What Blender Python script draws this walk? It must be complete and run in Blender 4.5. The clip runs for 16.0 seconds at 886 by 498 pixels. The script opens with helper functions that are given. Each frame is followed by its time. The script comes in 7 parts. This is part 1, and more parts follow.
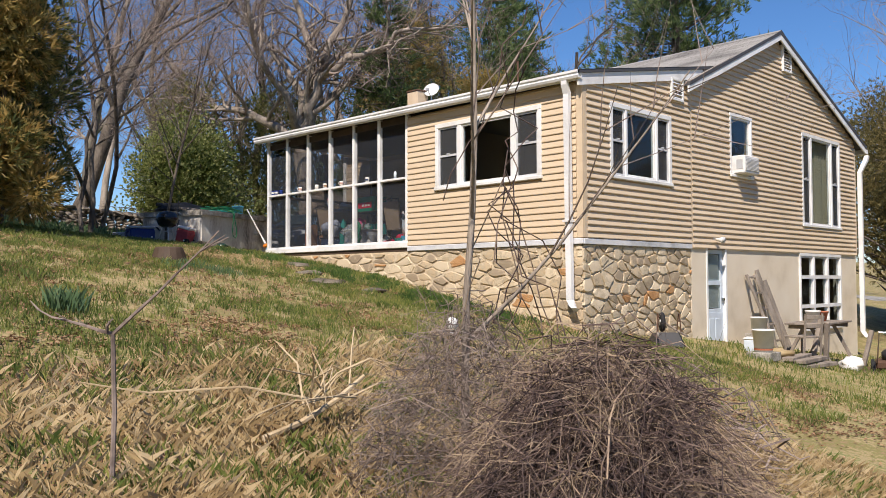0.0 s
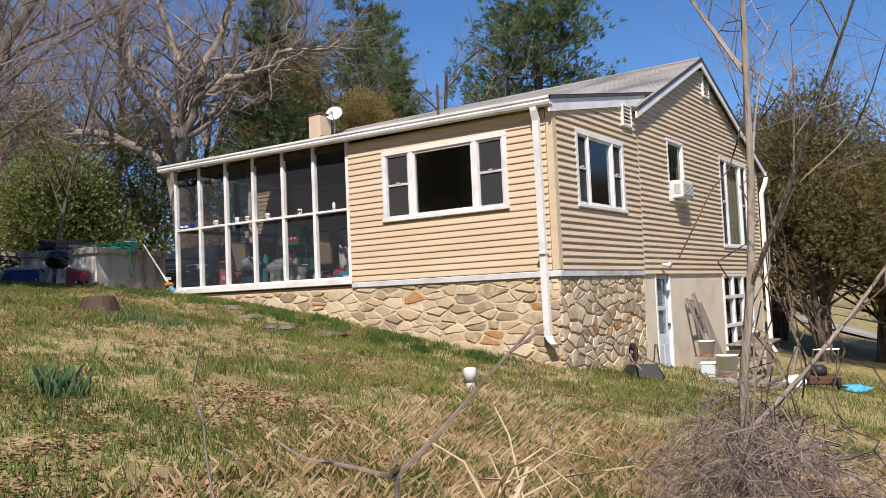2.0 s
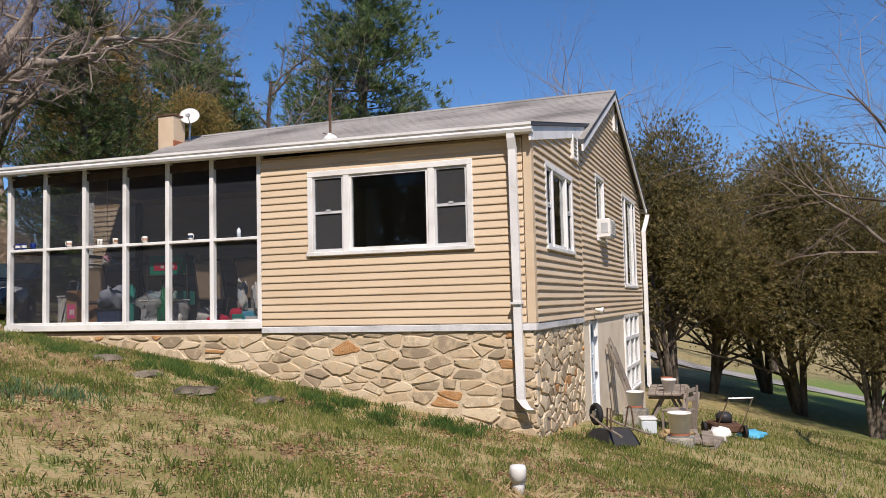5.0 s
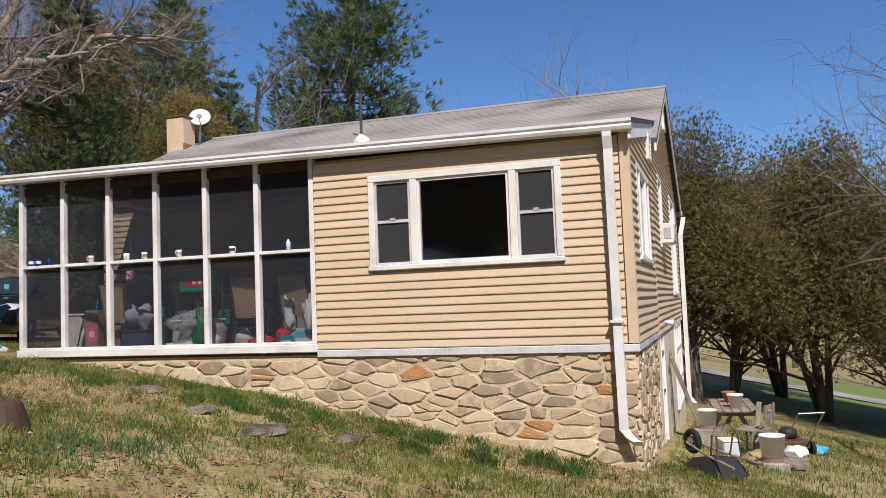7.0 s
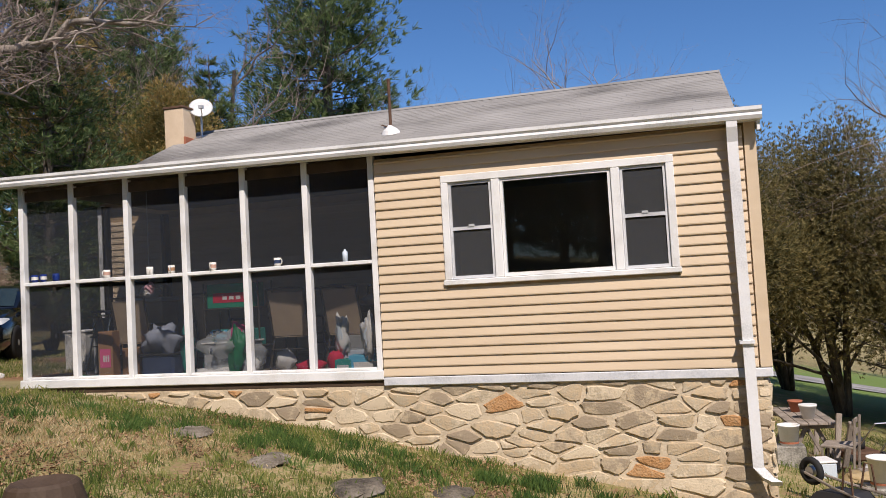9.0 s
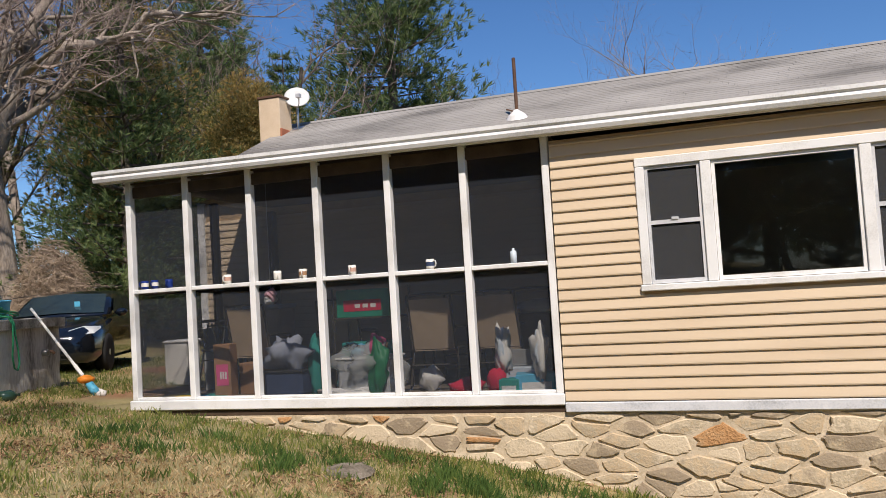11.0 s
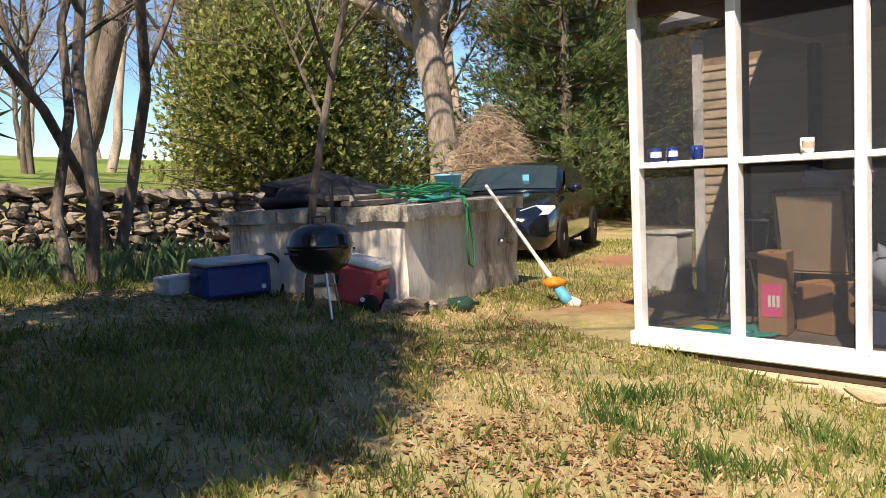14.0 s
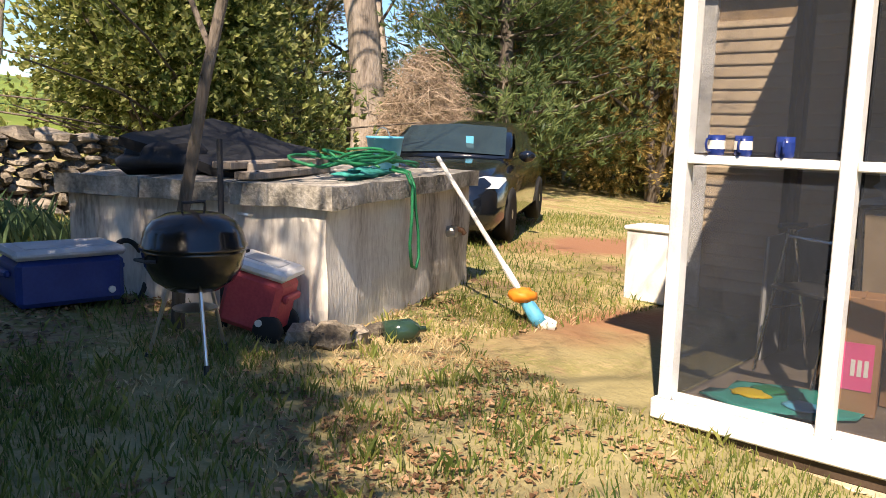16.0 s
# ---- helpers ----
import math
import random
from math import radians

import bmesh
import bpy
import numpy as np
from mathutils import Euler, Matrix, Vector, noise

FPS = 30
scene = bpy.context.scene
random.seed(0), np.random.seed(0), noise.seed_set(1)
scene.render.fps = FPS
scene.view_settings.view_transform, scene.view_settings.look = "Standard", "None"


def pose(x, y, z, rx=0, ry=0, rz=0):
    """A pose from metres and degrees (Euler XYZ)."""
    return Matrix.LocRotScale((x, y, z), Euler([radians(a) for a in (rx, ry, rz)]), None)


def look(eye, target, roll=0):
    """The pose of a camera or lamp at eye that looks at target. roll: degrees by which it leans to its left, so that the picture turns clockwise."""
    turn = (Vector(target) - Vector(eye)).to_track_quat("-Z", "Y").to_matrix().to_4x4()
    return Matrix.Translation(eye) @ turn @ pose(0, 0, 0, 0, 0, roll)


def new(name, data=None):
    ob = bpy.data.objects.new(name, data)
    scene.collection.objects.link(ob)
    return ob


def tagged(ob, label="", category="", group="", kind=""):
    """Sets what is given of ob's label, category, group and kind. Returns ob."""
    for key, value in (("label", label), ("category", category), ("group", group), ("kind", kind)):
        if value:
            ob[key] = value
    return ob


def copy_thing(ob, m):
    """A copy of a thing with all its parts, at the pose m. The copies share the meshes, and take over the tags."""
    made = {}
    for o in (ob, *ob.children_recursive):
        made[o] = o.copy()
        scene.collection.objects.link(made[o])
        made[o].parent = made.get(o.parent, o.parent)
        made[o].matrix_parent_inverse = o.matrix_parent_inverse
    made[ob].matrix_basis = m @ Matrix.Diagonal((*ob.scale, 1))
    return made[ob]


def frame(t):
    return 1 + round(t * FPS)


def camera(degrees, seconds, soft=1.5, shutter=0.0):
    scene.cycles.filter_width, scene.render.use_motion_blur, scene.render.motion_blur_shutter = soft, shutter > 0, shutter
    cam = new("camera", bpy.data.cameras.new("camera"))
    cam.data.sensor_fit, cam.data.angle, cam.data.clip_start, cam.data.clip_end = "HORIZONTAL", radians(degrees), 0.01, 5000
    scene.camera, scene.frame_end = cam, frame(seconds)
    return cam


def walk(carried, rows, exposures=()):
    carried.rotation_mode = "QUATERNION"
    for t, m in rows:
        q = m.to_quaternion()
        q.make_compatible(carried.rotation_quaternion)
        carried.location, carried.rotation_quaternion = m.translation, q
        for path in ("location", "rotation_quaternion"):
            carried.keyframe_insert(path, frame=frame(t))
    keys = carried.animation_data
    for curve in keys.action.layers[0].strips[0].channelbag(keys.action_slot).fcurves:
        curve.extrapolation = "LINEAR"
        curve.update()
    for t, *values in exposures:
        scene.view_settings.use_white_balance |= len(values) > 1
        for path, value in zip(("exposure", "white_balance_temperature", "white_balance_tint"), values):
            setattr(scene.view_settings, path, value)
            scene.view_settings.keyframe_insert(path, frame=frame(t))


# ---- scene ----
cam = camera(56.6, 16.0, soft=0.9)
PATH = [
    (0, (0.282, 0.243, 1.832), (1.672, 1.678, 1.907), -0.2),
    (0.5, (0.11, 0.764, 1.867), (1.549, 2.153, 1.913), -0.5),
    (1, (-0.028, 1.223, 1.953), (1.478, 2.537, 2.03), -1.7),
    (1.5, (-0.164, 1.727, 2.077), (1.416, 2.947, 2.191), -3.5),
    (2, (-0.245, 2.177, 2.145), (1.386, 3.328, 2.261), -2.5),
    (2.5, (-0.262, 2.654, 2.233), (1.403, 3.76, 2.299), -0.3),
    (3, (-0.256, 3.164, 2.327), (1.461, 4.19, 2.335), -0.5),
    (3.5, (-0.187, 3.65, 2.426), (1.556, 4.63, 2.487), -1.4),
    (4, (-0.177, 4.143, 2.557), (1.62, 5.015, 2.667), -2.1),
    (4.2, (-0.087, 4.364, 2.617), (1.737, 5.175, 2.731), -2.3),
    (6.5, (0.763, 6.341, 2.871), (2.654, 6.978, 3.008), -1.1),
    (7, (0.96, 6.77, 2.986), (2.854, 7.398, 3.118), -2.2),
    (7.5, (1.257, 7.218, 3.066), (3.191, 7.716, 3.181), -2.1),
    (8, (1.374, 7.651, 3.146), (3.327, 8.062, 3.279), -2.5),
    (8.5, (1.498, 8.069, 3.285), (3.439, 8.534, 3.409), -2.7),
    (9, (1.858, 8.463, 3.373), (3.78, 9.005, 3.473), -3.2),
    (9.2, (1.984, 8.601, 3.369), (3.903, 9.154, 3.472), -3.6),
    (11.3, (3.133, 10.35, 3.532), (4.999, 11.063, 3.637), -3.4),
    (11.5, (3.306, 10.501, 3.529), (5.142, 11.288, 3.627), -3.6),
    (12, (3.779, 10.888, 3.597), (5.503, 11.899, 3.648), -4.7),
    (12.5, (4.234, 11.384, 3.608), (5.869, 12.536, 3.592), -4.0),
    (13, (4.66, 11.923, 3.599), (6.153, 13.25, 3.518), -3.8),
    (13.5, (5.0, 12.469, 3.614), (6.405, 13.886, 3.479), -3.1),
    (14, (5.341, 12.981, 3.659), (6.692, 14.447, 3.505), -2.6),
    (14.5, (5.714, 13.442, 3.699), (7.004, 14.96, 3.525), -2.8),
    (15, (6.003, 13.92, 3.746), (7.284, 15.44, 3.519), -2.8),
    (15.5, (6.31, 14.296, 3.817), (7.681, 15.722, 3.52), -0.8),
    (16, (6.659, 14.641, 3.84), (8.152, 15.941, 3.553), 1.6),
]
walk(cam, [(t, look(eye, target, roll)) for t, eye, target, roll in PATH], [(0, 0.4, 6350, 16), (2, 0.37, 6300, 17), (4, 0.22, 6300, 18), (9, 0.15, 6300, 18), (11.5, 0.25, 6400, 16), (13, 0.65, 6850, 16), (14.5, 1.2, 7300, 17), (16, 1.28, 7250, 18)])

# ---- world, sun ----
SUN_EL, SUN_AZ = 50.0, 241.5          # elevation; bearing clockwise from +y to where the sun stands
world = bpy.data.worlds.new("sky")
scene.world = world
world.use_nodes = True
wn = world.node_tree.nodes
sky = wn.new("ShaderNodeTexSky")
sky.sky_type, sky.sun_disc = "NISHITA", False
sky.sun_elevation, sky.sun_rotation = radians(SUN_EL), radians(SUN_AZ)
sky.air_density, sky.dust_density, sky.ozone_density = 1.0, 0.0, 8.0
deep = wn.new("ShaderNodeHueSaturation")
deep.inputs["Saturation"].default_value = 1.1
world.node_tree.links.new(sky.outputs["Color"], deep.inputs["Color"])
world.node_tree.links.new(deep.outputs["Color"], wn["Background"].inputs["Color"])
wn["Background"].inputs["Strength"].default_value = 0.095
sun_data = bpy.data.lights.new("sun", "SUN")
sun_data.energy, sun_data.angle, sun_data.color = 4.9, radians(0.55), (1.0, 0.91, 0.77)
sun = new("sun", sun_data)
sun_way = Vector((math.sin(radians(SUN_AZ)) * math.cos(radians(SUN_EL)), math.cos(radians(SUN_AZ)) * math.cos(radians(SUN_EL)), math.sin(radians(SUN_EL))))
sun.matrix_world = look(sun_way * 60, (0, 0, 0))


# ---- materials ----
def material(name, colors, rough=0.7, scale=6.0, fine=60.0, bump=0.15, metal=0.0, spec=0.3, per="", spread=0.25, stretch=(1, 1, 1), coat=0.0, dist=0.01):
    """Two noises, coarse and fine, mix the colours; per: 'object' or 'island' varies each piece."""
    m = bpy.data.materials.new(name)
    m.use_nodes = True
    n, l = m.node_tree.nodes, m.node_tree.links
    b = n["Principled BSDF"]
    geo = n.new("ShaderNodeNewGeometry")
    mp = n.new("ShaderNodeMapping")
    mp.inputs["Scale"].default_value = stretch
    l.new(geo.outputs["Position"], mp.inputs["Vector"])
    big, small = n.new("ShaderNodeTexNoise"), n.new("ShaderNodeTexNoise")
    big.inputs["Scale"].default_value, big.inputs["Detail"].default_value = scale, 5
    small.inputs["Scale"].default_value, small.inputs["Detail"].default_value = fine, 3
    for t in (big, small):
        l.new(mp.outputs["Vector"], t.inputs["Vector"])
    add = n.new("ShaderNodeMath")
    add.operation = "MULTIPLY_ADD"
    add.inputs[1].default_value = 0.45
    l.new(small.outputs["Fac"], add.inputs[0])
    l.new(big.outputs["Fac"], add.inputs[2])
    last = add.outputs[0]
    if per:
        rnd = n.new("ShaderNodeObjectInfo") if per == "object" else geo
        off = n.new("ShaderNodeMath")
        off.operation = "MULTIPLY_ADD"
        off.inputs[1].default_value = spread
        l.new(rnd.outputs["Random" if per == "object" else "Random Per Island"], off.inputs[0])
        sub = n.new("ShaderNodeMath")
        sub.operation = "SUBTRACT"
        sub.inputs[1].default_value = spread / 2
        l.new(last, off.inputs[2])
        l.new(off.outputs[0], sub.inputs[0])
        last = sub.outputs[0]
    ramp = n.new("ShaderNodeValToRGB")
    e = ramp.color_ramp.elements
    lo, hi = 0.48, 0.98
    e[0].position, e[0].color = lo, (*colors[0], 1)
    e[1].position, e[1].color = hi, (*colors[-1], 1)
    for i, c in enumerate(colors[1:-1], 1):
        x = e.new(lo + (hi - lo) * i / (len(colors) - 1))
        x.color = (*c, 1)
    l.new(last, ramp.inputs["Fac"])
    l.new(ramp.outputs["Color"], b.inputs["Base Color"])
    b.inputs["Roughness"].default_value, b.inputs["Metallic"].default_value = rough, metal
    b.inputs["Specular IOR Level"].default_value = spec
    b.inputs["Coat Weight"].default_value = coat
    if bump:
        bp = n.new("ShaderNodeBump")
        bp.inputs["Strength"].default_value, bp.inputs["Distance"].default_value = bump, dist
        l.new(small.outputs["Fac"], bp.inputs["Height"])
        l.new(bp.outputs["Normal"], b.inputs["Normal"])
    return m


def shade(c, k):
    return tuple(min(1.0, v * k) for v in c)


def plain(name, c, rough=0.5, **kw):
    return material(name, (shade(c, 0.88), c, shade(c, 1.08)), rough, **kw)


def leafy(name, colors, trans=0.35, per="island", spread=0.5):
    m = material(name, colors, 0.55, 1.2, 14, 0.0, per=per, spread=spread, spec=0.35)
    n, l = m.node_tree.nodes, m.node_tree.links
    b, out = n["Principled BSDF"], n["Material Output"]
    tr, mx = n.new("ShaderNodeBsdfTranslucent"), n.new("ShaderNodeMixShader")
    mx.inputs["Fac"].default_value = trans
    ramp = next(x for x in n if x.type == "VALTORGB")
    l.new(ramp.outputs["Color"], tr.inputs["Color"])
    l.new(b.outputs["BSDF"], mx.inputs[1])
    l.new(tr.outputs["BSDF"], mx.inputs[2])
    l.new(mx.outputs["Shader"], out.inputs["Surface"])
    return m


def see_through(name, tint, veil, veil_fac, gloss=0.0):
    """Clear sheet: transparent with a diffuse veil (insect screen, plastic film) and Fresnel gloss (glass)."""
    m = bpy.data.materials.new(name)
    m.use_nodes = True
    n, l = m.node_tree.nodes, m.node_tree.links
    n.remove(n["Principled BSDF"])
    clear, dif, mx = n.new("ShaderNodeBsdfTransparent"), n.new("ShaderNodeBsdfDiffuse"), n.new("ShaderNodeMixShader")
    clear.inputs["Color"].default_value, dif.inputs["Color"].default_value = (*tint, 1), (*veil, 1)
    mx.inputs["Fac"].default_value = veil_fac
    l.new(clear.outputs[0], mx.inputs[1])
    l.new(dif.outputs[0], mx.inputs[2])
    last = mx
    if gloss:
        lw, po, fr = n.new("ShaderNodeLayerWeight"), n.new("ShaderNodeMath"), n.new("ShaderNodeMath")
        gl, m2 = n.new("ShaderNodeBsdfGlossy"), n.new("ShaderNodeMixShader")
        po.operation, fr.operation = "POWER", "MULTIPLY_ADD"
        flat = ((gloss - 1) / (gloss + 1)) ** 2            # gloss seen straight on, rising to full at a grazing angle
        lw.inputs["Blend"].default_value, po.inputs[1].default_value = 0.5, 5.0
        fr.inputs[1].default_value, fr.inputs[2].default_value = 1 - flat, flat
        gl.inputs["Roughness"].default_value = 0.02
        l.new(lw.outputs["Facing"], po.inputs[0])
        l.new(po.outputs[0], fr.inputs[0])
        l.new(fr.outputs[0], m2.inputs["Fac"])
        l.new(mx.outputs[0], m2.inputs[1])
        l.new(gl.outputs[0], m2.inputs[2])
        last = m2
    l.new(last.outputs[0], n["Material Output"].inputs["Surface"])
    return m


M = {}
M["siding"] = material("tan_vinyl_siding", ((0.555, 0.435, 0.295), (0.61, 0.485, 0.335), (0.65, 0.525, 0.37)), 0.5, 0.8, 90, 0.08, per="object", spread=0.12, stretch=(1, 1, 6))
M["jug"] = plain("dark_green_glass", (0.02, 0.045, 0.03), 0.15, coat=0.5)
# darker copy of the siding tan, with shade put into its colour
M["siding_shade"] = plain("shadowed_tan_board", (0.45, 0.32, 0.19), 0.6)
M["white"] = material("white_paint", ((0.62, 0.61, 0.58), (0.78, 0.78, 0.76), (0.82, 0.82, 0.81)), 0.45, 3, 80, 0.06)
M["trimgrey"] = material("weathered_white_trim", ((0.40, 0.41, 0.42), (0.60, 0.61, 0.62), (0.70, 0.70, 0.70)), 0.5, 4, 60, 0.1)
M["stucco"] = material("cream_stucco", ((0.58, 0.49, 0.36), (0.70, 0.61, 0.47), (0.74, 0.66, 0.52)), 0.85, 1.5, 70, 0.4)
M["mortar"] = material("lime_mortar", ((0.40, 0.32, 0.21), (0.56, 0.46, 0.32), (0.65, 0.55, 0.40)), 0.9, 5, 40, 0.45, dist=0.012)
M["stone"] = material("field_stone", ((0.34, 0.27, 0.185), (0.48, 0.39, 0.265), (0.56, 0.43, 0.27), (0.47, 0.39, 0.27), (0.64, 0.53, 0.37)), 0.88, 7, 45, 0.55, per="object", spread=0.75, dist=0.012)
M["stone_orange"] = material("orange_field_stone", ((0.36, 0.19, 0.08), (0.48, 0.26, 0.11), (0.46, 0.30, 0.16)), 0.85, 8, 45, 0.8, dist=0.02)
M["drystone"] = material("grey_dry_stone", ((0.06, 0.05, 0.04), (0.13, 0.11, 0.082), (0.20, 0.17, 0.13), (0.29, 0.25, 0.20)), 0.9, 5, 40, 0.9, per="object", spread=0.5, dist=0.02)
M["shingle"] = material("grey_asphalt_shingle", ((0.09, 0.085, 0.078), (0.28, 0.268, 0.245), (0.36, 0.345, 0.32)), 0.9, 0.9, 120, 0.5, stretch=(1, 0.5, 1))
M["roofedge"] = plain("dark_drip_edge", (0.07, 0.07, 0.075), 0.6)
M["gutter"] = material("white_gutter", ((0.55, 0.55, 0.54), (0.74, 0.74, 0.73), (0.80, 0.80, 0.79)), 0.4, 2, 60, 0.04)
# tan darkened by the eave's shade, held in the colour
M["soffit"] = plain("shaded_tan_soffit", (0.36, 0.28, 0.19), 0.6)
M["glass"] = see_through("window_glass", (0.80, 0.84, 0.84), (0.05, 0.05, 0.05), 0.02, 1.5)
M["screen"] = see_through("insect_screen", (1, 1, 1), (0.048, 0.055, 0.068), 0.26)
M["sash_screen"] = see_through("sash_insect_screen", (1, 1, 1), (0.075, 0.078, 0.082), 0.5)
M["film"] = see_through("clear_plastic", (0.95, 0.97, 0.97), (0.7, 0.72, 0.72), 0.35, 1.4)
M["dark"] = plain("dark_room", (0.05, 0.047, 0.045), 0.8)
M["room"] = plain("dimmed_room_plaster", (0.22, 0.20, 0.18), 0.8)
M["floorwood"] = material("porch_boards", ((0.12, 0.10, 0.08), (0.22, 0.18, 0.14)), 0.7, 3, 50, 0.2)
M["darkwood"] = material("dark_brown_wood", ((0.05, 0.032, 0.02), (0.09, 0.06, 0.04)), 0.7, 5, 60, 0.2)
M["oldwood"] = material("weathered_grey_wood", ((0.13, 0.11, 0.09), (0.25, 0.21, 0.17), (0.36, 0.31, 0.26)), 0.85, 6, 70, 0.5, stretch=(1, 1, 0.25))
# upright dark streaks: stains, and branch-shadow streaks put into the colour
M["concrete"] = material("stain_shade_concrete", ((0.16, 0.14, 0.12), (0.48, 0.43, 0.37), (0.66, 0.62, 0.55), (0.72, 0.69, 0.63)), 0.9, 2.6, 40, 0.5, stretch=(1, 1, 0.25))
M["concrete_top"] = material("mossy_concrete", ((0.10, 0.095, 0.08), (0.28, 0.26, 0.22), (0.48, 0.45, 0.40)), 0.9, 5, 40, 0.8)
M["bark"] = material("grey_brown_bark", ((0.045, 0.036, 0.028), (0.12, 0.098, 0.078), (0.21, 0.18, 0.145)), 0.9, 5, 30, 1.0, stretch=(1, 1, 0.2), dist=0.03)
M["barkpale"] = material("pale_grey_bark", ((0.13, 0.105, 0.085), (0.28, 0.235, 0.19), (0.40, 0.345, 0.285)), 0.9, 4, 30, 1.0, stretch=(1, 1, 0.2), dist=0.03)
M["twig"] = material("brown_twigs", ((0.10, 0.075, 0.065), (0.21, 0.165, 0.14), (0.33, 0.265, 0.225)), 0.85, 3, 30, 0.0, per="island", spread=0.5)
M["twigpale"] = material("straw_twigs", ((0.28, 0.20, 0.11), (0.45, 0.34, 0.20), (0.56, 0.45, 0.29)), 0.8, 3, 30, 0.0, per="island", spread=0.5)
M["twigbrown"] = material("tan_vines", ((0.16, 0.115, 0.075), (0.31, 0.235, 0.165), (0.45, 0.35, 0.25)), 0.85, 3, 30, 0.0, per="island", spread=0.5)
M["twigred"] = material("bramble_canes", ((0.05, 0.033, 0.03), (0.11, 0.075, 0.065), (0.18, 0.13, 0.105), (0.32, 0.24, 0.16)), 0.8, 3, 30, 0.0, per="island", spread=0.6)
M["pine"] = leafy("pine_needles", ((0.04, 0.075, 0.03), (0.11, 0.165, 0.055), (0.22, 0.27, 0.10)), 0.45)
M["cedar"] = leafy("cedar_sprays", ((0.07, 0.09, 0.03), (0.18, 0.19, 0.06), (0.33, 0.29, 0.10)), 0.45)
M["duskcedar"] = leafy("bronzed_cedar_sprays", ((0.07, 0.07, 0.028), (0.19, 0.165, 0.06), (0.34, 0.265, 0.10)), 0.45)
M["cloverblue"] = leafy("blue_green_strap_leaves", ((0.06, 0.11, 0.05), (0.12, 0.20, 0.09), (0.20, 0.28, 0.13)), 0.3)
M["browncedar"] = leafy("browned_cedar_sprays", ((0.16, 0.15, 0.05), (0.37, 0.29, 0.095), (0.55, 0.37, 0.125)), 0.5)
M["holly"] = leafy("holly_leaves", ((0.08, 0.12, 0.03), (0.25, 0.29, 0.08), (0.50, 0.50, 0.20)), 0.5)
M["grass"] = leafy("green_grass", ((0.065, 0.10, 0.02), (0.14, 0.185, 0.04), (0.27, 0.27, 0.075)), 0.3)
M["grassdark"] = leafy("lush_grass", ((0.03, 0.065, 0.014), (0.062, 0.12, 0.025), (0.12, 0.19, 0.045)), 0.3)
M["straw"] = leafy("dry_grass", ((0.28, 0.195, 0.09), (0.46, 0.34, 0.175), (0.60, 0.47, 0.28)), 0.2)
M["litter"] = leafy("dead_leaves", ((0.12, 0.062, 0.03), (0.26, 0.145, 0.072), (0.42, 0.27, 0.15)), 0.1)
M["yellow"] = leafy("daffodil_petals", ((0.75, 0.52, 0.02), (0.85, 0.62, 0.03)), 0.3)
M["black"] = plain("black_enamel", (0.012, 0.012, 0.013), 0.18, coat=0.6)
M["rubber"] = plain("black_rubber", (0.02, 0.02, 0.02), 0.8)
M["blackplastic"] = plain("black_plastic", (0.03, 0.03, 0.032), 0.5)
M["steel"] = plain("dull_steel", (0.55, 0.55, 0.55), 0.35, metal=1.0)
M["red"] = material("faded_red_plastic", ((0.36, 0.05, 0.06), (0.50, 0.075, 0.085), (0.56, 0.11, 0.11)), 0.5, 3, 60, 0.05)
M["blue"] = material("blue_plastic", ((0.012, 0.03, 0.14), (0.02, 0.05, 0.21)), 0.45, 3, 60, 0.05)
M["lightblue"] = plain("light_blue_plastic", (0.10, 0.42, 0.62), 0.45)
M["paleblue"] = plain("pale_blue_paint", (0.55, 0.62, 0.68), 0.5)
M["hose"] = plain("green_hose", (0.012, 0.17, 0.07), 0.45)
M["orange"] = plain("orange_plastic", (0.85, 0.28, 0.03), 0.45)
M["whiteplastic"] = plain("white_plastic", (0.72, 0.71, 0.68), 0.45)
M["carpaint"] = plain("black_car_paint", (0.006, 0.008, 0.012), 0.12, coat=1.0)
M["carglass"] = plain("tinted_car_glass", (0.02, 0.035, 0.04), 0.05, spec=0.6)
M["lamp_glass"] = plain("headlight_lens", (0.5, 0.52, 0.52), 0.1, spec=0.6)
M["chrome"] = plain("chrome", (0.7, 0.7, 0.72), 0.12, metal=1.0)
M["tan_sling"] = plain("tan_sling_fabric", (0.43, 0.335, 0.235), 0.8)
M["bronze"] = plain("bronze_tube", (0.06, 0.05, 0.04), 0.45)
M["grey"] = plain("grey_plastic", (0.42, 0.43, 0.44), 0.6)
M["navy"] = plain("navy_fabric", (0.04, 0.06, 0.12), 0.85)
M["greycloth"] = plain("grey_blue_cloth", (0.33, 0.36, 0.44), 0.9)
M["green"] = plain("green_carton", (0.012, 0.26, 0.16), 0.5)
M["crimson"] = plain("crimson_fabric", (0.55, 0.02, 0.06), 0.8)
M["pink"] = plain("pink_tape", (0.75, 0.12, 0.28), 0.6)
M["rose"] = plain("faded_rose_cloth", (0.72, 0.40, 0.46), 0.8)
M["rosetan"] = plain("rose_brown_print", (0.55, 0.34, 0.26), 0.4)
M["card"] = plain("cardboard", (0.36, 0.20, 0.105), 0.85)
M["ceramic"] = plain("white_ceramic", (0.75, 0.72, 0.66), 0.25)
M["cobalt"] = plain("cobalt_glaze", (0.012, 0.03, 0.16), 0.25)
M["teal"] = plain("teal_cloth", (0.03, 0.28, 0.24), 0.9)
M["curtain"] = plain("pale_curtain", (0.52, 0.45, 0.33), 0.9)
M["tarp"] = plain("black_tarp", (0.016, 0.017, 0.02), 0.6)
M["rust"] = material("rusty_brown_metal", ((0.07, 0.035, 0.02), (0.14, 0.08, 0.05)), 0.8, 6, 50, 0.4)
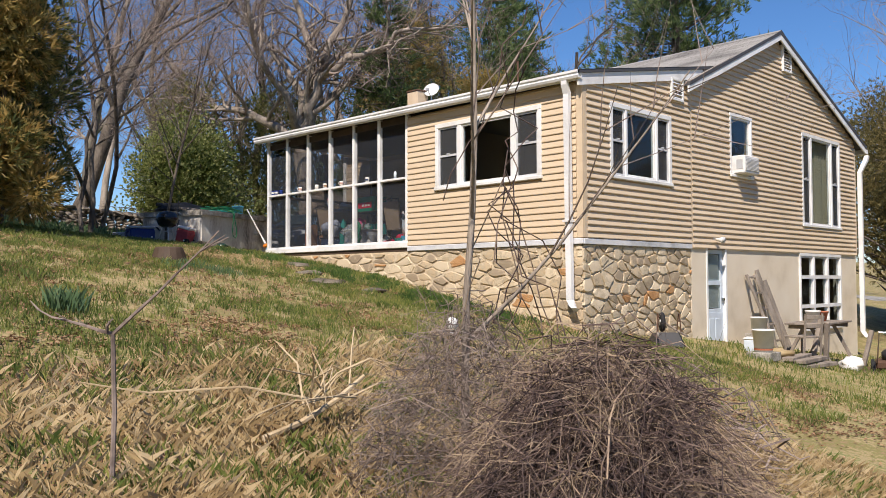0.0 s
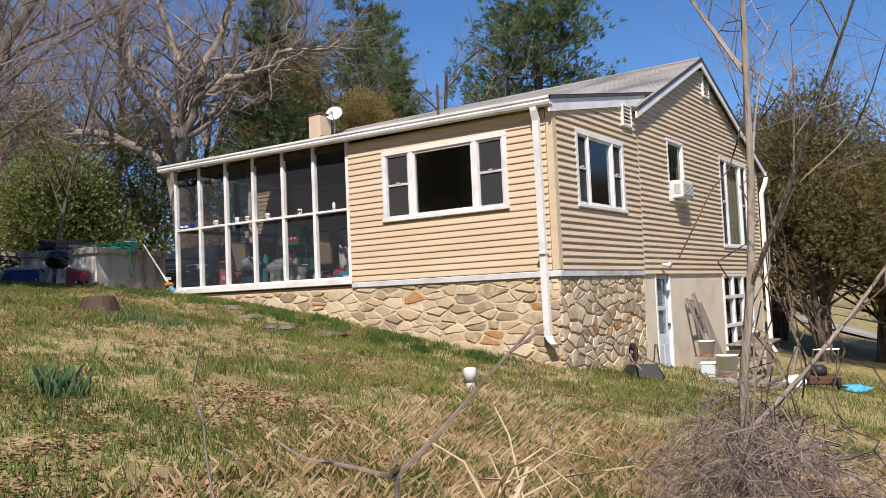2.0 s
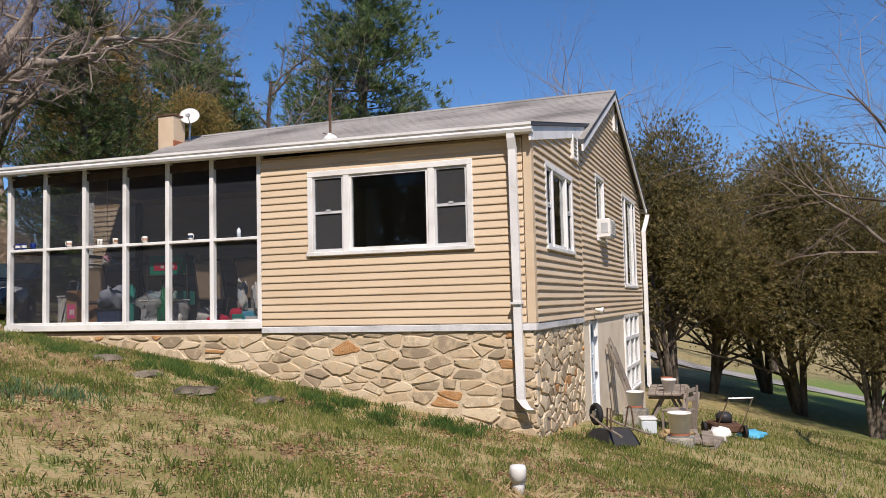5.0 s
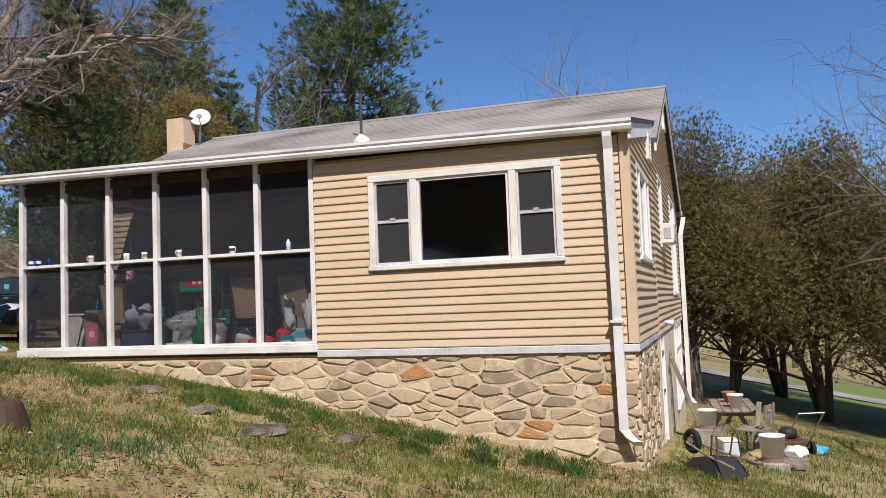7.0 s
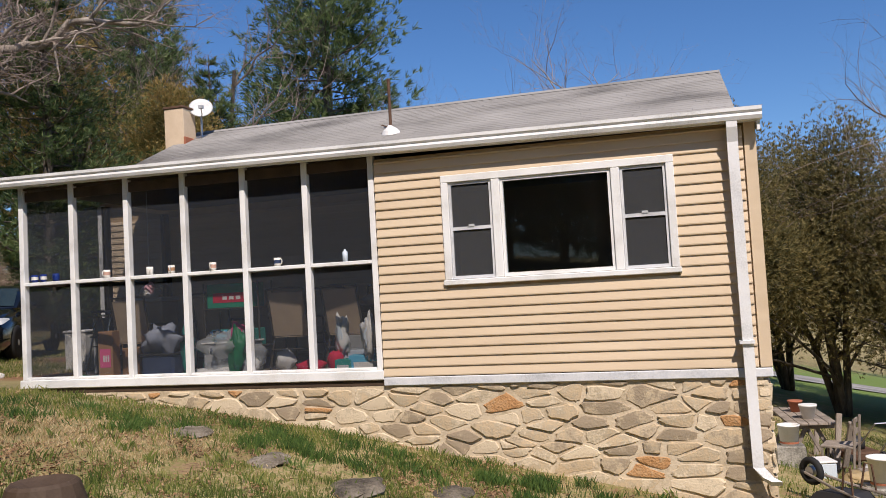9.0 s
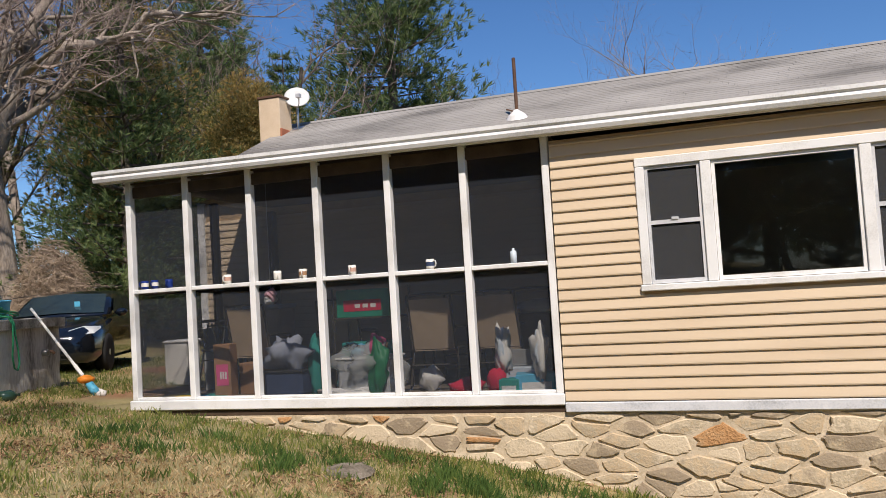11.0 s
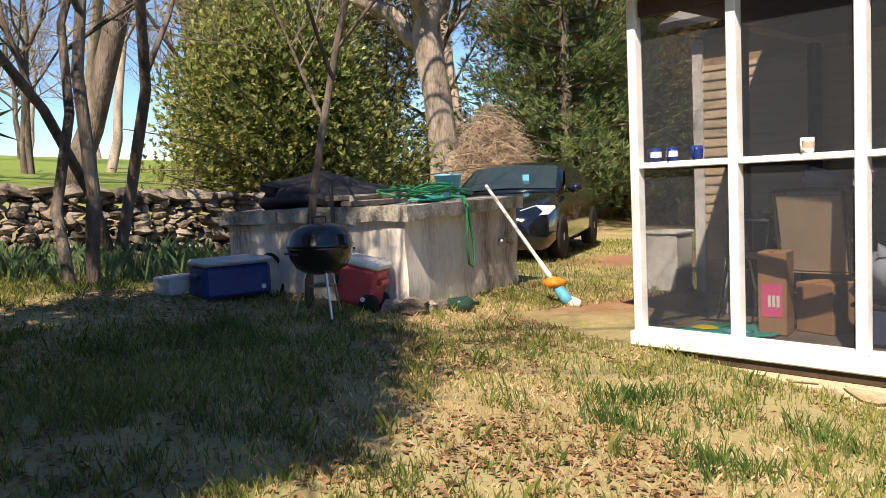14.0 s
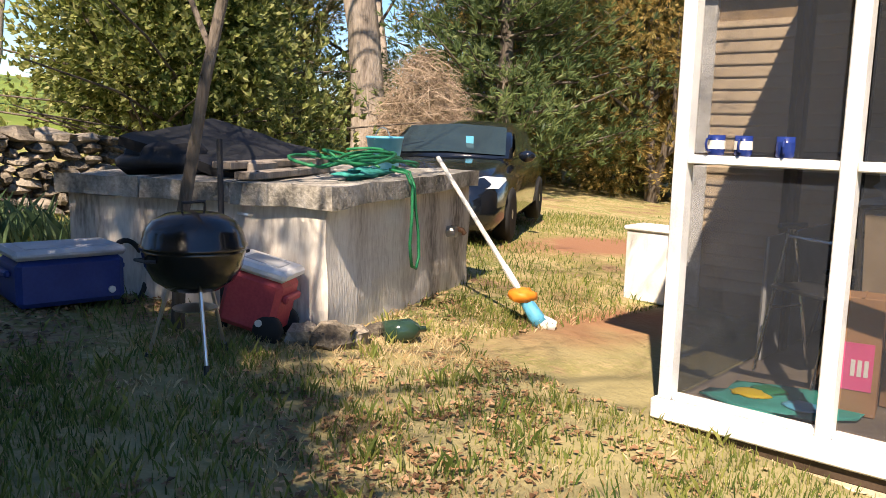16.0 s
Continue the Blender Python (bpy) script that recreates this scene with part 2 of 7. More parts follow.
M["terracotta"] = plain("terracotta", (0.36, 0.13, 0.07), 0.8)
M["dish"] = plain("grey_white_dish", (0.60, 0.60, 0.58), 0.5)
M["chimney"] = material("cream_painted_block", ((0.55, 0.42, 0.28), (0.68, 0.54, 0.38)), 0.85, 3, 50, 0.4)


def ground_material():
    m = material("lawn_soil", ((0.13, 0.075, 0.042), (0.29, 0.20, 0.105), (0.19, 0.18, 0.055), (0.38, 0.285, 0.15), (0.14, 0.17, 0.042), (0.40, 0.30, 0.165)), 0.95, 1.5, 20, 0.5, dist=0.03)
    n, l = m.node_tree.nodes, m.node_tree.links
    b = n["Principled BSDF"]
    geo = next(x for x in n if x.type == "NEW_GEOMETRY")
    ramp = next(x for x in n if x.type == "VALTORGB")
    last = ramp.outputs["Color"]
    # worn red-brown earth by the porch end and the drive; bright pasture beyond the stone wall
    for centre, size, colour, edge in (((11.9, 17.6, 2.4), (1.7, 0.55, 9), (0.25, 0.115, 0.06), 0.5), ((9.6, 15.4, 2.4), (4.6, 3.6, 9), (0.25, 0.215, 0.105), 0.5), ((16.2, 20.2, 2.4), (2.6, 0.8, 9), (0.25, 0.125, 0.07), 0.5),
                                       ((16.6, 6.3, 0.5), (2.6, 1.0, 9), (0.13, 0.08, 0.05), 0.5), ((4, 64, 4), (70, 40, 30), (0.15, 0.21, 0.035), 0.15),
                                       ((42, -6, -1), (26, 16, 30), (0.13, 0.19, 0.04), 0.3)):
        mp, gr, rp, mx = n.new("ShaderNodeMapping"), n.new("ShaderNodeTexGradient"), n.new("ShaderNodeValToRGB"), n.new("ShaderNodeMix")
        mp.inputs["Location"].default_value = [-c / s for c, s in zip(centre, size)]
        mp.inputs["Scale"].default_value = [1 / s for s in size]
        gr.gradient_type = "SPHERICAL"
        nz = n.new("ShaderNodeTexNoise")
        nz.inputs["Scale"].default_value, nz.inputs["Detail"].default_value = 2.2, 4
        l.new(geo.outputs["Position"], nz.inputs["Vector"])
        l.new(geo.outputs["Position"], mp.inputs["Vector"])
        l.new(mp.outputs["Vector"], gr.inputs["Vector"])
        mul = n.new("ShaderNodeMath")
        mul.operation = "MULTIPLY"
        l.new(gr.outputs["Fac"], mul.inputs[0])
        l.new(nz.outputs["Fac"], mul.inputs[1])
        rp.color_ramp.elements[0].position, rp.color_ramp.elements[1].position = 0.05, 0.05 + edge * 0.4
        l.new(mul.outputs[0], rp.inputs["Fac"])
        mx.data_type = "RGBA"
        mx.inputs["B"].default_value = (*colour, 1)
        for s in mx.inputs:
            if s.name == "A" and s.type == "RGBA":
                l.new(last, s)
            if s.name == "B" and s.type == "RGBA":
                s.default_value = (*colour, 1)
        l.new(rp.outputs["Color"], mx.inputs["Factor"])
        last = next(o for o in mx.outputs if o.type == "RGBA")
    l.new(last, b.inputs["Base Color"])
    return m


M["ground"] = ground_material()


# ---- mesh tools ----
class Build:
    """Collects corners and faces of one mesh."""

    def __init__(self):
        self.v, self.f = [], []

    def add(self, verts, faces):
        k = len(self.v)
        self.v += [tuple(p) for p in verts]
        self.f += [tuple(i + k for i in f) for f in faces]
        return self

    def box(self, x0, x1, y0, y1, z0, z1, m=None):
        pts = [Vector((x, y, z)) for x in (x0, x1) for y in (y0, y1) for z in (z0, z1)]
        if m is not None:
            pts = [m @ p for p in pts]
        return self.add(pts, [(0, 1, 3, 2), (4, 6, 7, 5), (0, 4, 5, 1), (2, 3, 7, 6), (0, 2, 6, 4), (1, 5, 7, 3)])

    def cbox(self, x0, x1, y0, y1, z0, z1, c=0.01, m=None):
        """A box with chamfered edges."""
        lo, hi = (x0, y0, z0), (x1, y1, z1)
        pts, idx = [], {}
        for sx in (0, 1):
            for sy in (0, 1):
                for sz in (0, 1):
                    s = (sx, sy, sz)
                    for a in range(3):
                        p = [hi[i] if s[i] else lo[i] for i in range(3)]
                        for i in range(3):
                            if i != a:
                                p[i] += -c if s[i] else c
                        idx[(s, a)] = len(pts)
                        pts.append(Vector(p))
        faces = []
        for a in range(3):
            b, d = (a + 1) % 3, (a + 2) % 3
            for s in (0, 1):
                q = []
                for u, w in ((0, 0), (1, 0), (1, 1), (0, 1)):
                    k = [0, 0, 0]
                    k[a], k[b], k[d] = s, u, w
                    q.append(idx[(tuple(k), a)])
                faces.append(tuple(q if s else q[::-1]))
            for u in (0, 1):
                for w in (0, 1):
                    k0, k1 = [0, 0, 0], [0, 0, 0]
                    k0[b], k0[d], k1[b], k1[d], k1[a] = u, w, u, w, 1
                    q = (idx[(tuple(k0), b)], idx[(tuple(k1), b)], idx[(tuple(k1), d)], idx[(tuple(k0), d)])
                    faces.append(q if u == w else q[::-1])
        for s in [(x, y, z) for x in (0, 1) for y in (0, 1) for z in (0, 1)]:
            q = tuple(idx[(s, a)] for a in range(3))
            faces.append(q if sum(s) % 2 else q[::-1])
        if m is not None:
            pts = [m @ p for p in pts]
        return self.add(pts, faces)

    def tube(self, pts, radii, n=6, cap=True):
        pts = [Vector(p) for p in pts]
        if not hasattr(radii, "__len__"):
            radii = [radii] * len(pts)
        k, rings, side = len(self.v), [], None
        for i, p in enumerate(pts):
            d = (pts[min(i + 1, len(pts) - 1)] - pts[max(i - 1, 0)])
            d = d.normalized() if d.length > 1e-9 else Vector((0, 0, 1))
            if side is None:
                side = d.orthogonal().normalized()
            side = (side - d * side.dot(d))
            side = side.normalized() if side.length > 1e-6 else d.orthogonal().normalized()
            up = d.cross(side)
            for j in range(n):
                a = 2 * math.pi * j / n
                self.v.append(tuple(p + radii[i] * (math.cos(a) * side + math.sin(a) * up)))
        for i in range(len(pts) - 1):
            for j in range(n):
                a, b = k + i * n + j, k + i * n + (j + 1) % n
                self.f.append((a, b, b + n, a + n))
        if cap:
            self.f.append(tuple(k + j for j in range(n))[::-1])
            self.f.append(tuple(k + (len(pts) - 1) * n + j for j in range(n)))
        return self

    def lathe(self, profile, n=24, m=None, caps=True):
        """profile: (radius, height) pairs turned about z."""
        k = len(self.v)
        for r, z in profile:
            for j in range(n):
                a = 2 * math.pi * j / n
                p = Vector((r * math.cos(a), r * math.sin(a), z))
                self.v.append(tuple(m @ p if m is not None else p))
        for i in range(len(profile) - 1):
            for j in range(n):
                a, b = k + i * n + j, k + i * n + (j + 1) % n
                self.f.append((a, b, b + n, a + n))
        if caps:
            self.f.append(tuple(k + j for j in range(n))[::-1])
            self.f.append(tuple(k + (len(profile) - 1) * n + j for j in range(n)))
        return self

    def blob(self, centre, size, seed, n=10, rough=0.25, m=None):
        """A lumpy closed shape: crumpled bags, cloth heaps, stones."""
        rng = random.Random(seed)
        off = Vector((rng.uniform(0, 50), rng.uniform(0, 50), rng.uniform(0, 50)))
        k = len(self.v)
        rows = max(4, n // 2 + 1)
        for i in range(rows + 1):
            th = math.pi * i / rows
            for j in range(n):
                ph = 2 * math.pi * j / n
                d = Vector((math.sin(th) * math.cos(ph), math.sin(th) * math.sin(ph), math.cos(th)))
                r = 1 + rough * 2 * noise.noise(d * 1.6 + off) + rough * noise.noise(d * 4 + off)
                p = Vector(centre) + Vector((d.x * size[0] * r, d.y * size[1] * r, d.z * size[2] * r))
                self.v.append(tuple(m @ p if m is not None else p))
        for i in range(rows):
            for j in range(n):
                a, b = k + i * n + j, k + i * n + (j + 1) % n
                self.f.append((a, a + n, b + n, b))
        return self

    def mesh(self, name, mat, smooth=False):
        me = bpy.data.meshes.new(name)
        me.from_pydata(self.v, [], self.f)
        me.materials.append(mat)
        if smooth:
            me.polygons.foreach_set("use_smooth", [True] * len(me.polygons))
        me.update()
        return me


def part(name, bm, mat, parent=None, label="", smooth=False):
    ob = new(name, bm.mesh(name, mat, smooth) if isinstance(bm, Build) else bm)
    if parent is not None:
        ob.parent = parent
    return tagged(ob, label) if label else ob


def thing(name, m, label, category, group="", kind=""):
    ob = new(name)
    ob.matrix_world = m if isinstance(m, Matrix) else Matrix.Translation(m)
    ob.empty_display_size = 0.1
    return tagged(ob, label, category, group, kind)


def setting(name, bm, mat, label, category, smooth=False):
    return tagged(part(name, bm, mat, None, "", smooth), label, category, "", "structure")


# ---- ground ----
def soft(v):
    return math.log1p(math.exp(-abs(v))) + max(v, 0.0)


def ground_z(x, y):
    z = 0.33 + 0.185 * max(y, -20) - 0.18 * soft((y - 15) / 1.5) - 2.8 * math.tanh(x / 40)
    z -= 0.05 * soft(x - 13) / (1 + math.exp(min(50, max(-50, y - 11)))) * (1 if x < 22 else max(0.35, 1 - (x - 22) * 0.05))
    z += 0.028 * soft((y - 25) / 2) * 2 - 0.09 * soft((y - 88) / 4) * 4
    return z + 0.035 * noise.noise(Vector((x * 0.7, y * 0.7, 0.0))) + 0.012 * noise.noise(Vector((x * 2.7, y * 2.7, 3.0)))


def grid_lines(lo, hi, step, far):
    a = [lo + step * i for i in range(int((hi - lo) / step) + 1)]
    s, x = step, a[0]
    before = []
    while x > -far:
        s *= 1.25
        x -= s
        before.append(x)
    s, x = step, a[-1]
    while x < far:
        s *= 1.25
        x += s
        a.append(x)
    return before[::-1] + a


def make_ground():
    xs, ys = grid_lines(-6, 26, 0.3, 900), grid_lines(-4, 28, 0.3, 900)
    g = Build()
    g.v = [(x, y, ground_z(x, y)) for y in ys for x in xs]
    w = len(xs)
    g.f = [(j * w + i, j * w + i + 1, (j + 1) * w + i + 1, (j + 1) * w + i) for j in range(len(ys) - 1) for i in range(w - 1)]
    return setting("ground", g, M["ground"], "sloping lawn of thin grass, dry leaves and bare earth", "lawn", True)


make_ground()


# ---- house: sunroom and screened porch in front, gabled main block behind ----
XF, YG, XJ, XR = 10.40, 7.66, 13.60, 21.50       # front face, gable face, joint of the two blocks, far corner
YP, YE, YM = 11.62, 16.46, 17.75                 # porch start, porch end, main block's end
RX, RZ = 17.15, 6.99                             # ridge
SILL = 2.42


def at(wall, a, d, z):
    """A point on a wall: a along it, d outwards from its face."""
    return Vector((XF - d, a, z)) if wall == "front" else Vector((a, YG - d, z)) if wall == "gable" else Vector((XJ - d, a, z)) if wall == "back" else Vector((a, YP + d, z))


def wbox(b, wall, a0, a1, d0, d1, z0, z1, c=0.0):
    p, q = at(wall, a0, d0, z0), at(wall, a1, d1, z1)
    lo, hi = [min(p[i], q[i]) for i in range(3)], [max(p[i], q[i]) for i in range(3)]
    return b.cbox(lo[0], hi[0], lo[1], hi[1], lo[2], hi[2], c) if c else b.box(lo[0], hi[0], lo[1], hi[1], lo[2], hi[2])


def roof_under(x):
    """Underside of the main roof over the gable."""
    return RZ - 0.10 - (0.445 * (RX - x) if x < RX else 0.395 * (x - RX))


def shed_under(x):
    return 4.88 + 0.19 * (x - 10.24)


def wall_mesh(wall, a0, a1, z0, top, holes, d0=-0.14, d1=-0.012):
    """A wall of some thickness with openings through it; top gives its height along it."""
    cuts = sorted({a0, a1, *[v for h in holes for v in h[:2] if a0 < v < a1], *([RX] if a0 < RX < a1 and wall == "gable" else [])})
    b = Build()
    for u, w in zip(cuts, cuts[1:]):
        mid = (u + w) / 2
        z = z0
        for h in sorted((h for h in holes if h[0] < mid < h[1]), key=lambda h: h[2]):
            if h[2] > z:
                wbox(b, wall, u, w, d0, d1, z, h[2])
            z = h[3]
        pts = [at(wall, a, d, zz) for a in (u, w) for d in (d0, d1) for zz in (z, top(a))]
        b.add(pts, [(0, 1, 3, 2), (4, 6, 7, 5), (0, 4, 5, 1), (2, 3, 7, 6), (0, 2, 6, 4), (1, 5, 7, 3)])
    return b


def spans(a0, a1, z, holes, pad=0.0):
    """The free stretches of a course at height z between openings."""
    out, x = [], a0
    for h in sorted(h for h in holes if h[2] - pad < z < h[3] + pad):
        if h[0] - x > 0.03:
            out.append((x, h[0]))
        x = max(x, h[1])
    if a1 - x > 0.03:
        out.append((x, a1))
    return out


PITCH = 0.1016


def courses(parent, wall, a0, a1, z0, top, holes, limit=None, d=0.0, lip=0.022):
    """Lapped vinyl boards, each a wedge with a thick lower lip."""
    z = z0
    while z < limit:
        for u, w in spans(a0, a1, z + PITCH / 2, holes):
            if wall == "gable" or wall == "side":          # clip under the slopes
                while u < w and top(u) < z + PITCH * 0.7:
                    u += 0.02
                while w > u and top(w) < z + PITCH * 0.7:
                    w -= 0.02
            if w - u < 0.05:
                continue
            h = min(z + PITCH + 0.012, limit + 0.012)
            sec = ((-0.012, z), (lip + d, z), (lip + 0.002 + d, z + 0.012), (0.003 + d, h), (-0.012, h))
            b = Build()
            pts = [at(wall, a, dd, zz) for a in (u, w) for dd, zz in sec]
            b.add(pts, [(0, 1, 2, 3, 4), (9, 8, 7, 6, 5)] + [(i, i + 5, (i + 1) % 5 + 5, (i + 1) % 5) for i in range(5)])
            part("siding_board", b, M["siding"], parent)
        z += PITCH


FRONT_WIN = (8.43, 10.85, 3.43, 4.60)
G_WIN, AC_WIN, PIC_WIN = (11.10, 12.93, 3.43, 4.63), (15.06, 15.98, 3.79, 5.01), (18.36, 20.52, 2.98, 5.04)
DOOR, BASE_WIN = (14.12, 14.90, 0.50, 2.44), (18.16, 20.48, 0.70, 2.38)

wall_front = setting("wall_front", wall_mesh("front", YG + 0.012, YP, SILL, lambda a: 4.86, [FRONT_WIN]), M["siding_shade"], "tan vinyl-sided front wall of the sunroom above a fieldstone base", "wall")
wall_gable = setting("wall_gable", wall_mesh("gable", XF + 0.16, XJ, SILL, shed_under, [G_WIN]), M["siding_shade"], "tan vinyl-sided end wall of the sunroom addition", "wall")
wall_main = setting("wall_main", wall_mesh("gable", XJ, XR, SILL, roof_under, [AC_WIN, PIC_WIN]), M["siding_shade"], "tan vinyl-sided gable wall of the main house block", "wall")
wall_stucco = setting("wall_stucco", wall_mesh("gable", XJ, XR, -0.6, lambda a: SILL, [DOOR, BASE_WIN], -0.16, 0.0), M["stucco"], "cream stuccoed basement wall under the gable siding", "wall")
wall_back = setting("wall_back", wall_mesh("back", YG + 0.16, YM, 1.5, lambda a: 5.14, []), M["siding_shade"], "tan vinyl-sided house wall at the back of the porch", "wall")
wall_side = setting("wall_side", wall_mesh("side", XF + 0.16, XJ - 0.02, SILL, lambda a: 4.86, [], -0.12, -0.012), M["siding_shade"], "tan sided wall between porch and sunroom", "wall")
b = Build()
b.box(XJ + 0.02, XR, YM - 0.15, YM, -0.5, 5.1)
b.box(XR - 0.15, XR, YG + 0.17, YM - 0.15, -0.5, 5.0)
b.add([(XJ, YM - 0.15, 5.1), (XR, YM - 0.15, 5.0), (RX, YM - 0.15, 6.9), (XJ, YM, 5.1), (XR, YM, 5.0), (RX, YM, 6.9)], [(0, 2, 1), (3, 4, 5), (0, 1, 4, 3), (1, 2, 5, 4), (2, 0, 3, 5)])
setting("wall_rear", b, M["siding_shade"], "tan sided far walls of the main house block", "wall")

courses(wall_front, "front", YG + 0.10, YP - 0.005, SILL + 0.045, None, [FRONT_WIN], 4.82)
courses(wall_gable, "gable", XF + 0.09, XJ - 0.03, SILL + 0.045, shed_under, [G_WIN], 5.45, lip=0.034)
courses(wall_main, "gable", XJ + 0.03, XR - 0.04, SILL - 0.03, roof_under, [AC_WIN, PIC_WIN], 6.9, lip=0.034)
courses(wall_back, "back", YP + 0.02, YM - 0.09, SILL + 0.1, None, [], 4.80)

# inner rooms, floors and ceilings; indoor dimness is put into their colours behind the panes
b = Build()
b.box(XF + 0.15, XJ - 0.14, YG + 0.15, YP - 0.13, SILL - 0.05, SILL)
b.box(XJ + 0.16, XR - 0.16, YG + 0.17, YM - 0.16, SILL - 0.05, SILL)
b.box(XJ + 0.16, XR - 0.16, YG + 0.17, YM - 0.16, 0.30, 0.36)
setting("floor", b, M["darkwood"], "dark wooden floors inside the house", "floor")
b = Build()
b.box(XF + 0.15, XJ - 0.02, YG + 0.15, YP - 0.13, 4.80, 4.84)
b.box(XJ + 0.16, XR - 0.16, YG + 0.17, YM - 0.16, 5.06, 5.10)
setting("ceiling", b, M["room"], "plaster ceiling inside the house, coloured dark as an unlit room", "ceiling")
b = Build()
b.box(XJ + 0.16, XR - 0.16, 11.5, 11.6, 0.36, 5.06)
setting("wall_inner", b, M["room"], "plaster partition inside the house, coloured dark as an unlit room", "wall")
porch_floor = setting("floor_porch", Build().box(XF + 0.10, XJ - 0.03, YP + 0.03, YE - 0.01, SILL - 0.05, SILL + 0.06), M["floorwood"], "weathered board floor of the screened porch", "floor")
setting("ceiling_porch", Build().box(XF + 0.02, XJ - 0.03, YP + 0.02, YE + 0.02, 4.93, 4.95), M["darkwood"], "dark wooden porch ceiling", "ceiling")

# fieldstone foundation
mortar_front = setting("foundation_front", Build().box(XF + 0.013, XF + 0.40, YG + 0.06, YE - 0.05, -0.4, SILL - 0.06), M["mortar"], "fieldstone foundation wall with wide tan mortar joints", "stone wall")
mortar_gable = setting("foundation_gable", Build().box(XF + 0.06, XJ, YG + 0.022, YG + 0.40, -0.8, SILL - 0.06), M["mortar"], "coursed rubble foundation of brown fieldstones", "stone wall")
# sill bands and corner boards
b = Build()
wbox(b, "front", YG - 0.02, YP, -0.03, 0.028, SILL - 0.055, SILL + 0.035, 0.008)
wbox(b, "gable", XF + 0.0, XJ + 0.0, -0.03, 0.028, SILL - 0.055, SILL + 0.035, 0.008)
setting("trim_sill", b, M["trimgrey"], "weathered pale grey sill band under the siding", "trim")
b = Build()
wbox(b, "front", YG - 0.024, YG + 0.085, -0.01, 0.024, SILL + 0.045, 4.86)
wbox(b, "gable", XF + 0.011, XF + 0.085, -0.01, 0.026, SILL + 0.045, 4.88)
wbox(b, "gable", XJ - 0.03, XJ + 0.03, -0.01, 0.024, SILL - 0.03, 5.25)
wbox(b, "gable", XR - 0.06, XR + 0.03, -0.01, 0.026, SILL - 0.03, 5.0)
setting("trim_corner", b, M["siding"], "tan vinyl corner boards", "trim")
b = Build()
wbox(b, "back", YM - 0.10, YM + 0.02, -0.02, 0.03, 2.2, 5.1)
setting("trim_corner_white", b, M["white"], "white corner board of the main block beyond the porch", "trim")


# roofs
def slab(pts, thick):
    b = Build()
    low = [(x, y, z - thick) for x, y, z in pts]
    n = len(pts)
    return b.add(list(pts) + low, [tuple(range(n)), tuple(range(2 * n - 1, n - 1, -1))] + [(i, i + n, (i + 1) % n + n, (i + 1) % n) for i in range(n)])


YR0, YR1 = 7.50, 18.05


def shingle_courses(b, a, c, y0, y1, n):
    """Thin overlapping strips from the eave point a up to c, each split into uneven tabs."""
    rng = random.Random(5)
    ax, az = a
    dx, dz = (c[0] - a[0]) / n, (c[1] - a[1]) / n
    nl = Vector((-(c[1] - a[1]), 0, c[0] - a[0])).normalized() * (1 if c[0] > a[0] else -1)
    for i in range(n):
        y = y0 - rng.uniform(0, 0.6)
        while y < y1:
            e = min(y + rng.uniform(0.75, 1.0), y1)
            s = max(y, y0)
            if e - s > 0.02:
                lift = rng.uniform(0.003, 0.006)
                p0, p1 = Vector((ax + dx * i, 0, az + dz * i)), Vector((ax + dx * (i + 1.02), 0, az + dz * (i + 1.02)))
                lo, hi = p0 + nl * lift, p1 + nl * 0.002
                b.add([(lo.x, s, lo.z), (lo.x, e - 0.006, lo.z), (hi.x, e - 0.006, hi.z), (hi.x, s, hi.z), (p0.x, s, p0.z), (p0.x, e - 0.006, p0.z)],
                      [(0, 1, 2, 3) if c[0] < a[0] else (3, 2, 1, 0), (0, 4, 5, 1)])
            y = e
    return b


def main_z(x):
    return RZ - (0.445 * (RX - x) if x < RX else 0.395 * (x - RX))


setting("roof_main", slab([(13.36, YR0, main_z(13.36)), (RX, YR0, RZ), (RX, YR1, RZ), (13.36, YR1, main_z(13.36))], 0.07), M["roofedge"], "grey shingled front slope of the gabled roof", "roof")
b = slab([(RX, YR0, RZ), (21.95, YR0, main_z(21.95)), (21.95, YR1, main_z(21.95)), (RX, YR1, RZ)], 0.07)
setting("roof_rear", b, M["roofedge"], "dark-edged rear slope of the gabled roof", "roof")
setting("roof_shed", slab([(10.24, 7.58, 4.975), (15.0, 7.58, 4.975 + 0.19 * 4.76), (15.0, 16.70, 4.975 + 0.19 * 4.76), (10.24, 16.70, 4.975)], 0.05), M["roofedge"], "low shed roof over sunroom and porch", "roof")
sh = bpy.data.objects["roof_main"]
tagged(part("shingle", shingle_courses(Build(), (13.36, main_z(13.36)), (RX, RZ), YR0, YR1, 32), M["shingle"], sh, "weathered grey asphalt shingles with dark stains"), kind="stuff")
tagged(part("shingle", shingle_courses(Build(), (10.22, 4.972), (14.8, 4.975 + 0.19 * 4.56), 7.57, 16.71, 32), M["shingle"], bpy.data.objects["roof_shed"], "grey asphalt shingles"), kind="stuff")
tagged(part("shingle", shingle_courses(Build(), (21.96, main_z(21.96)), (RX, RZ), YR0, YR1, 32), M["shingle"], bpy.data.objects["roof_rear"], "grey asphalt shingles"), kind="stuff")
b = Build()
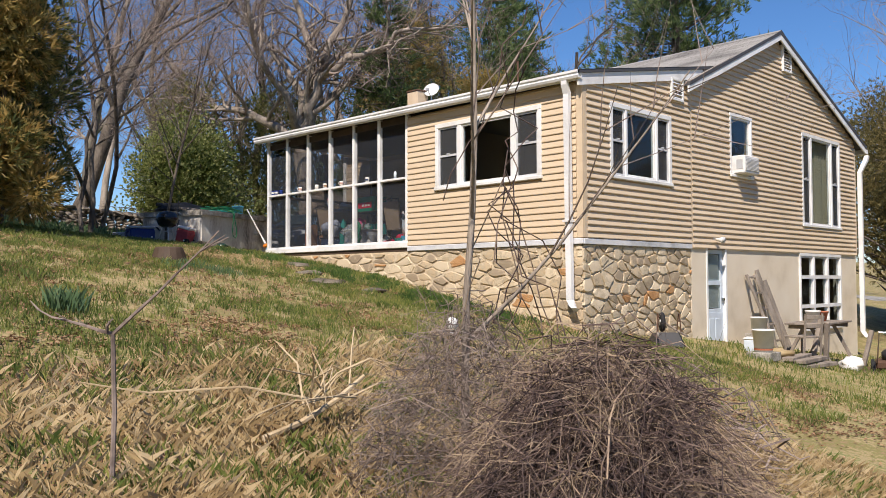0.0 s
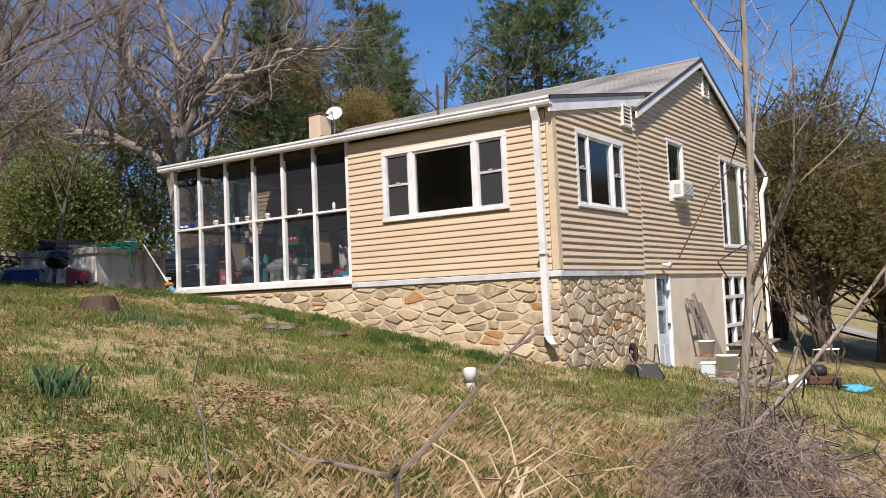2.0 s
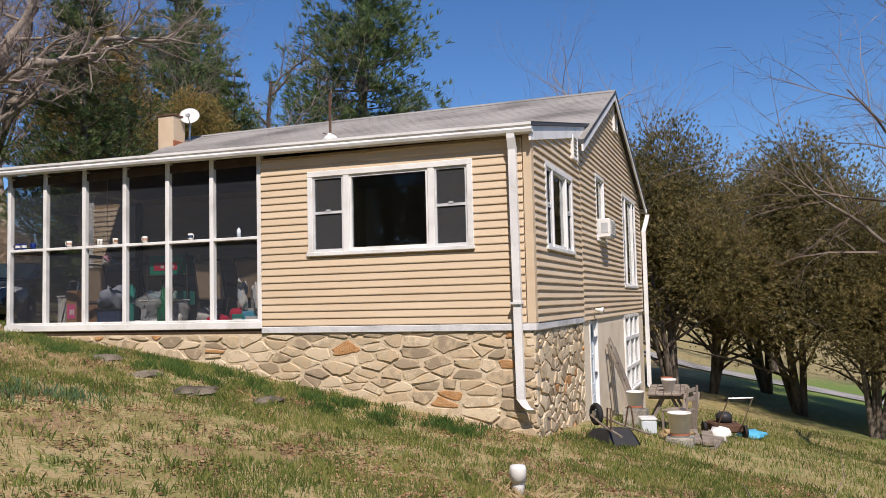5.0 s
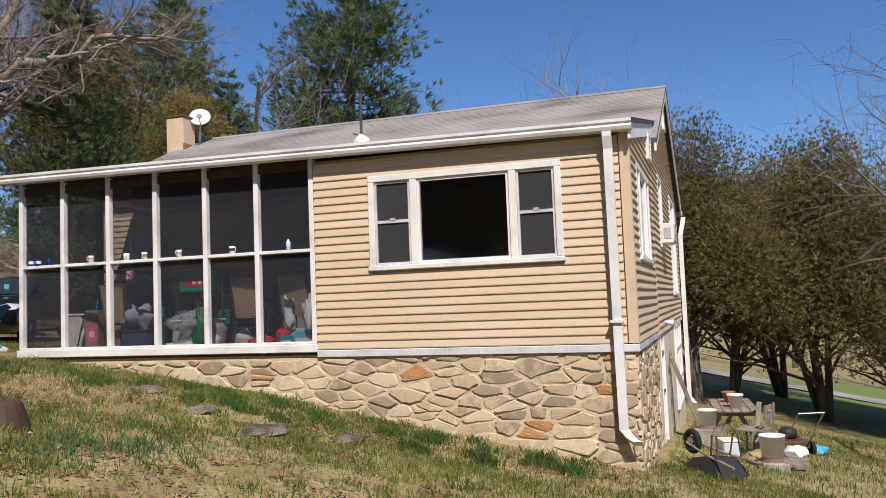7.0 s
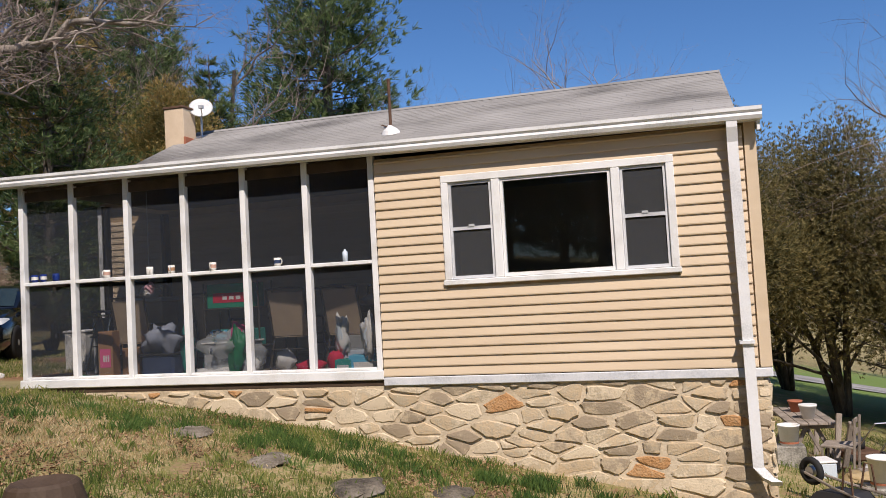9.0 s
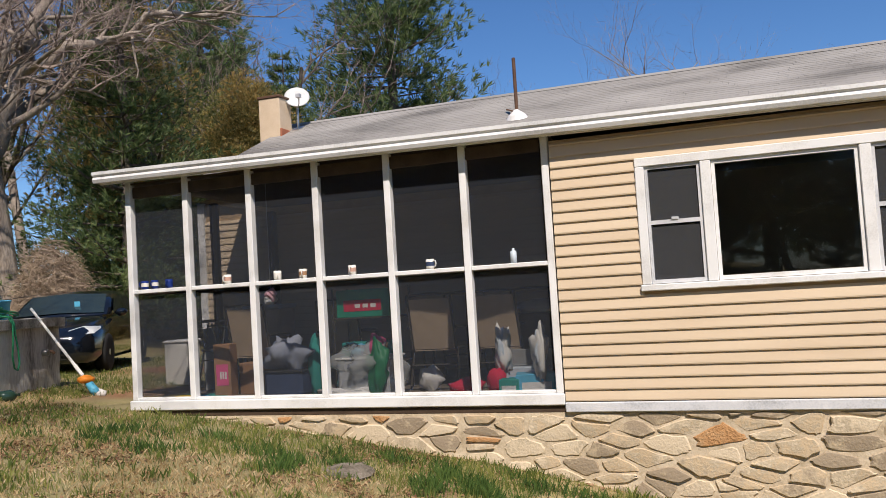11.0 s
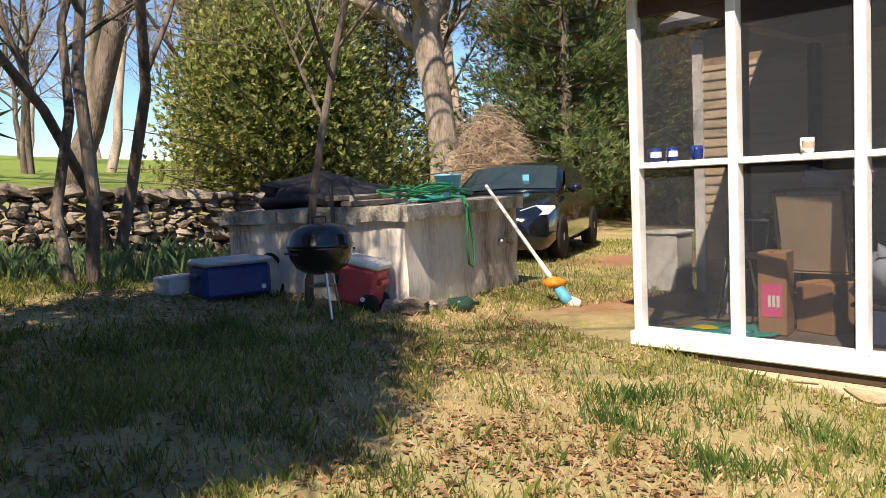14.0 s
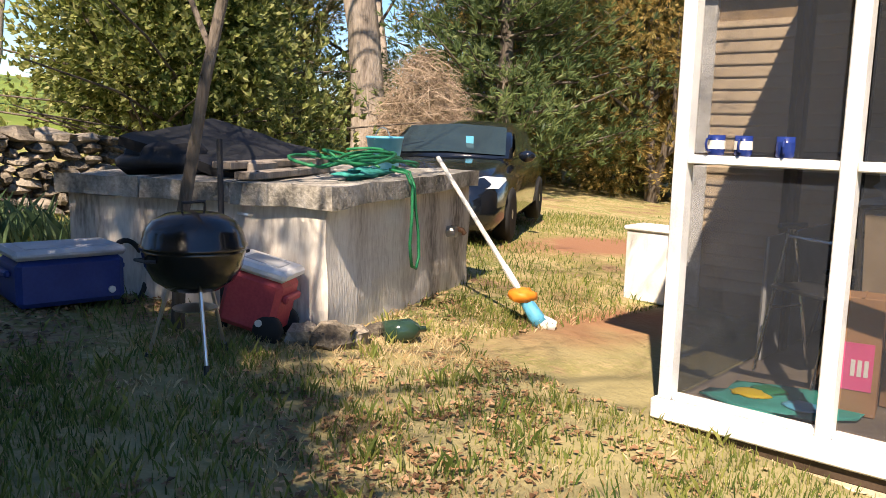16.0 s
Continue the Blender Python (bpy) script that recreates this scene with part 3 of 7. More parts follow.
b.add([(RX - 0.16, YR0, main_z(RX - 0.16) + 0.013), (RX, YR0, RZ + 0.02), (RX, YR1, RZ + 0.02), (RX - 0.16, YR1, main_z(RX - 0.16) + 0.013), (RX + 0.16, YR0, main_z(RX + 0.16) + 0.013), (RX + 0.16, YR1, main_z(RX + 0.16) + 0.013)],
      [(0, 1, 2, 3), (1, 4, 5, 2)])
tagged(part("ridge_cap", b, M["shingle"], sh))


def strip(b, x0, z0, x1, z1, y, h, t=0.03):
    """A sloping board on edge, its top from (x0, z0) to (x1, z1)."""
    pts = [(x0, y, z0), (x1, y, z1), (x1, y, z1 - h), (x0, y, z0 - h)]
    return b.add([(p[0], p[1], p[2]) for p in pts] + [(p[0], p[1] + t, p[2]) for p in pts], [(3, 2, 1, 0), (4, 5, 6, 7), (0, 1, 5, 4), (1, 2, 6, 5), (2, 3, 7, 6), (3, 0, 4, 7)])


b = Build()
strip(b, 13.34, main_z(13.34) - 0.075, RX, RZ - 0.075, YR0 + 0.01, 0.11)
strip(b, RX, RZ - 0.075, 21.93, main_z(21.93) - 0.075, YR0 + 0.01, 0.12)
setting("trim_rake", b, M["white"], "white rake boards along the gable", "trim")
b = Build()
strip(b, 10.25, 4.925, 14.0, 4.925 + 0.19 * 3.75, 7.60, 0.18)
setting("trim_shed_rake", b, M["white"], "white peeling fascia along the shed roof's edge", "trim")
b = Build()
strip(b, 10.24, 4.972, 14.8, 4.972 + 0.19 * 4.56, 7.575, 0.045)
setting("trim_drip_edge", b, M["roofedge"], "dark drip edge of the shed roof", "trim")
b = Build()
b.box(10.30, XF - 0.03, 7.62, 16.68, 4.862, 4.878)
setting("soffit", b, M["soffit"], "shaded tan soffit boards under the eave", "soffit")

def rise(ob):
    """The front eave climbs slightly towards the porch end."""
    for v in ob.data.vertices:
        v.co.z += 0.0125 * (v.co.y + ob.matrix_world.translation.y - 7.6)


for name in ("roof_shed", "soffit"):
    rise(bpy.data.objects[name])
rise(bpy.data.objects["roof_shed"].children[0])

# gutter along the front eave with its downpipe
gutter = thing("gutter", (10.24, 12.14, 4.915), "white metal eaves gutter along the shed roof's front edge", "gutter")
b = Build()
prof = [(0.06, -0.065), (-0.03, -0.065), (-0.045, -0.03), (-0.03, 0.0), (-0.05, 0.02), (-0.05, 0.055), (-0.042, 0.055), (-0.042, 0.025), (0.0, -0.055), (0.055, -0.055)]
n = len(prof)
b.add([(x, y, z) for y in (-4.56, 4.56) for x, z in prof], [(i, i + n, (i + 1) % n + n, (i + 1) % n) for i in range(n)] + [tuple(range(n))[::-1], tuple(range(n, 2 * n))])
part("trough", b, M["gutter"], gutter)
part("fascia", Build().box(0.06, 0.085, -4.55, 4.55, -0.075, 0.06), M["white"], gutter, "white fascia board behind the gutter")
for o in gutter.children:
    for v in o.data.vertices:
        v.co.z += 0.0125 * (v.co.y + 12.14 - 7.6)


def downpipe(base, pts, label):
    d = thing("downspout", base, label, "downspout")
    b = Build()
    w, t = 0.05, 0.036
    k = 0
    pts = [Vector(p) for p in pts]
    for i, p in enumerate(pts):
        dirn = (pts[min(i + 1, len(pts) - 1)] - pts[max(i - 1, 0)]).normalized()
        side = Vector((0, 1, 0)) if abs(dirn.y) < 0.8 else Vector((1, 0, 0))
        out = dirn.cross(side).normalized()
        b.v += [tuple(p + side * sx * w + out * sy * t) for sx, sy in ((-1, -1), (1, -1), (1, 1), (-1, 1))]
    for i in range(len(pts) - 1):
        b.f += [(i * 4 + j, i * 4 + (j + 1) % 4, i * 4 + 4 + (j + 1) % 4, i * 4 + 4 + j) for j in range(4)]
    b.f += [(3, 2, 1, 0), tuple(len(b.v) - 4 + j for j in range(4))]
    part("pipe", b, M["gutter"], d)
    return d


ds = downpipe((10.30, 7.86, 1.4), [(-0.05, 0, 3.46), (-0.05, 0, 3.40), (0.0, 0, 3.26), (0.0, 0, 3.12), (0.01, -0.01, 1.0), (0.01, -0.02, 0.12), (-0.03, -0.10, 0.02), (-0.07, -0.17, -0.02)], "white metal downspout on the sunroom corner, kicked out at the foot")
part("bracket", Build().box(-0.055, 0.10, -0.07, 0.07, 1.30, 1.33), M["gutter"], ds)
downpipe((XR + 0.10, YG - 0.10, 0.4), [(0.28, -0.08, 4.45), (0.22, -0.06, 4.32), (0.0, 0, 4.02), (0.0, 0, 0.15), (-0.05, -0.12, 0.0)], "white downspout at the far gable corner")
g2 = thing("gutter", (21.97, 12.78, 4.97), "white gutter end on the rear eave", "gutter")
part("trough", Build().box(-0.05, 0.06, -5.28, 5.3, -0.06, 0.05), M["gutter"], g2)

# porch frame
porch = thing("porch_frame", (XF + 0.05, 14.0, SILL), "white painted porch framing with dark insect screens", "porch", kind="structure")


def pw(name, mat, x0, x1, y0, y1, z0, z1, c=0.006, label=""):
    o = Vector((XF + 0.05, 14.0, SILL))
    return part(name, Build().cbox(x0 - o.x, x1 - o.x, y0 - o.y, y1 - o.y, z0 - o.z, z1 - o.z, c), M[mat], porch, label)


POSTS = (11.62, 12.43, 13.22, 14.02, 14.81, 15.605, 16.36)
for y in POSTS:
    pw("post", "white", XF, XF + 0.09, y + 0.012, y + 0.080, SILL + 0.115, 4.862 + 0.0125 * (y - 7.6))
# recessed dark strip: draws the shadow gap under the sill as a solid piece
pw("sill_plate", "darkwood", XF + 0.012, XF + 0.10, YP + 0.002, YE - 0.01, SILL - 0.06, SILL + 0.008, 0.006, "dark strip standing in for the shadow gap under the sill")
pw("sill", "white", XF - 0.02, XF + 0.11, YP + 0.0, YE + 0.01, SILL + 0.008, SILL + 0.115, 0.01, "white sill board with peeling paint")
for y0, y1 in zip(POSTS, POSTS[1:]):
    pw("rail", "white", XF + 0.005, XF + 0.085, y0 + 0.082, y1 + 0.010, 3.711, 3.755)
    pw("bottom_rail", "white", XF + 0.01, XF + 0.08, y0 + 0.082, y1 + 0.010, SILL + 0.116, SILL + 0.145)
    for z0, z1 in ((SILL + 0.155, 3.70), (3.755, 4.90)):
        part("insect_screen", Build().box(0.008, 0.011, y0 + 0.092 - 14, y1 - 14, z0 - SILL, z1 - SILL), M["screen"], porch, "dark insect screen")
pw("header", "darkwood", XF + 0.03, XF + 0.10, YP + 0.1, YE - 0.1, 4.78, 4.90, 0.004)
for x0, x1 in ((12.0, 12.09), (13.42, 13.55)):
    pw("end_post", "darkwood", x0, x1, YE - 0.09, YE, SILL + 0.06, 4.86, 0.006, "dark brown end post")
pw("end_rail", "darkwood", XF + 0.1, 13.42, YE - 0.08, YE - 0.02, 3.70, 3.76)
pw("end_panel", "grey", 11.7, 13.42, YE - 0.06, YE - 0.03, SILL + 0.06, 3.25, 0.004, "grey-green plywood panel")
part("insect_screen", Build().box(0.05, 3.0, YE - 0.045 - 14, YE - 0.042 - 14, 0.1, 2.43), M["screen"], porch, "dark insect screen")


# windows
def pane_set(win, wall, a0, a1, z0, z1, o, kind="fixed", mat="white"):
    """A sash frame with its pane; a double-hung one has a meeting rail and two panes."""
    def wp(name, u0, u1, d0, d1, y0, y1, m, c=0.0, label=""):
        b = Build()
        wbox(b, wall, u0, u1, d0, d1, y0, y1, c)
        b.v = [tuple(Vector(p) - o) for p in b.v]
        return part(name, b, M[m], win, label)
    f, mat = (0.026, "trimgrey") if kind == "hung" else (0.03, mat)
    wp("sash", a0, a0 + f, -0.05, 0.012, z0, z1, mat)
    wp("sash", a1 - f, a1, -0.05, 0.012, z0, z1, mat)
    wp("sash", a0 + f, a1 - f, -0.05, 0.012, z1 - f, z1, mat)
    wp("sash", a0 + f, a1 - f, -0.05, 0.012, z0, z0 + f * 1.3, mat)
    if kind == "hung":
        mid = (z0 + z1) / 2 + 0.02
        wp("meeting_rail", a0 + f, a1 - f, -0.045, 0.01, mid - 0.018, mid + 0.018, mat)
        wp("latch", (a0 + a1) / 2 - 0.03, (a0 + a1) / 2 + 0.03, 0.0, 0.02, mid + 0.018, mid + 0.04, mat)
        wp("pane", a0 + f, a1 - f, -0.022, -0.018, z0 + f, mid - 0.015, "glass")
        wp("pane", a0 + f, a1 - f, -0.022, -0.018, mid + 0.015, z1 - f, "glass")
        for y0, y1 in ((z0 + f * 1.3, mid - 0.018), (mid + 0.018, z1 - f)):
            wp("insect_screen", a0 + f, a1 - f, -0.008, -0.006, y0, y1, "sash_screen", 0.0, "grey insect screen")
    else:
        wp("pane", a0 + f, a1 - f, -0.022, -0.018, z0 + f, z1 - f, "glass")


def window(number, wall, hole, splits, label, casing=0.075, sill=True):
    a0, a1, z0, z1 = hole
    o = at(wall, (a0 + a1) / 2, 0, z0)
    win = thing(f"window_{number}", o, label, "window", kind="structure")

    def wp(name, u0, u1, d0, d1, y0, y1, m="white", c=0.006):
        b = Build()
        wbox(b, wall, u0, u1, d0, d1, y0, y1, c)
        b.v = [tuple(Vector(p) - o) for p in b.v]
        return part(name, b, M[m], win)
    c = casing
    wp("window_frame", a0 - 0.005, a0 + c, -0.06, 0.035, z0 + 0.05, z1 - c)
    wp("window_frame", a1 - c, a1 + 0.005, -0.06, 0.035, z0 + 0.05, z1 - c)
    wp("window_frame", a0 - 0.005, a1 + 0.005, -0.06, 0.036, z1 - c, z1 + 0.005)
    wp("window_sill", a0 - 0.02, a1 + 0.02, -0.06, 0.055, z0 - 0.01, z0 + 0.048, "white", 0.008)
    edges = [a0 + c] + [v for s in splits for v in s[:2]] + [a1 - c]
    kinds = [s[2] for s in splits] + [splits[-1][3] if splits and len(splits[-1]) > 3 else "fixed"]
    for s in splits:
        wp("mullion", s[0], s[1], -0.06, 0.033, z0 + 0.05, z1 - c)
    for i in range(0, len(edges), 2):
        pane_set(win, wall, edges[i] + 0.003, edges[i + 1] - 0.003, z0 + 0.052, z1 - c - 0.003, o, kinds[i // 2])
    return win


window(1, "front", FRONT_WIN, [(8.96, 9.05, "hung"), (10.21, 10.30, "fixed", "hung")], "white triple window with a wide picture pane and two double-hung sashes")
window(2, "gable", G_WIN, [(11.52, 11.58, "hung"), (12.44, 12.50, "fixed", "hung")], "white triple window in the sunroom's end wall")
window(3, "gable", AC_WIN, [], "narrow white sash window holding an air conditioner", 0.06)
window(4, "gable", PIC_WIN, [(18.82, 18.90, "hung"), (19.97, 20.05, "fixed", "hung")], "tall white triple window with drawn pale curtains")
w5 = window(5, "gable", BASE_WIN, [(18.86, 18.96, "fixed"), (19.64, 19.74, "fixed", "fixed")], "white nine-pane basement window", 0.06)
o5 = at("gable", (BASE_WIN[0] + BASE_WIN[1]) / 2, 0, BASE_WIN[2])
for z in (1.19, 1.83):
    b = Build()
    wbox(b, "gable", BASE_WIN[0] + 0.06, BASE_WIN[1] - 0.06, -0.04, 0.037, z, z + 0.075)
    b.v = [tuple(Vector(p) - o5) for p in b.v]
    part("muntin", b, M["white"], w5)

# basement door
door = thing("door_1", at("gable", 14.51, 0, 0.5), "pale blue-white basement door with a two-part glazed upper half", "door", kind="structure")


def dp(name, u0, u1, d0, d1, z0, z1, mat, label="", c=0.004):
    b = Build().cbox(u0, u1, -d1, -d0, z0, z1, c)
    return part(name, b, M[mat], door, label)


dp("jamb", -0.39, -0.33, -0.10, 0.012, 0, 1.94, "white")
dp("jamb", 0.33, 0.39, -0.10, 0.012, 0, 1.94, "white")
dp("head", -0.33, 0.33, -0.10, 0.012, 1.87, 1.94, "oldwood")
dp("leaf", -0.33, 0.33, -0.09, -0.05, 0.02, 0.72, "paleblue", "pale blue lower door panel")
for x0, x1 in ((-0.33, -0.24), (0.24, 0.33)):
    dp("stile", x0, x1, -0.09, -0.05, 0.72, 1.87, "paleblue")
for z0, z1 in ((0.72, 0.78), (1.22, 1.30), (1.80, 1.87)):
    dp("door_rail", -0.24, 0.24, -0.088, -0.052, z0, z1, "paleblue")
dp("raised_panel", -0.22, -0.02, -0.055, -0.04, 0.14, 0.60, "paleblue")
dp("raised_panel", 0.02, 0.22, -0.055, -0.04, 0.14, 0.60, "paleblue")
dp("pane", -0.24, 0.24, -0.074, -0.070, 0.78, 1.22, "glass")
dp("pane", -0.24, 0.24, -0.074, -0.070, 1.30, 1.80, "glass")
# white panel added behind both panes so the glass reads pale
dp("blind", -0.235, 0.235, -0.088, -0.084, 0.79, 1.79, "whiteplastic", "white panel close behind the door glass")
dp("door_handle", 0.26, 0.31, -0.05, 0.0, 0.92, 0.98, "chrome", "chrome knob")
dp("threshold", -0.36, 0.36, -0.12, 0.06, -0.03, 0.02, "concrete")


def louvre(base, w, h, label, pent=False):
    v = thing("gable_vent", base, label, "vent")
    b = Build()
    for x0, x1, z0, z1 in ((-w / 2, -w / 2 + 0.03, 0, h), (w / 2 - 0.03, w / 2, 0, h), (-w / 2 + 0.03, w / 2 - 0.03, h - 0.03, h), (-w / 2 + 0.03, w / 2 - 0.03, 0, 0.03)):
        b.box(x0, x1, -0.06, 0.02, z0, z1)
    part("frame", b, M["white"], v)
    part("backing", Build().box(-w / 2 + 0.03, w / 2 - 0.03, 0.0, 0.015, 0.03, h - 0.03), M["dark"], v)
    k = int((h - 0.06) / 0.055)
    for i in range(k):
        z = 0.035 + i * (h - 0.06) / k
        s = Build()
        s.add([(x, y, zz) for x in (-w / 2 + 0.03, w / 2 - 0.03) for y, zz in ((-0.055, z), (-0.052, z + 0.012), (-0.005, z + 0.05), (-0.008, z + 0.038))],
              [(0, 1, 2, 3), (7, 6, 5, 4), (0, 4, 5, 1), (1, 5, 6, 2), (2, 6, 7, 3), (3, 7, 4, 0)])
        part("slat", s, M["white"], v)
    return v


louvre((17.62, YG - 0.015, 6.22), 0.40, 0.56, "white louvred vent high in the gable")
louvre((13.10, YG - 0.015, 4.93), 0.38, 0.38, "small white louvred vent on the sunroom wall")

ac = thing("air_conditioner", (15.52, YG - 0.02, 3.85), "white window air conditioner in the sash window", "air conditioner")
part("body", Build().cbox(-0.31, 0.31, -0.22, 0.10, 0, 0.34, 0.015), M["whiteplastic"], ac)
part("grille", Build().box(-0.27, 0.27, -0.228, -0.22, 0.05, 0.29), M["grey"], ac, "grey condenser grille")
for i in range(9):
    part("fin", Build().box(-0.27, 0.27, -0.236, -0.228, 0.058 + i * 0.025, 0.069 + i * 0.025), M["whiteplastic"], ac)
for x in (-0.318, 0.308):
    part("side_louvre", Build().box(x, x + 0.01, -0.18, -0.06, 0.08, 0.26), M["grey"], ac)

lampf = thing("floodlight", (14.42, YG - 0.02, 2.56), "white twin floodlight over the basement door", "floodlight")
part("base", Build().lathe([(0.05, -0.03), (0.05, 0.0)], 12, pose(0, 0, 0, 90, 0, 0)), M["whiteplastic"], lampf)
for s in (-1, 1):
    part("lamp_head", Build().lathe([(0.025, 0), (0.03, 0.05), (0.055, 0.12), (0.055, 0.135)], 12, pose(s * 0.03, -0.04, 0, 100, s * 28, 0)), M["whiteplastic"], lampf, "", True)

# curtains behind the gable windows
for x0, x1, z0, z1, in ((18.95, 19.92, 3.0, 4.95),):
    cur = thing("curtain", (19.4, YG + 0.115, z0), "pale beige curtains drawn behind the tall window", "curtain")
    for k, (u, w) in enumerate(((-1.0, -0.2), (-0.12, 1.05))):
        b = Build()
        m = 40
        for i in range(m + 1):
            x = u + (w - u) * i / m
            y = 0.03 * math.sin(i * 1.15) + 0.012 * math.sin(i * 2.7)
            b.v += [(x, y, 0), (x, y, z1 - z0), (x, y + 0.006, 0), (x, y + 0.006, z1 - z0)]
        b.f = [(4 * i, 4 * i + 4, 4 * i + 5, 4 * i + 1) for i in range(m)] + [(4 * i + 2, 4 * i + 3, 4 * i + 7, 4 * i + 6) for i in range(m)]
        part("panel", b, M["curtain"], cur)
lampsh = thing("paper_blind", (11.95, YG + 0.35, 3.05), "pale chair back standing inside the sunroom window", "chair")
part("backrest", Build().cbox(-0.22, 0.22, -0.02, 0.02, 0.0, 0.78, 0.01, pose(0, 0, 0, -8, 0, 0)), M["whiteplastic"], lampsh)
part("leg", Build().cbox(-0.2, 0.2, -0.02, 0.4, -0.63, 0.0, 0.01), M["whiteplastic"], lampsh)

# chimney, dish, vent pipe on the roof
chim = thing("chimney", (16.5, 18.03, 6.2), "cream painted block chimney with a dark cap", "chimney")
part("shaft", Build().cbox(-0.22, 0.22, -0.22, 0.22, -0.5, 1.14, 0.01), M["chimney"], chim)
part("cap", Build().cbox(-0.24, 0.24, -0.24, 0.24, 1.14, 1.19, 0.01), M["rust"], chim, "dark chimney cap")
part("flashing", Build().cbox(-0.24, 0.26, -0.26, -0.22, 0.25, 0.55, 0.01), M["terracotta"], chim)
dish = thing("satellite_dish", (16.7, 17.66, main_z(16.7)), "round grey-white satellite dish on the roof", "satellite dish")
dm = pose(0, 0, 0.60, 62, 0, -62)
part("reflector", Build().lathe([(0.02, -0.045), (0.10, -0.038), (0.18, -0.01), (0.235, 0.02), (0.24, 0.025), (0.18, 0.0), (0.10, -0.03), (0.02, -0.037)], 28, dm), M["dish"], dish, "", True)
part("mast", Build().tube([(0, 0, 0), (0, 0, 0.42), (0.05, -0.02, 0.58)], 0.022, 8), M["steel"], dish)
part("foot", Build().box(-0.12, 0.12, -0.08, 0.08, -0.02, 0.02, pose(0, 0, 0, 0, -23, 0)), M["steel"], dish)
part("arm", Build().tube([(0, 0, 0.40), (-0.22, -0.16, 0.42), (-0.38, -0.24, 0.52)], 0.012, 6), M["steel"], dish)
part("feed", Build().box(-0.42, -0.34, -0.28, -0.20, 0.49, 0.56), M["grey"], dish)
mast = thing("vent_pipe", (15.2, 13.04, main_z(15.2)), "rusty vent pipe with a white flashing on the roof", "vent pipe")
part("pipe", Build().tube([(0, 0, -0.05), (0.0, 0.0, 0.95)], 0.028, 8), M["rust"], mast)
part("flashing", Build().lathe([(0.17, 0.0), (0.12, 0.07), (0.05, 0.12), (0.03, 0.14)], 16, pose(0, 0, 0, 0, -20, 0)), M["whiteplastic"], mast)
part("stay", Build().tube([(0, 0, 0.10), (-0.02, 0.16, 0.16)], 0.012, 6), M["rust"], mast)


# ---- stones of the foundation ----
def cells(a0, a1, z0, z1, w, h, seed):
    """Uneven polygons filling a rectangle, wider than high: clipped by the half-planes between neighbours."""
    rng = random.Random(seed)
    pts, row, z = [], 0, z0 - h
    while z < z1 + h:
        a = a0 - w + rng.uniform(0, w)
        while a < a1 + w:
            pts.append((a + rng.uniform(-0.3, 0.3) * w, z + rng.uniform(-0.45, 0.45) * h))
            a += w * rng.choice((0.45, 0.6, 0.8, 1.0, 1.4, 1.9))
        z += h * rng.uniform(0.75, 1.2)
    k = w / h
    out = []
    for p in pts:
        poly = [(a0, z0), (a1, z0), (a1, z1), (a0, z1)]
        for q in pts:
            if q is p or abs(q[0] - p[0]) > 4 * w or abs(q[1] - p[1]) > 4 * h:
                continue
            mx, mz = (p[0] + q[0]) / 2, (p[1] + q[1]) / 2
            nx, nz = (q[0] - p[0]) / k / k, q[1] - p[1]
            new_poly = []
            for i, c in enumerate(poly):
                d = poly[(i + 1) % len(poly)]
                sc, sd = (c[0] - mx) * nx + (c[1] - mz) * nz, (d[0] - mx) * nx + (d[1] - mz) * nz
                if sc <= 0:
                    new_poly.append(c)
                if sc * sd < 0:
                    t = sc / (sc - sd)
                    new_poly.append((c[0] + (d[0] - c[0]) * t, c[1] + (d[1] - c[1]) * t))
            poly = new_poly
            if not poly:
                break
        if len(poly) > 2:
            out.append(poly)
    return out


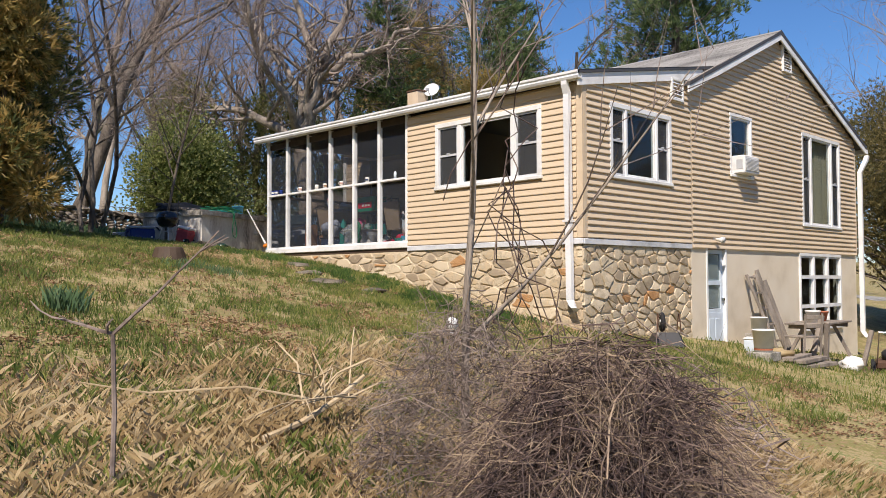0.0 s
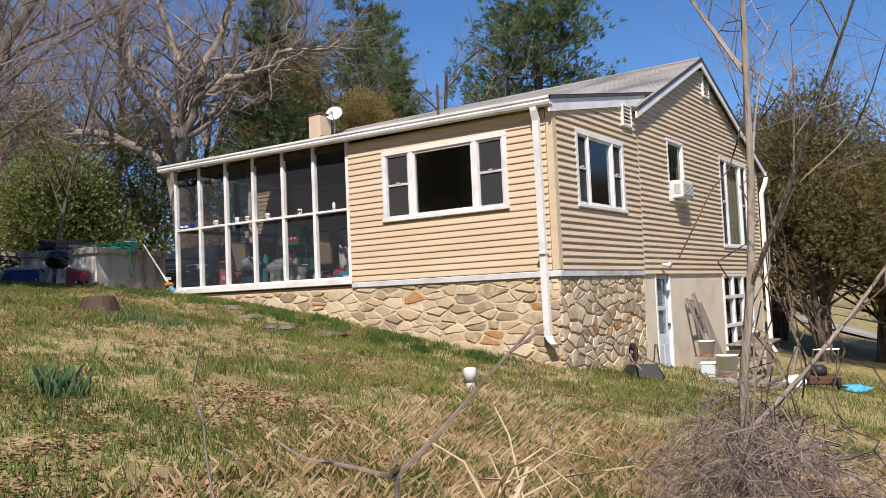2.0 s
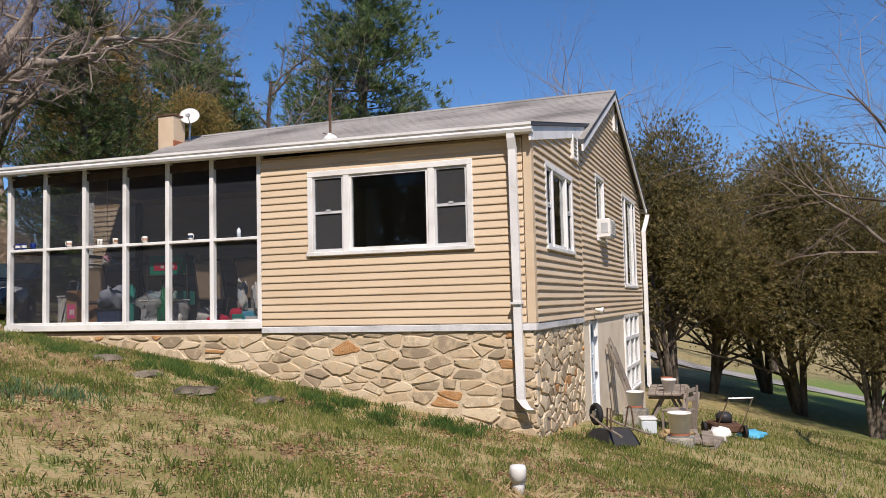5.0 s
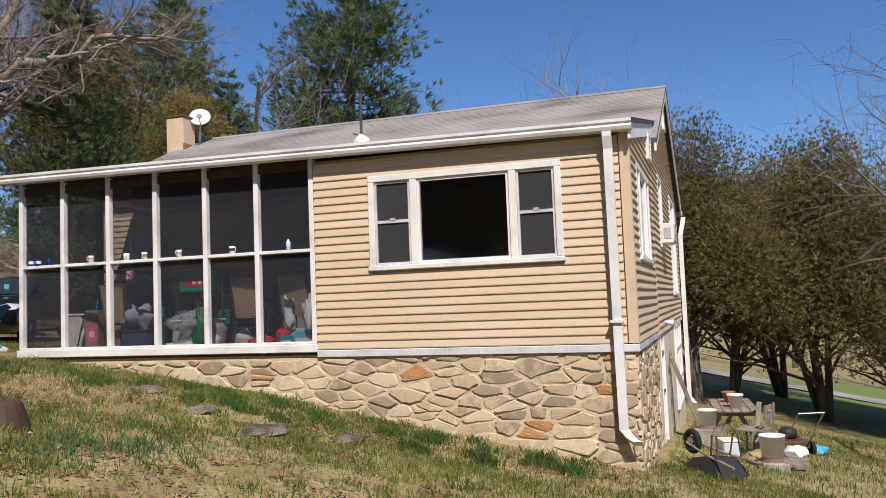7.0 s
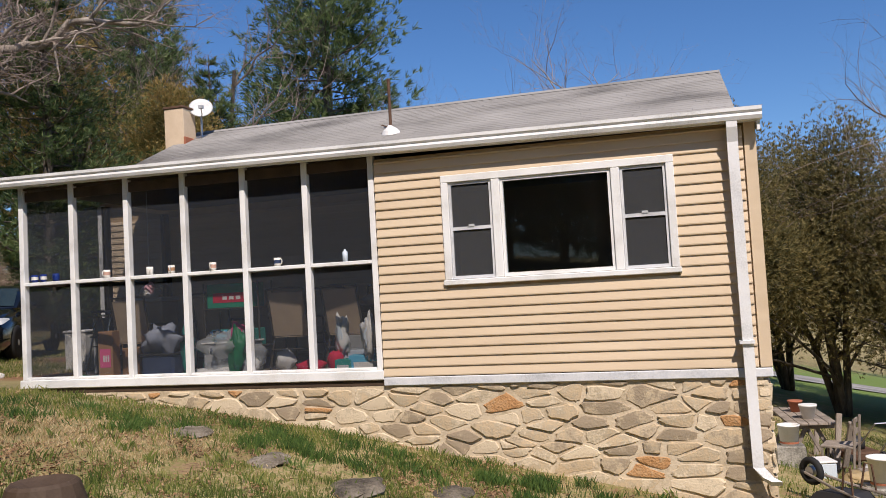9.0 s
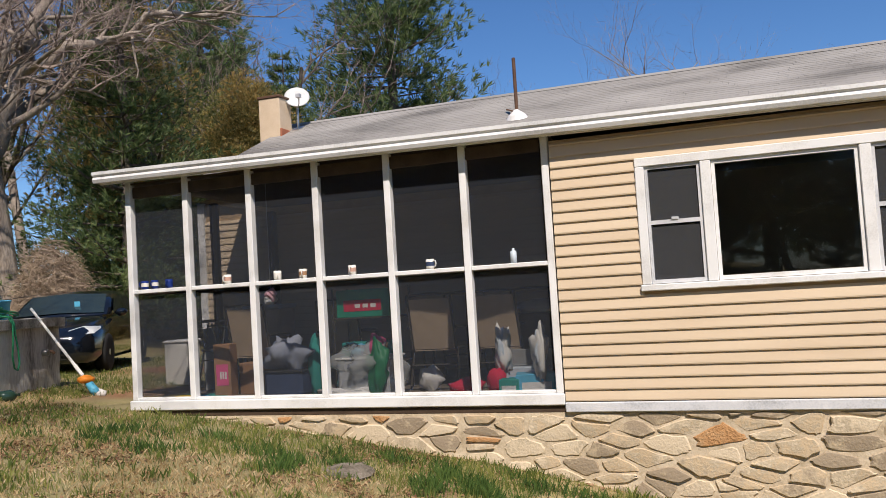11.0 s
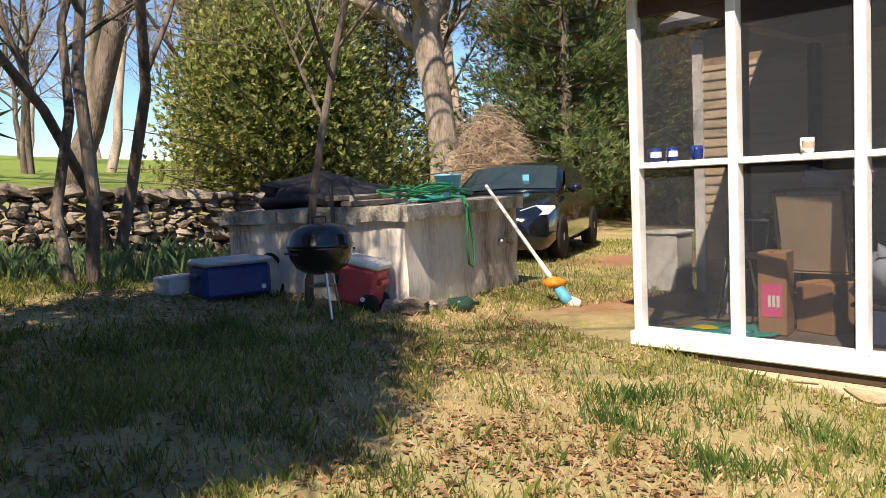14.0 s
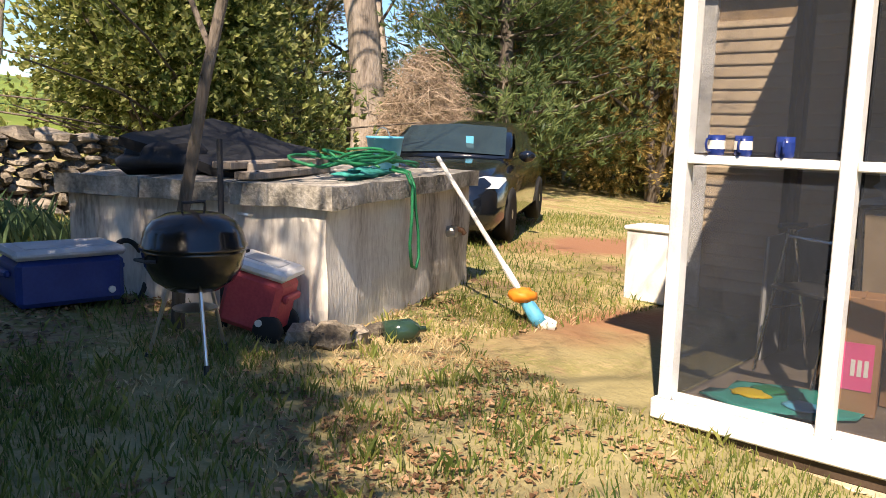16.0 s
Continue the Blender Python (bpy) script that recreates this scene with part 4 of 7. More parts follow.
def lay_stones(parent, wall, a0, a1, z_low, z1, w, h, seed, mat="stone"):
    rng = random.Random(seed + 7)
    for poly in cells(a0, a1, z_low, z1, w, h, seed):
        cx, cz = sum(p[0] for p in poly) / len(poly), sum(p[1] for p in poly) / len(poly)
        gx, gy = (XF, cx) if wall == "front" else (cx, YG)
        if max(p[1] for p in poly) < ground_z(gx, gy) - 0.15:
            continue
        ext = min(max(p[0] for p in poly) - min(p[0] for p in poly), max(p[1] for p in poly) - min(p[1] for p in poly))
        if ext < 0.05:
            continue
        joint = rng.uniform(0.006, 0.016)
        f = max(0.3, 1 - 2 * joint / ext)
        ring = []
        for i, c in enumerate(poly):          # cut the corners round
            d = poly[(i + 1) % len(poly)]
            ring += [(c[0] * 0.88 + d[0] * 0.12, c[1] * 0.88 + d[1] * 0.12), (c[0] * 0.5 + d[0] * 0.5, c[1] * 0.5 + d[1] * 0.5), (c[0] * 0.12 + d[0] * 0.88, c[1] * 0.12 + d[1] * 0.88)]
        ring = [(cx + (x - cx) * f * rng.uniform(0.88, 1.05), cz + (z - cz) * f * rng.uniform(0.80, 1.06)) for x, z in ring]
        proud = rng.uniform(-0.006, 0.012)
        b = Build()
        n = len(ring)
        tilt, tip = rng.uniform(-0.06, 0.06), rng.uniform(-0.10, 0.10)
        for s, d in ((1.0, -0.07), (1.0, proud - 0.009), (0.92, proud)):
            b.v += [tuple(at(wall, cx + (x - cx) * s, d + (tilt * (x - cx) + tip * (z - cz)) * (d > -0.07), cz + (z - cz) * s)) for x, z in ring]
        b.v.append(tuple(at(wall, cx, proud + 0.003, cz)))
        b.f = [(r * n + i, r * n + (i + 1) % n, (r + 1) * n + (i + 1) % n, (r + 1) * n + i) for r in (0, 1) for i in range(n)] + [(2 * n + i, 2 * n + (i + 1) % n, 3 * n) for i in range(n)]
        o = part("stone", b, M["stone_orange" if rng.random() < 0.055 else mat], parent)


lay_stones(mortar_front, "front", YG + 0.0, YE - 0.08, 0.55, SILL - 0.065, 0.32, 0.135, 3)
lay_stones(mortar_gable, "gable", XF + 0.0, XJ - 0.0, 0.35, SILL - 0.065, 0.24, 0.15, 11)


# ---- trees ----
def grow(b_thick, b_thin, rng, p, d, length, r, level, levels, droop=0.0, wob=0.22, kids=(7, 6, 5, 4), up=0.25, thin_at=2):
    """A limb as a bent tapered tube with side limbs; fine ones go into the second mesh."""
    segs = (7, 5, 4, 3, 2)[min(level, 4)]
    pts, radii, dirs = [p], [r], [d]
    q = p
    for i in range(segs):
        d = (d + Vector((rng.gauss(0, wob), rng.gauss(0, wob), rng.gauss(0, wob * 0.7) + (up * 0.12 if level else 0.05) - droop * 0.1))).normalized()
        q = q + d * (length / segs)
        pts.append(q)
        dirs.append(d)
        radii.append(r * (1 - (0.62 if level == 0 else 0.75) * (i + 1) / segs))
    (b_thin if level >= thin_at else b_thick).tube(pts, radii, (10, 6, 4, 3, 3)[min(level, 4)], cap=False)
    if level + 1 >= levels:
        return
    n = kids[min(level, len(kids) - 1)]
    for k in range(n):
        t = (0.30 + 0.70 * (k + rng.random()) / n) if level == 0 else (0.15 + 0.85 * (k + rng.random()) / n)
        i = min(int(t * segs), segs - 1)
        base = pts[i].lerp(pts[i + 1], t * segs - i)
        side = dirs[i].orthogonal().normalized()
        side.rotate(Matrix.Rotation(rng.uniform(0, 6.283), 3, dirs[i]))
        spread = rng.uniform(0.7, 1.3)
        nd = (dirs[i] * (1.0 if level else 0.75) + side * spread + Vector((0, 0, up))).normalized()
        grow(b_thick, b_thin, rng, base, nd, length * rng.uniform(0.38, 0.62) * (1.15 - 0.4 * t if level == 0 else 1), max(0.0035, radii[i] * rng.uniform(0.42, 0.62)), level + 1, levels, droop, wob, kids, up, thin_at)


def bare_tree(base, height, r, seed, label, bark="bark", twig="twig", lean=(0, 0), stems=1, kids=(8, 6, 5, 4), levels=5, up=0.3, group="", wob=0.2, first=None):
    rng = random.Random(seed)
    t = thing("tree", base, label, "tree", group)
    thick, thin = Build(), Build()
    for s in range(stems):
        off = Vector((rng.uniform(-0.18, 0.18), rng.uniform(-0.18, 0.18), -0.2)) if stems > 1 else Vector((0, 0, -0.2))
        d = Vector((lean[0] + (rng.uniform(-0.12, 0.12) if stems > 1 else 0), lean[1] + (rng.uniform(-0.12, 0.12) if stems > 1 else 0), 1)).normalized()
        grow(thick, thin, rng, off, d, height * rng.uniform(0.85, 1.0), r * rng.uniform(0.85, 1.1), 0, levels, 0, wob, kids, up)
    part("trunk", thick, M[bark], t, "", True)
    part("crown", thin, M[twig], t, "bare brown twigs")
    return t


def spray(b, p, d, length, width, rng, n=5):
    """A small tuft of flat pointed leaflets round a direction."""
    side = d.orthogonal().normalized()
    for _ in range(n):
        a = rng.uniform(0, 6.283)
        s = side.copy()
        s.rotate(Matrix.Rotation(a, 3, d))
        q = (d * rng.uniform(0.5, 1.1) + s * rng.uniform(0.25, 0.9)).normalized()
        w = q.cross(s).normalized() * width * rng.uniform(0.6, 1.2)
        l = length * rng.uniform(0.6, 1.2)
        b.add([p - w * 0.4, p + q * l * 0.55 - w, p + q * l, p + q * l * 0.55 + w], [(0, 1, 2, 3)])


def pine_tree(base, height, spread, seed, label, mat="pine", whorls=26, low=0.18, tuft=0.42, group="", dense=1.0, thin_top=0.9):
    """A tall pine: whorled limbs that carry plumes of needles, with gaps between them."""
    rng = random.Random(seed)
    t = thing("pine", base, label, "pine tree", group)
    wood, leaf = Build(), Build()
    wood.tube([(0, 0, -0.3), (0.1, 0, height * 0.5), (0, 0.05, height)], [height * 0.017, height * 0.010, 0.02], 8, cap=False)
    for k in range(whorls):
        f = low + (1 - low) * k / whorls
        z = height * f
        reach = spread * (1 - f) ** 0.75 * thin_top + 0.05 * spread
        for j in range(rng.randint(4, 6)):
            a = rng.uniform(0, 6.283)
            r = reach * rng.uniform(0.55, 1.12)
            d = Vector((math.cos(a), math.sin(a), rng.uniform(0.02, 0.35)))
            tip = Vector((0, 0, z)) + Vector((d.x * r, d.y * r, d.z * r + 0.12 * r))
            midp = Vector((0, 0, z)) + Vector((d.x * r * 0.5, d.y * r * 0.5, d.z * r * 0.3))
            wood.tube([(0, 0, z), midp, tip], [0.012 * r + 0.015, 0.008 * r + 0.01, 0.006], 4, cap=False)
            m = max(4, int(r / spread * 26 * dense))
            for i in range(m):
                s = rng.uniform(0.25, 1.0)
                p = (Vector((0, 0, z)).lerp(midp, s * 2) if s < 0.5 else midp.lerp(tip, s * 2 - 1)) + Vector((rng.gauss(0, 1), rng.gauss(0, 1), rng.gauss(0, 0.55))) * 0.13 * r
                spray(leaf, p, Vector((d.x * 0.6 + rng.gauss(0, 0.4), d.y * 0.6 + rng.gauss(0, 0.4), 0.5)).normalized(), tuft, tuft * 0.06, rng, 9)
    part("trunk", wood, M["bark"], t, "", True)
    part("crown", leaf, M[mat], t, "dark green needles")
    return t


def cedar_tree(base, height, radius, seed, label, mat="cedar", low=0.2, tufts=2600, group="", size=0.24, stems=3, name="cedar", top=0.55):
    """A dense ragged evergreen: tufts spread over uneven lobes about several stems."""
    rng = random.Random(seed)
    t = thing(name, base, label, "evergreen tree", group)
    wood, leaf = Build(), Build()
    for s in range(stems):
        stem = Build()
        a = rng.uniform(0, 6.283)
        tip = Vector((math.cos(a) * radius * rng.uniform(0.2, 0.7), math.sin(a) * radius * rng.uniform(0.2, 0.7), height * rng.uniform(0.5, 0.85)))
        stem.tube([(math.cos(a) * 0.12, math.sin(a) * 0.12, -0.2), Vector((tip.x * 0.35, tip.y * 0.35, tip.z * 0.4)), tip], [0.016 * height, 0.011 * height, 0.02], 7, cap=False)
        part("trunk", stem, M["bark"], t, "", True)
        for _ in range(5):
            f = rng.uniform(0.15, 0.6)
            q = Vector((tip.x * f, tip.y * f, tip.z * f))
            e = q + Vector((rng.uniform(-1, 1) * radius, rng.uniform(-1, 1) * radius, rng.uniform(0.1, 0.3) * height))
            wood.tube([q, q.lerp(e, 0.5) + Vector((0, 0, 0.1)), e], [0.007 * height, 0.005 * height, 0.008], 5, cap=False)
    lobes = []
    for _ in range(26):
        f = low + (1 - low) * rng.random() ** 0.9
        a = rng.uniform(0, 6.283)
        rr = radius * (1 - max(0, f - top) / (1 - top) * 0.85) * rng.uniform(0.15, 0.85)
        lobes.append((Vector((math.cos(a) * rr, math.sin(a) * rr, height * f)), radius * rng.uniform(0.28, 0.5)))
    for _ in range(tufts):
        c, r = rng.choice(lobes)
        d = Vector((rng.gauss(0, 1), rng.gauss(0, 1), rng.gauss(0, 1))).normalized()
        p = c + Vector((d.x, d.y, d.z * 1.25)) * r * rng.uniform(0.6, 1.1)
        spray(leaf, p, (d + Vector((0, 0, 0.4))).normalized(), size, size * (0.22 if mat == "holly" else 0.075), rng, 6 if mat == "holly" else 8)
    tagged(part("bough", wood, M["bark"], t, "", True), kind="stuff")
    tagged(part("foliage", leaf, M[mat], t), kind="stuff")
    return t


def gpos(x, y, dz=0.0):
    return (x, y, ground_z(x, y) + dz)


def old_maple(base, seed, label):
    """A thick scarred trunk that forks low into long crooked limbs, spread mostly across one line."""
    rng = random.Random(seed)
    t = thing("tree", base, label, "tree")
    thick, thin = Build(), Build()
    e, f = Vector((0.577, -0.817, 0)), Vector((0.817, 0.577, 0))

    def spot(a, c, z):
        return e * a + f * c + Vector((0, 0, z))

    thick.tube([spot(0, 0, -0.3), spot(-0.02, 0, 0.4), spot(-0.05, 0, 1.6), spot(-0.18, 0, 3.2), spot(-0.42, 0, 4.7), spot(-0.38, 0, 5.2)], [0.62, 0.46, 0.40, 0.37, 0.40, 0.30], 14, cap=False)
    limbs = (((-0.42, 0, 4.5), (-1.7, 0.2, 5.6), (-3.0, 0.5, 6.3), (-4.4, 0.3, 6.5), (-6.0, 0.8, 7.6), (-7.4, 1.2, 9.2), 0.25),
             ((-0.40, 0, 4.8), (0.1, -0.3, 5.9), (0.5, -0.5, 7.2), (1.0, -0.3, 9.0), (1.9, 0.0, 11.2), (2.4, 0.3, 13.6), 0.30),
             ((-0.40, 0, 4.9), (-0.45, 0.4, 6.6), (-0.2, 0.6, 8.6), (-0.8, 0.9, 10.6), (-1.4, 0.8, 12.8), (-1.6, 1.0, 15.0), 0.27),
             ((0.5, -0.5, 7.2), (1.9, -0.9, 8.1), (3.2, -0.7, 8.3), (4.5, -1.1, 9.0), (5.9, -1.0, 9.0), (7.0, -1.4, 9.8), 0.18),
             ((-0.45, 0.4, 6.6), (-1.5, 0.9, 8.4), (-2.3, 1.0, 9.4), (-3.6, 1.6, 10.9), (-4.4, 1.6, 12.2), (-5.4, 2.0, 13.8), 0.17),
             ((-0.3, 0, 5.0), (-0.5, -1.5, 6.5), (-1.2, -2.6, 7.9), (-1.0, -3.9, 8.8), (-1.5, -4.8, 10.4), (-1.6, -6.0, 11.2), 0.17),
             ((0.1, -0.3, 5.9), (1.0, 1.2, 7.4), (2.0, 2.2, 8.6), (2.4, 3.5, 10.0), (3.3, 4.4, 11.6), (3.6, 5.2, 13.0), 0.15))
    for limb in limbs:
        r, way = limb[-1], [spot(*p) for p in limb[:-1]]
        pts = []
        for a, b in zip(way, way[1:]):
            for k in range(3):
                pts.append(a.lerp(b, k / 3) + (Vector((rng.gauss(0, 0.10), rng.gauss(0, 0.10), rng.gauss(0, 0.12))) if k else Vector((0, 0, 0))))
        pts.append(way[-1])
        n = len(pts)
        radii = [r * (1 - 0.85 * i / (n - 1)) for i in range(n)]
        thick.tube(pts, radii, 8, cap=False)
        for i in range(3, n):
            for _ in range(1 if i < 6 else 2):
                d = (pts[i] - pts[i - 1]).normalized()
                side = Vector((rng.gauss(0, 1), rng.gauss(0, 1), rng.gauss(0.3, 0.7))).normalized()
                grow(thick, thin, rng, pts[i], (d * 0.6 + side).normalized(), rng.uniform(1.4, 3.4), max(0.02, radii[i] * 0.5), 1, 5, 0, 0.30, (5, 5, 5, 4), 0.15, 2)
    part("trunk", thick, M["barkpale"], t, "", True)
    part("crown", thin, M["twig"], t, "bare brown twigs")
    return t


# bare wood behind the wall and the house: four grown trees, repeated at turns and sizes
kinds = [old_maple(gpos(20.2, 28.8), 21, "old maple with a pale scarred trunk and spreading bare limbs"),
         bare_tree(gpos(24, 40), 15.0, 0.24, 5, "tall bare grey-brown hardwood tree", kids=(9, 6, 5, 4), group="bare wood"),
         bare_tree(gpos(17, 36), 12.0, 0.18, 8, "slender bare grey-brown hardwood tree", kids=(9, 6, 5, 3), group="bare wood", stems=2),
         bare_tree(gpos(9, 44), 14.0, 0.22, 13, "bare pale-barked hardwood tree", "barkpale", kids=(8, 6, 5, 4), group="bare wood")]
rng = random.Random(77)
spots = [(10, 30), (25, 43), (16, 42), (28, 47), (8, 34), (4, 33), (6, 40), (23, 34), (28, 37), (32, 42), (15, 47), (20, 52), (26, 56), (8, 58), (1, 62), (-8, 66), (35, 50), (40, 44), (13, 66), (22, 70), (34, 66), (44, 60), (-18, 75), (-10, 90), (-4, 94), (2, 91), (6, 95), (15, 93), (19, 96), (29, 94), (-16, 95), (-24, 92), (34, 92), (-2, 84), (10, 90), (24, 92), (40, 84),
         (30, 30), (37, 36), (45, 34), (52, 46), (50, 26), (58, 36), (62, 14), (66, 26), (58, 4), (70, 2), (74, -12), (60, -16), (66, 40), (48, 14), (52, -10),
         # these stand behind the walk, out of view, added for the window reflections
         (-14, 4), (-17, 10), (-12, 16), (-20, -2), (-24, 8), (-22, 18), (-16, 24), (-10, -8), (-3, -14), (6, -16), (16, -18), (-27, 14), (-13, 30), (-19, 38)]
for i, (x, y) in enumerate(spots):
    k = kinds[1 + i % 3]
    c = copy_thing(k, pose(*gpos(x + rng.uniform(-1, 1), y + rng.uniform(-1, 1)), 0, 0, rng.uniform(0, 360)))
    s = rng.uniform(0.75, 1.15)
    c.scale = (s, s, s * rng.uniform(0.9, 1.1))

# two-stemmed young trees by the stone wall and the thin one by the cistern
bare_tree(gpos(7.95, 20.5), 7.5, 0.062, 31, "dark two-stemmed young tree by the dry stone wall", stems=2, kids=(8, 6, 4, 3), up=0.15)
bare_tree(gpos(8.55, 21.5), 8.0, 0.06, 33, "dark two-stemmed young tree with low sweeping branches", stems=2, kids=(9, 6, 4, 3), up=0.1)
bare_tree(gpos(9.02, 18.62), 5.8, 0.036, 35, "thin grey tree growing beside the concrete cistern", kids=(14, 7, 5, 3), up=0.25, wob=0.045)
bare_tree(gpos(7.3, 21.2), 3.2, 0.04, 37, "pale thin sapling in front of the stone wall", "barkpale", kids=(6, 4, 3), levels=4)
# sunny side of the walk: an arborvitae, and trees added to shade the cistern lawn
bare_tree(gpos(2.6, 15.6), 9.5, 0.20, 41, "leafless tree shading the upper lawn", kids=(10, 8, 5, 4), up=0.25)
cedar_tree(gpos(4.2, 15.2), 5.7, 1.1, 43, "tall green-gold arborvitae at the edge of the lawn", "browncedar", low=0.05, tufts=5200, size=0.17, stems=1, top=0.45)
# added shadow casters, set beside the view so their shade falls on the lawn
ev = cedar_tree(gpos(1.7, 15.7), 6.5, 1.4, 44, "dense evergreen added to shade the upper lawn", "cedar", low=0.1, tufts=4000, size=0.18, stems=1, top=0.45, group="evergreens beside the lawn")
copy_thing(ev, pose(*gpos(2.6, 14.9), 0, 0, 130)).scale = (0.75, 0.75, 0.8)
for x, y, a in ((4.9, 17.1, 40), (4.6, 15.95, 300), (1.9, 19.8, 210), (0.6, 17.6, 90)):
    copy_thing(ev, pose(*gpos(x, y), 0, 0, a))

# another added caster: its twigs break up the shade over grill and cistern
bare_tree(gpos(4.7, 16.3), 7.6, 0.10, 49, "bare twiggy tree added to dapple the lawn's edge with shade", kids=(13, 8, 6, 5), up=0.3)

# evergreens
pine_tree(gpos(22.8, 26.9), 13, 3.9, 57, "young white pine with feathery boughs beside the drive", whorls=34, tuft=0.24, dense=3.4, low=0.05)
pine_tree(gpos(52, 30), 32, 9.5, 51, "tall white pine standing behind the house roof", whorls=42, tuft=0.6, dense=3.6, low=0.12)
p1 = pine_tree(gpos(37, 34), 20, 6.0, 52, "broad dark pine behind the chimney", group="pines", low=0.04, tuft=0.42, dense=3.2)
# copies at negative x are unseen, added to darken what the windows reflect
for x, y, s, a in ((33, 36, 0.9, 70), (43, 37, 1.0, 150), (48, 42, 1.1, 45), (30, 25.5, 0.55, 240), (-22, 4, 1.0, 20), (-25, 12, 1.1, 80), (-21, 19, 0.95, 140), (-27, -3, 1.1, 200), (-24, 25, 1.0, 260), (-19, -9, 0.9, 320), (-30, 8, 1.2, 30), (-29, 18, 1.2, 100), (-20, 33, 1.0, 170), (-16, 41, 1.0, 10)):
    c = copy_thing(p1, pose(*gpos(x, y), 0, 0, a))
    c.scale = (s, s, s)
bc = cedar_tree(gpos(27, 30), 11.5, 3.4, 54, "rust-brown cedar among the dark pines", "browncedar", low=0.03, tufts=10500, size=0.22, group="browning cedars")
for x, y, s, a in ((26, 24.5, 0.72, 80), (30.5, 27, 0.8, 300)):
    c = copy_thing(bc, pose(*gpos(x, y), 0, 0, a))
    c.scale = (s, s, s)
gc = cedar_tree(gpos(28.5, 26.5), 9, 3.2, 58, "olive-green cedar beside the drive", "cedar", low=0.03, tufts=11000, size=0.19, group="green cedars")
copy_thing(gc, pose(*gpos(17.5, 34.0), 0, 0, 60)).scale = (0.85, 0.85, 0.8)
copy_thing(gc, pose(*gpos(21.6, 33.5), 0, 0, 150)).scale = (0.9, 0.9, 0.85)
copy_thing(gc, pose(*gpos(29, 22.5), 0, 0, 220)).scale = (0.8, 0.8, 0.8)
dc = cedar_tree(gpos(28.5, 7.5), 7.9, 3.2, 60, "dark shaggy cedar beside the house, with bare leaning trunks below", "duskcedar", low=0.42, tufts=17000, group="cedars beside the house", size=0.145, stems=5, top=0.6)
for x, y, s, h, a in ((30.5, 3.6, 1.1, 1.05, 70), (29.0, -0.4, 1.1, 0.95, 160), (26.0, -4.0, 1.15, 1.05, 250), (33, 10, 1.1, 1.0, 330), (34, -1.5, 1.15, 1.05, 30), (32.0, 6.6, 1.0, 0.9, 200), (27.6, 1.8, 0.8, 0.85, 290), (31.5, -3.4, 1.1, 1.1, 140), (24.2, -7.0, 1.2, 1.25, 15), (36.5, 4.5, 1.2, 1.1, 60), (21.5, -5.6, 1.1, 1.2, 120)):
    c = copy_thing(dc, pose(*gpos(x, y), 0, 0, a))
    c.scale = (s, s, h)
cedar_tree(gpos(12.2, 24.2), 2.95, 2.7, 71, "rounded holly bush with small glossy leaves behind the stone wall", "holly", low=0.10, tufts=13500, size=0.105, stems=6, name="holly_bush", top=0.45)


def tangle(base, size, seed, label, mat, canes=500, r=0.006, name="bramble", arch=1.0, wisps=0):
    """A mound of arching bare canes."""
    rng = random.Random(seed)
    t = thing(name, base, label, "bush")
    clumps = [Build() for _ in range(12)]
    for _ in range(canes):
        a, q = rng.uniform(0, 6.283), rng.random() ** 0.55
        z = size[2] * max(0.0, 1 - q ** 2.2) * rng.uniform(0.55, 1.04)
        p = Vector((math.cos(a) * size[0] * q, math.sin(a) * size[1] * q, z))
        h = rng.gauss(a, 1.0)                      # trails over the dome, mostly outwards and down
        l = size[0] * rng.uniform(0.3, 0.9)
        d = Vector((math.cos(h), math.sin(h), (rng.uniform(-0.9, 0.35)) * arch)).normalized()
        jit = lambda: Vector((rng.gauss(0, 0.05), rng.gauss(0, 0.05), rng.gauss(0, 0.045))) * size[0]
        rr = r * rng.uniform(0.5, 1.5)
        pts = [p - d * l * 0.5 + Vector((0, 0, -0.12 * l)), p - d * l * 0.2 + jit(), p + Vector((0, 0, 0.06 * l)) + jit(), p + d * l * 0.25 + jit(), p + d * l * 0.5 + Vector((0, 0, -0.15 * l))]
        for k in pts:
            k.z = max(k.z, 0.0)
        clumps[int((a + 0.35 * q) / 6.7 * 12) % 12].tube(pts, [rr, rr, rr * 0.9, rr * 0.7, rr * 0.3], 3, cap=False)
    for _ in range(wisps):                         # loose shoots that stand out of the mound
        a, q = rng.uniform(0, 6.283), rng.random() ** 0.6
        p = Vector((math.cos(a) * size[0] * q, math.sin(a) * size[1] * q, size[2] * (1 - q ** 2.2) * 0.85))
        d = Vector((math.cos(a) * q + rng.gauss(0, 0.5), math.sin(a) * q + rng.gauss(0, 0.5), rng.uniform(0.3, 1.3))).normalized()
        l, pts = size[0] * rng.uniform(0.25, 0.65), [p]
        for i in range(5):
            d = (d + Vector((rng.gauss(0, 0.28), rng.gauss(0, 0.28), rng.gauss(-0.12, 0.2)))).normalized()
            pts.append(pts[-1] + d * l / 5)
        clumps[int(a / 6.3 * 12) % 12].tube(pts, [r * 0.8 * (1 - 0.16 * i) for i in range(6)], 3, cap=False)
    for c in clumps:
        tagged(part("clump", c, M[mat], t), kind="stuff")
    return t


tangle(gpos(2.95, 2.12, -0.05), (0.74, 0.74, 1.10), 81, "brown mound of matted bramble canes and old vines", "twigred", 7500, 0.0021, wisps=1500)
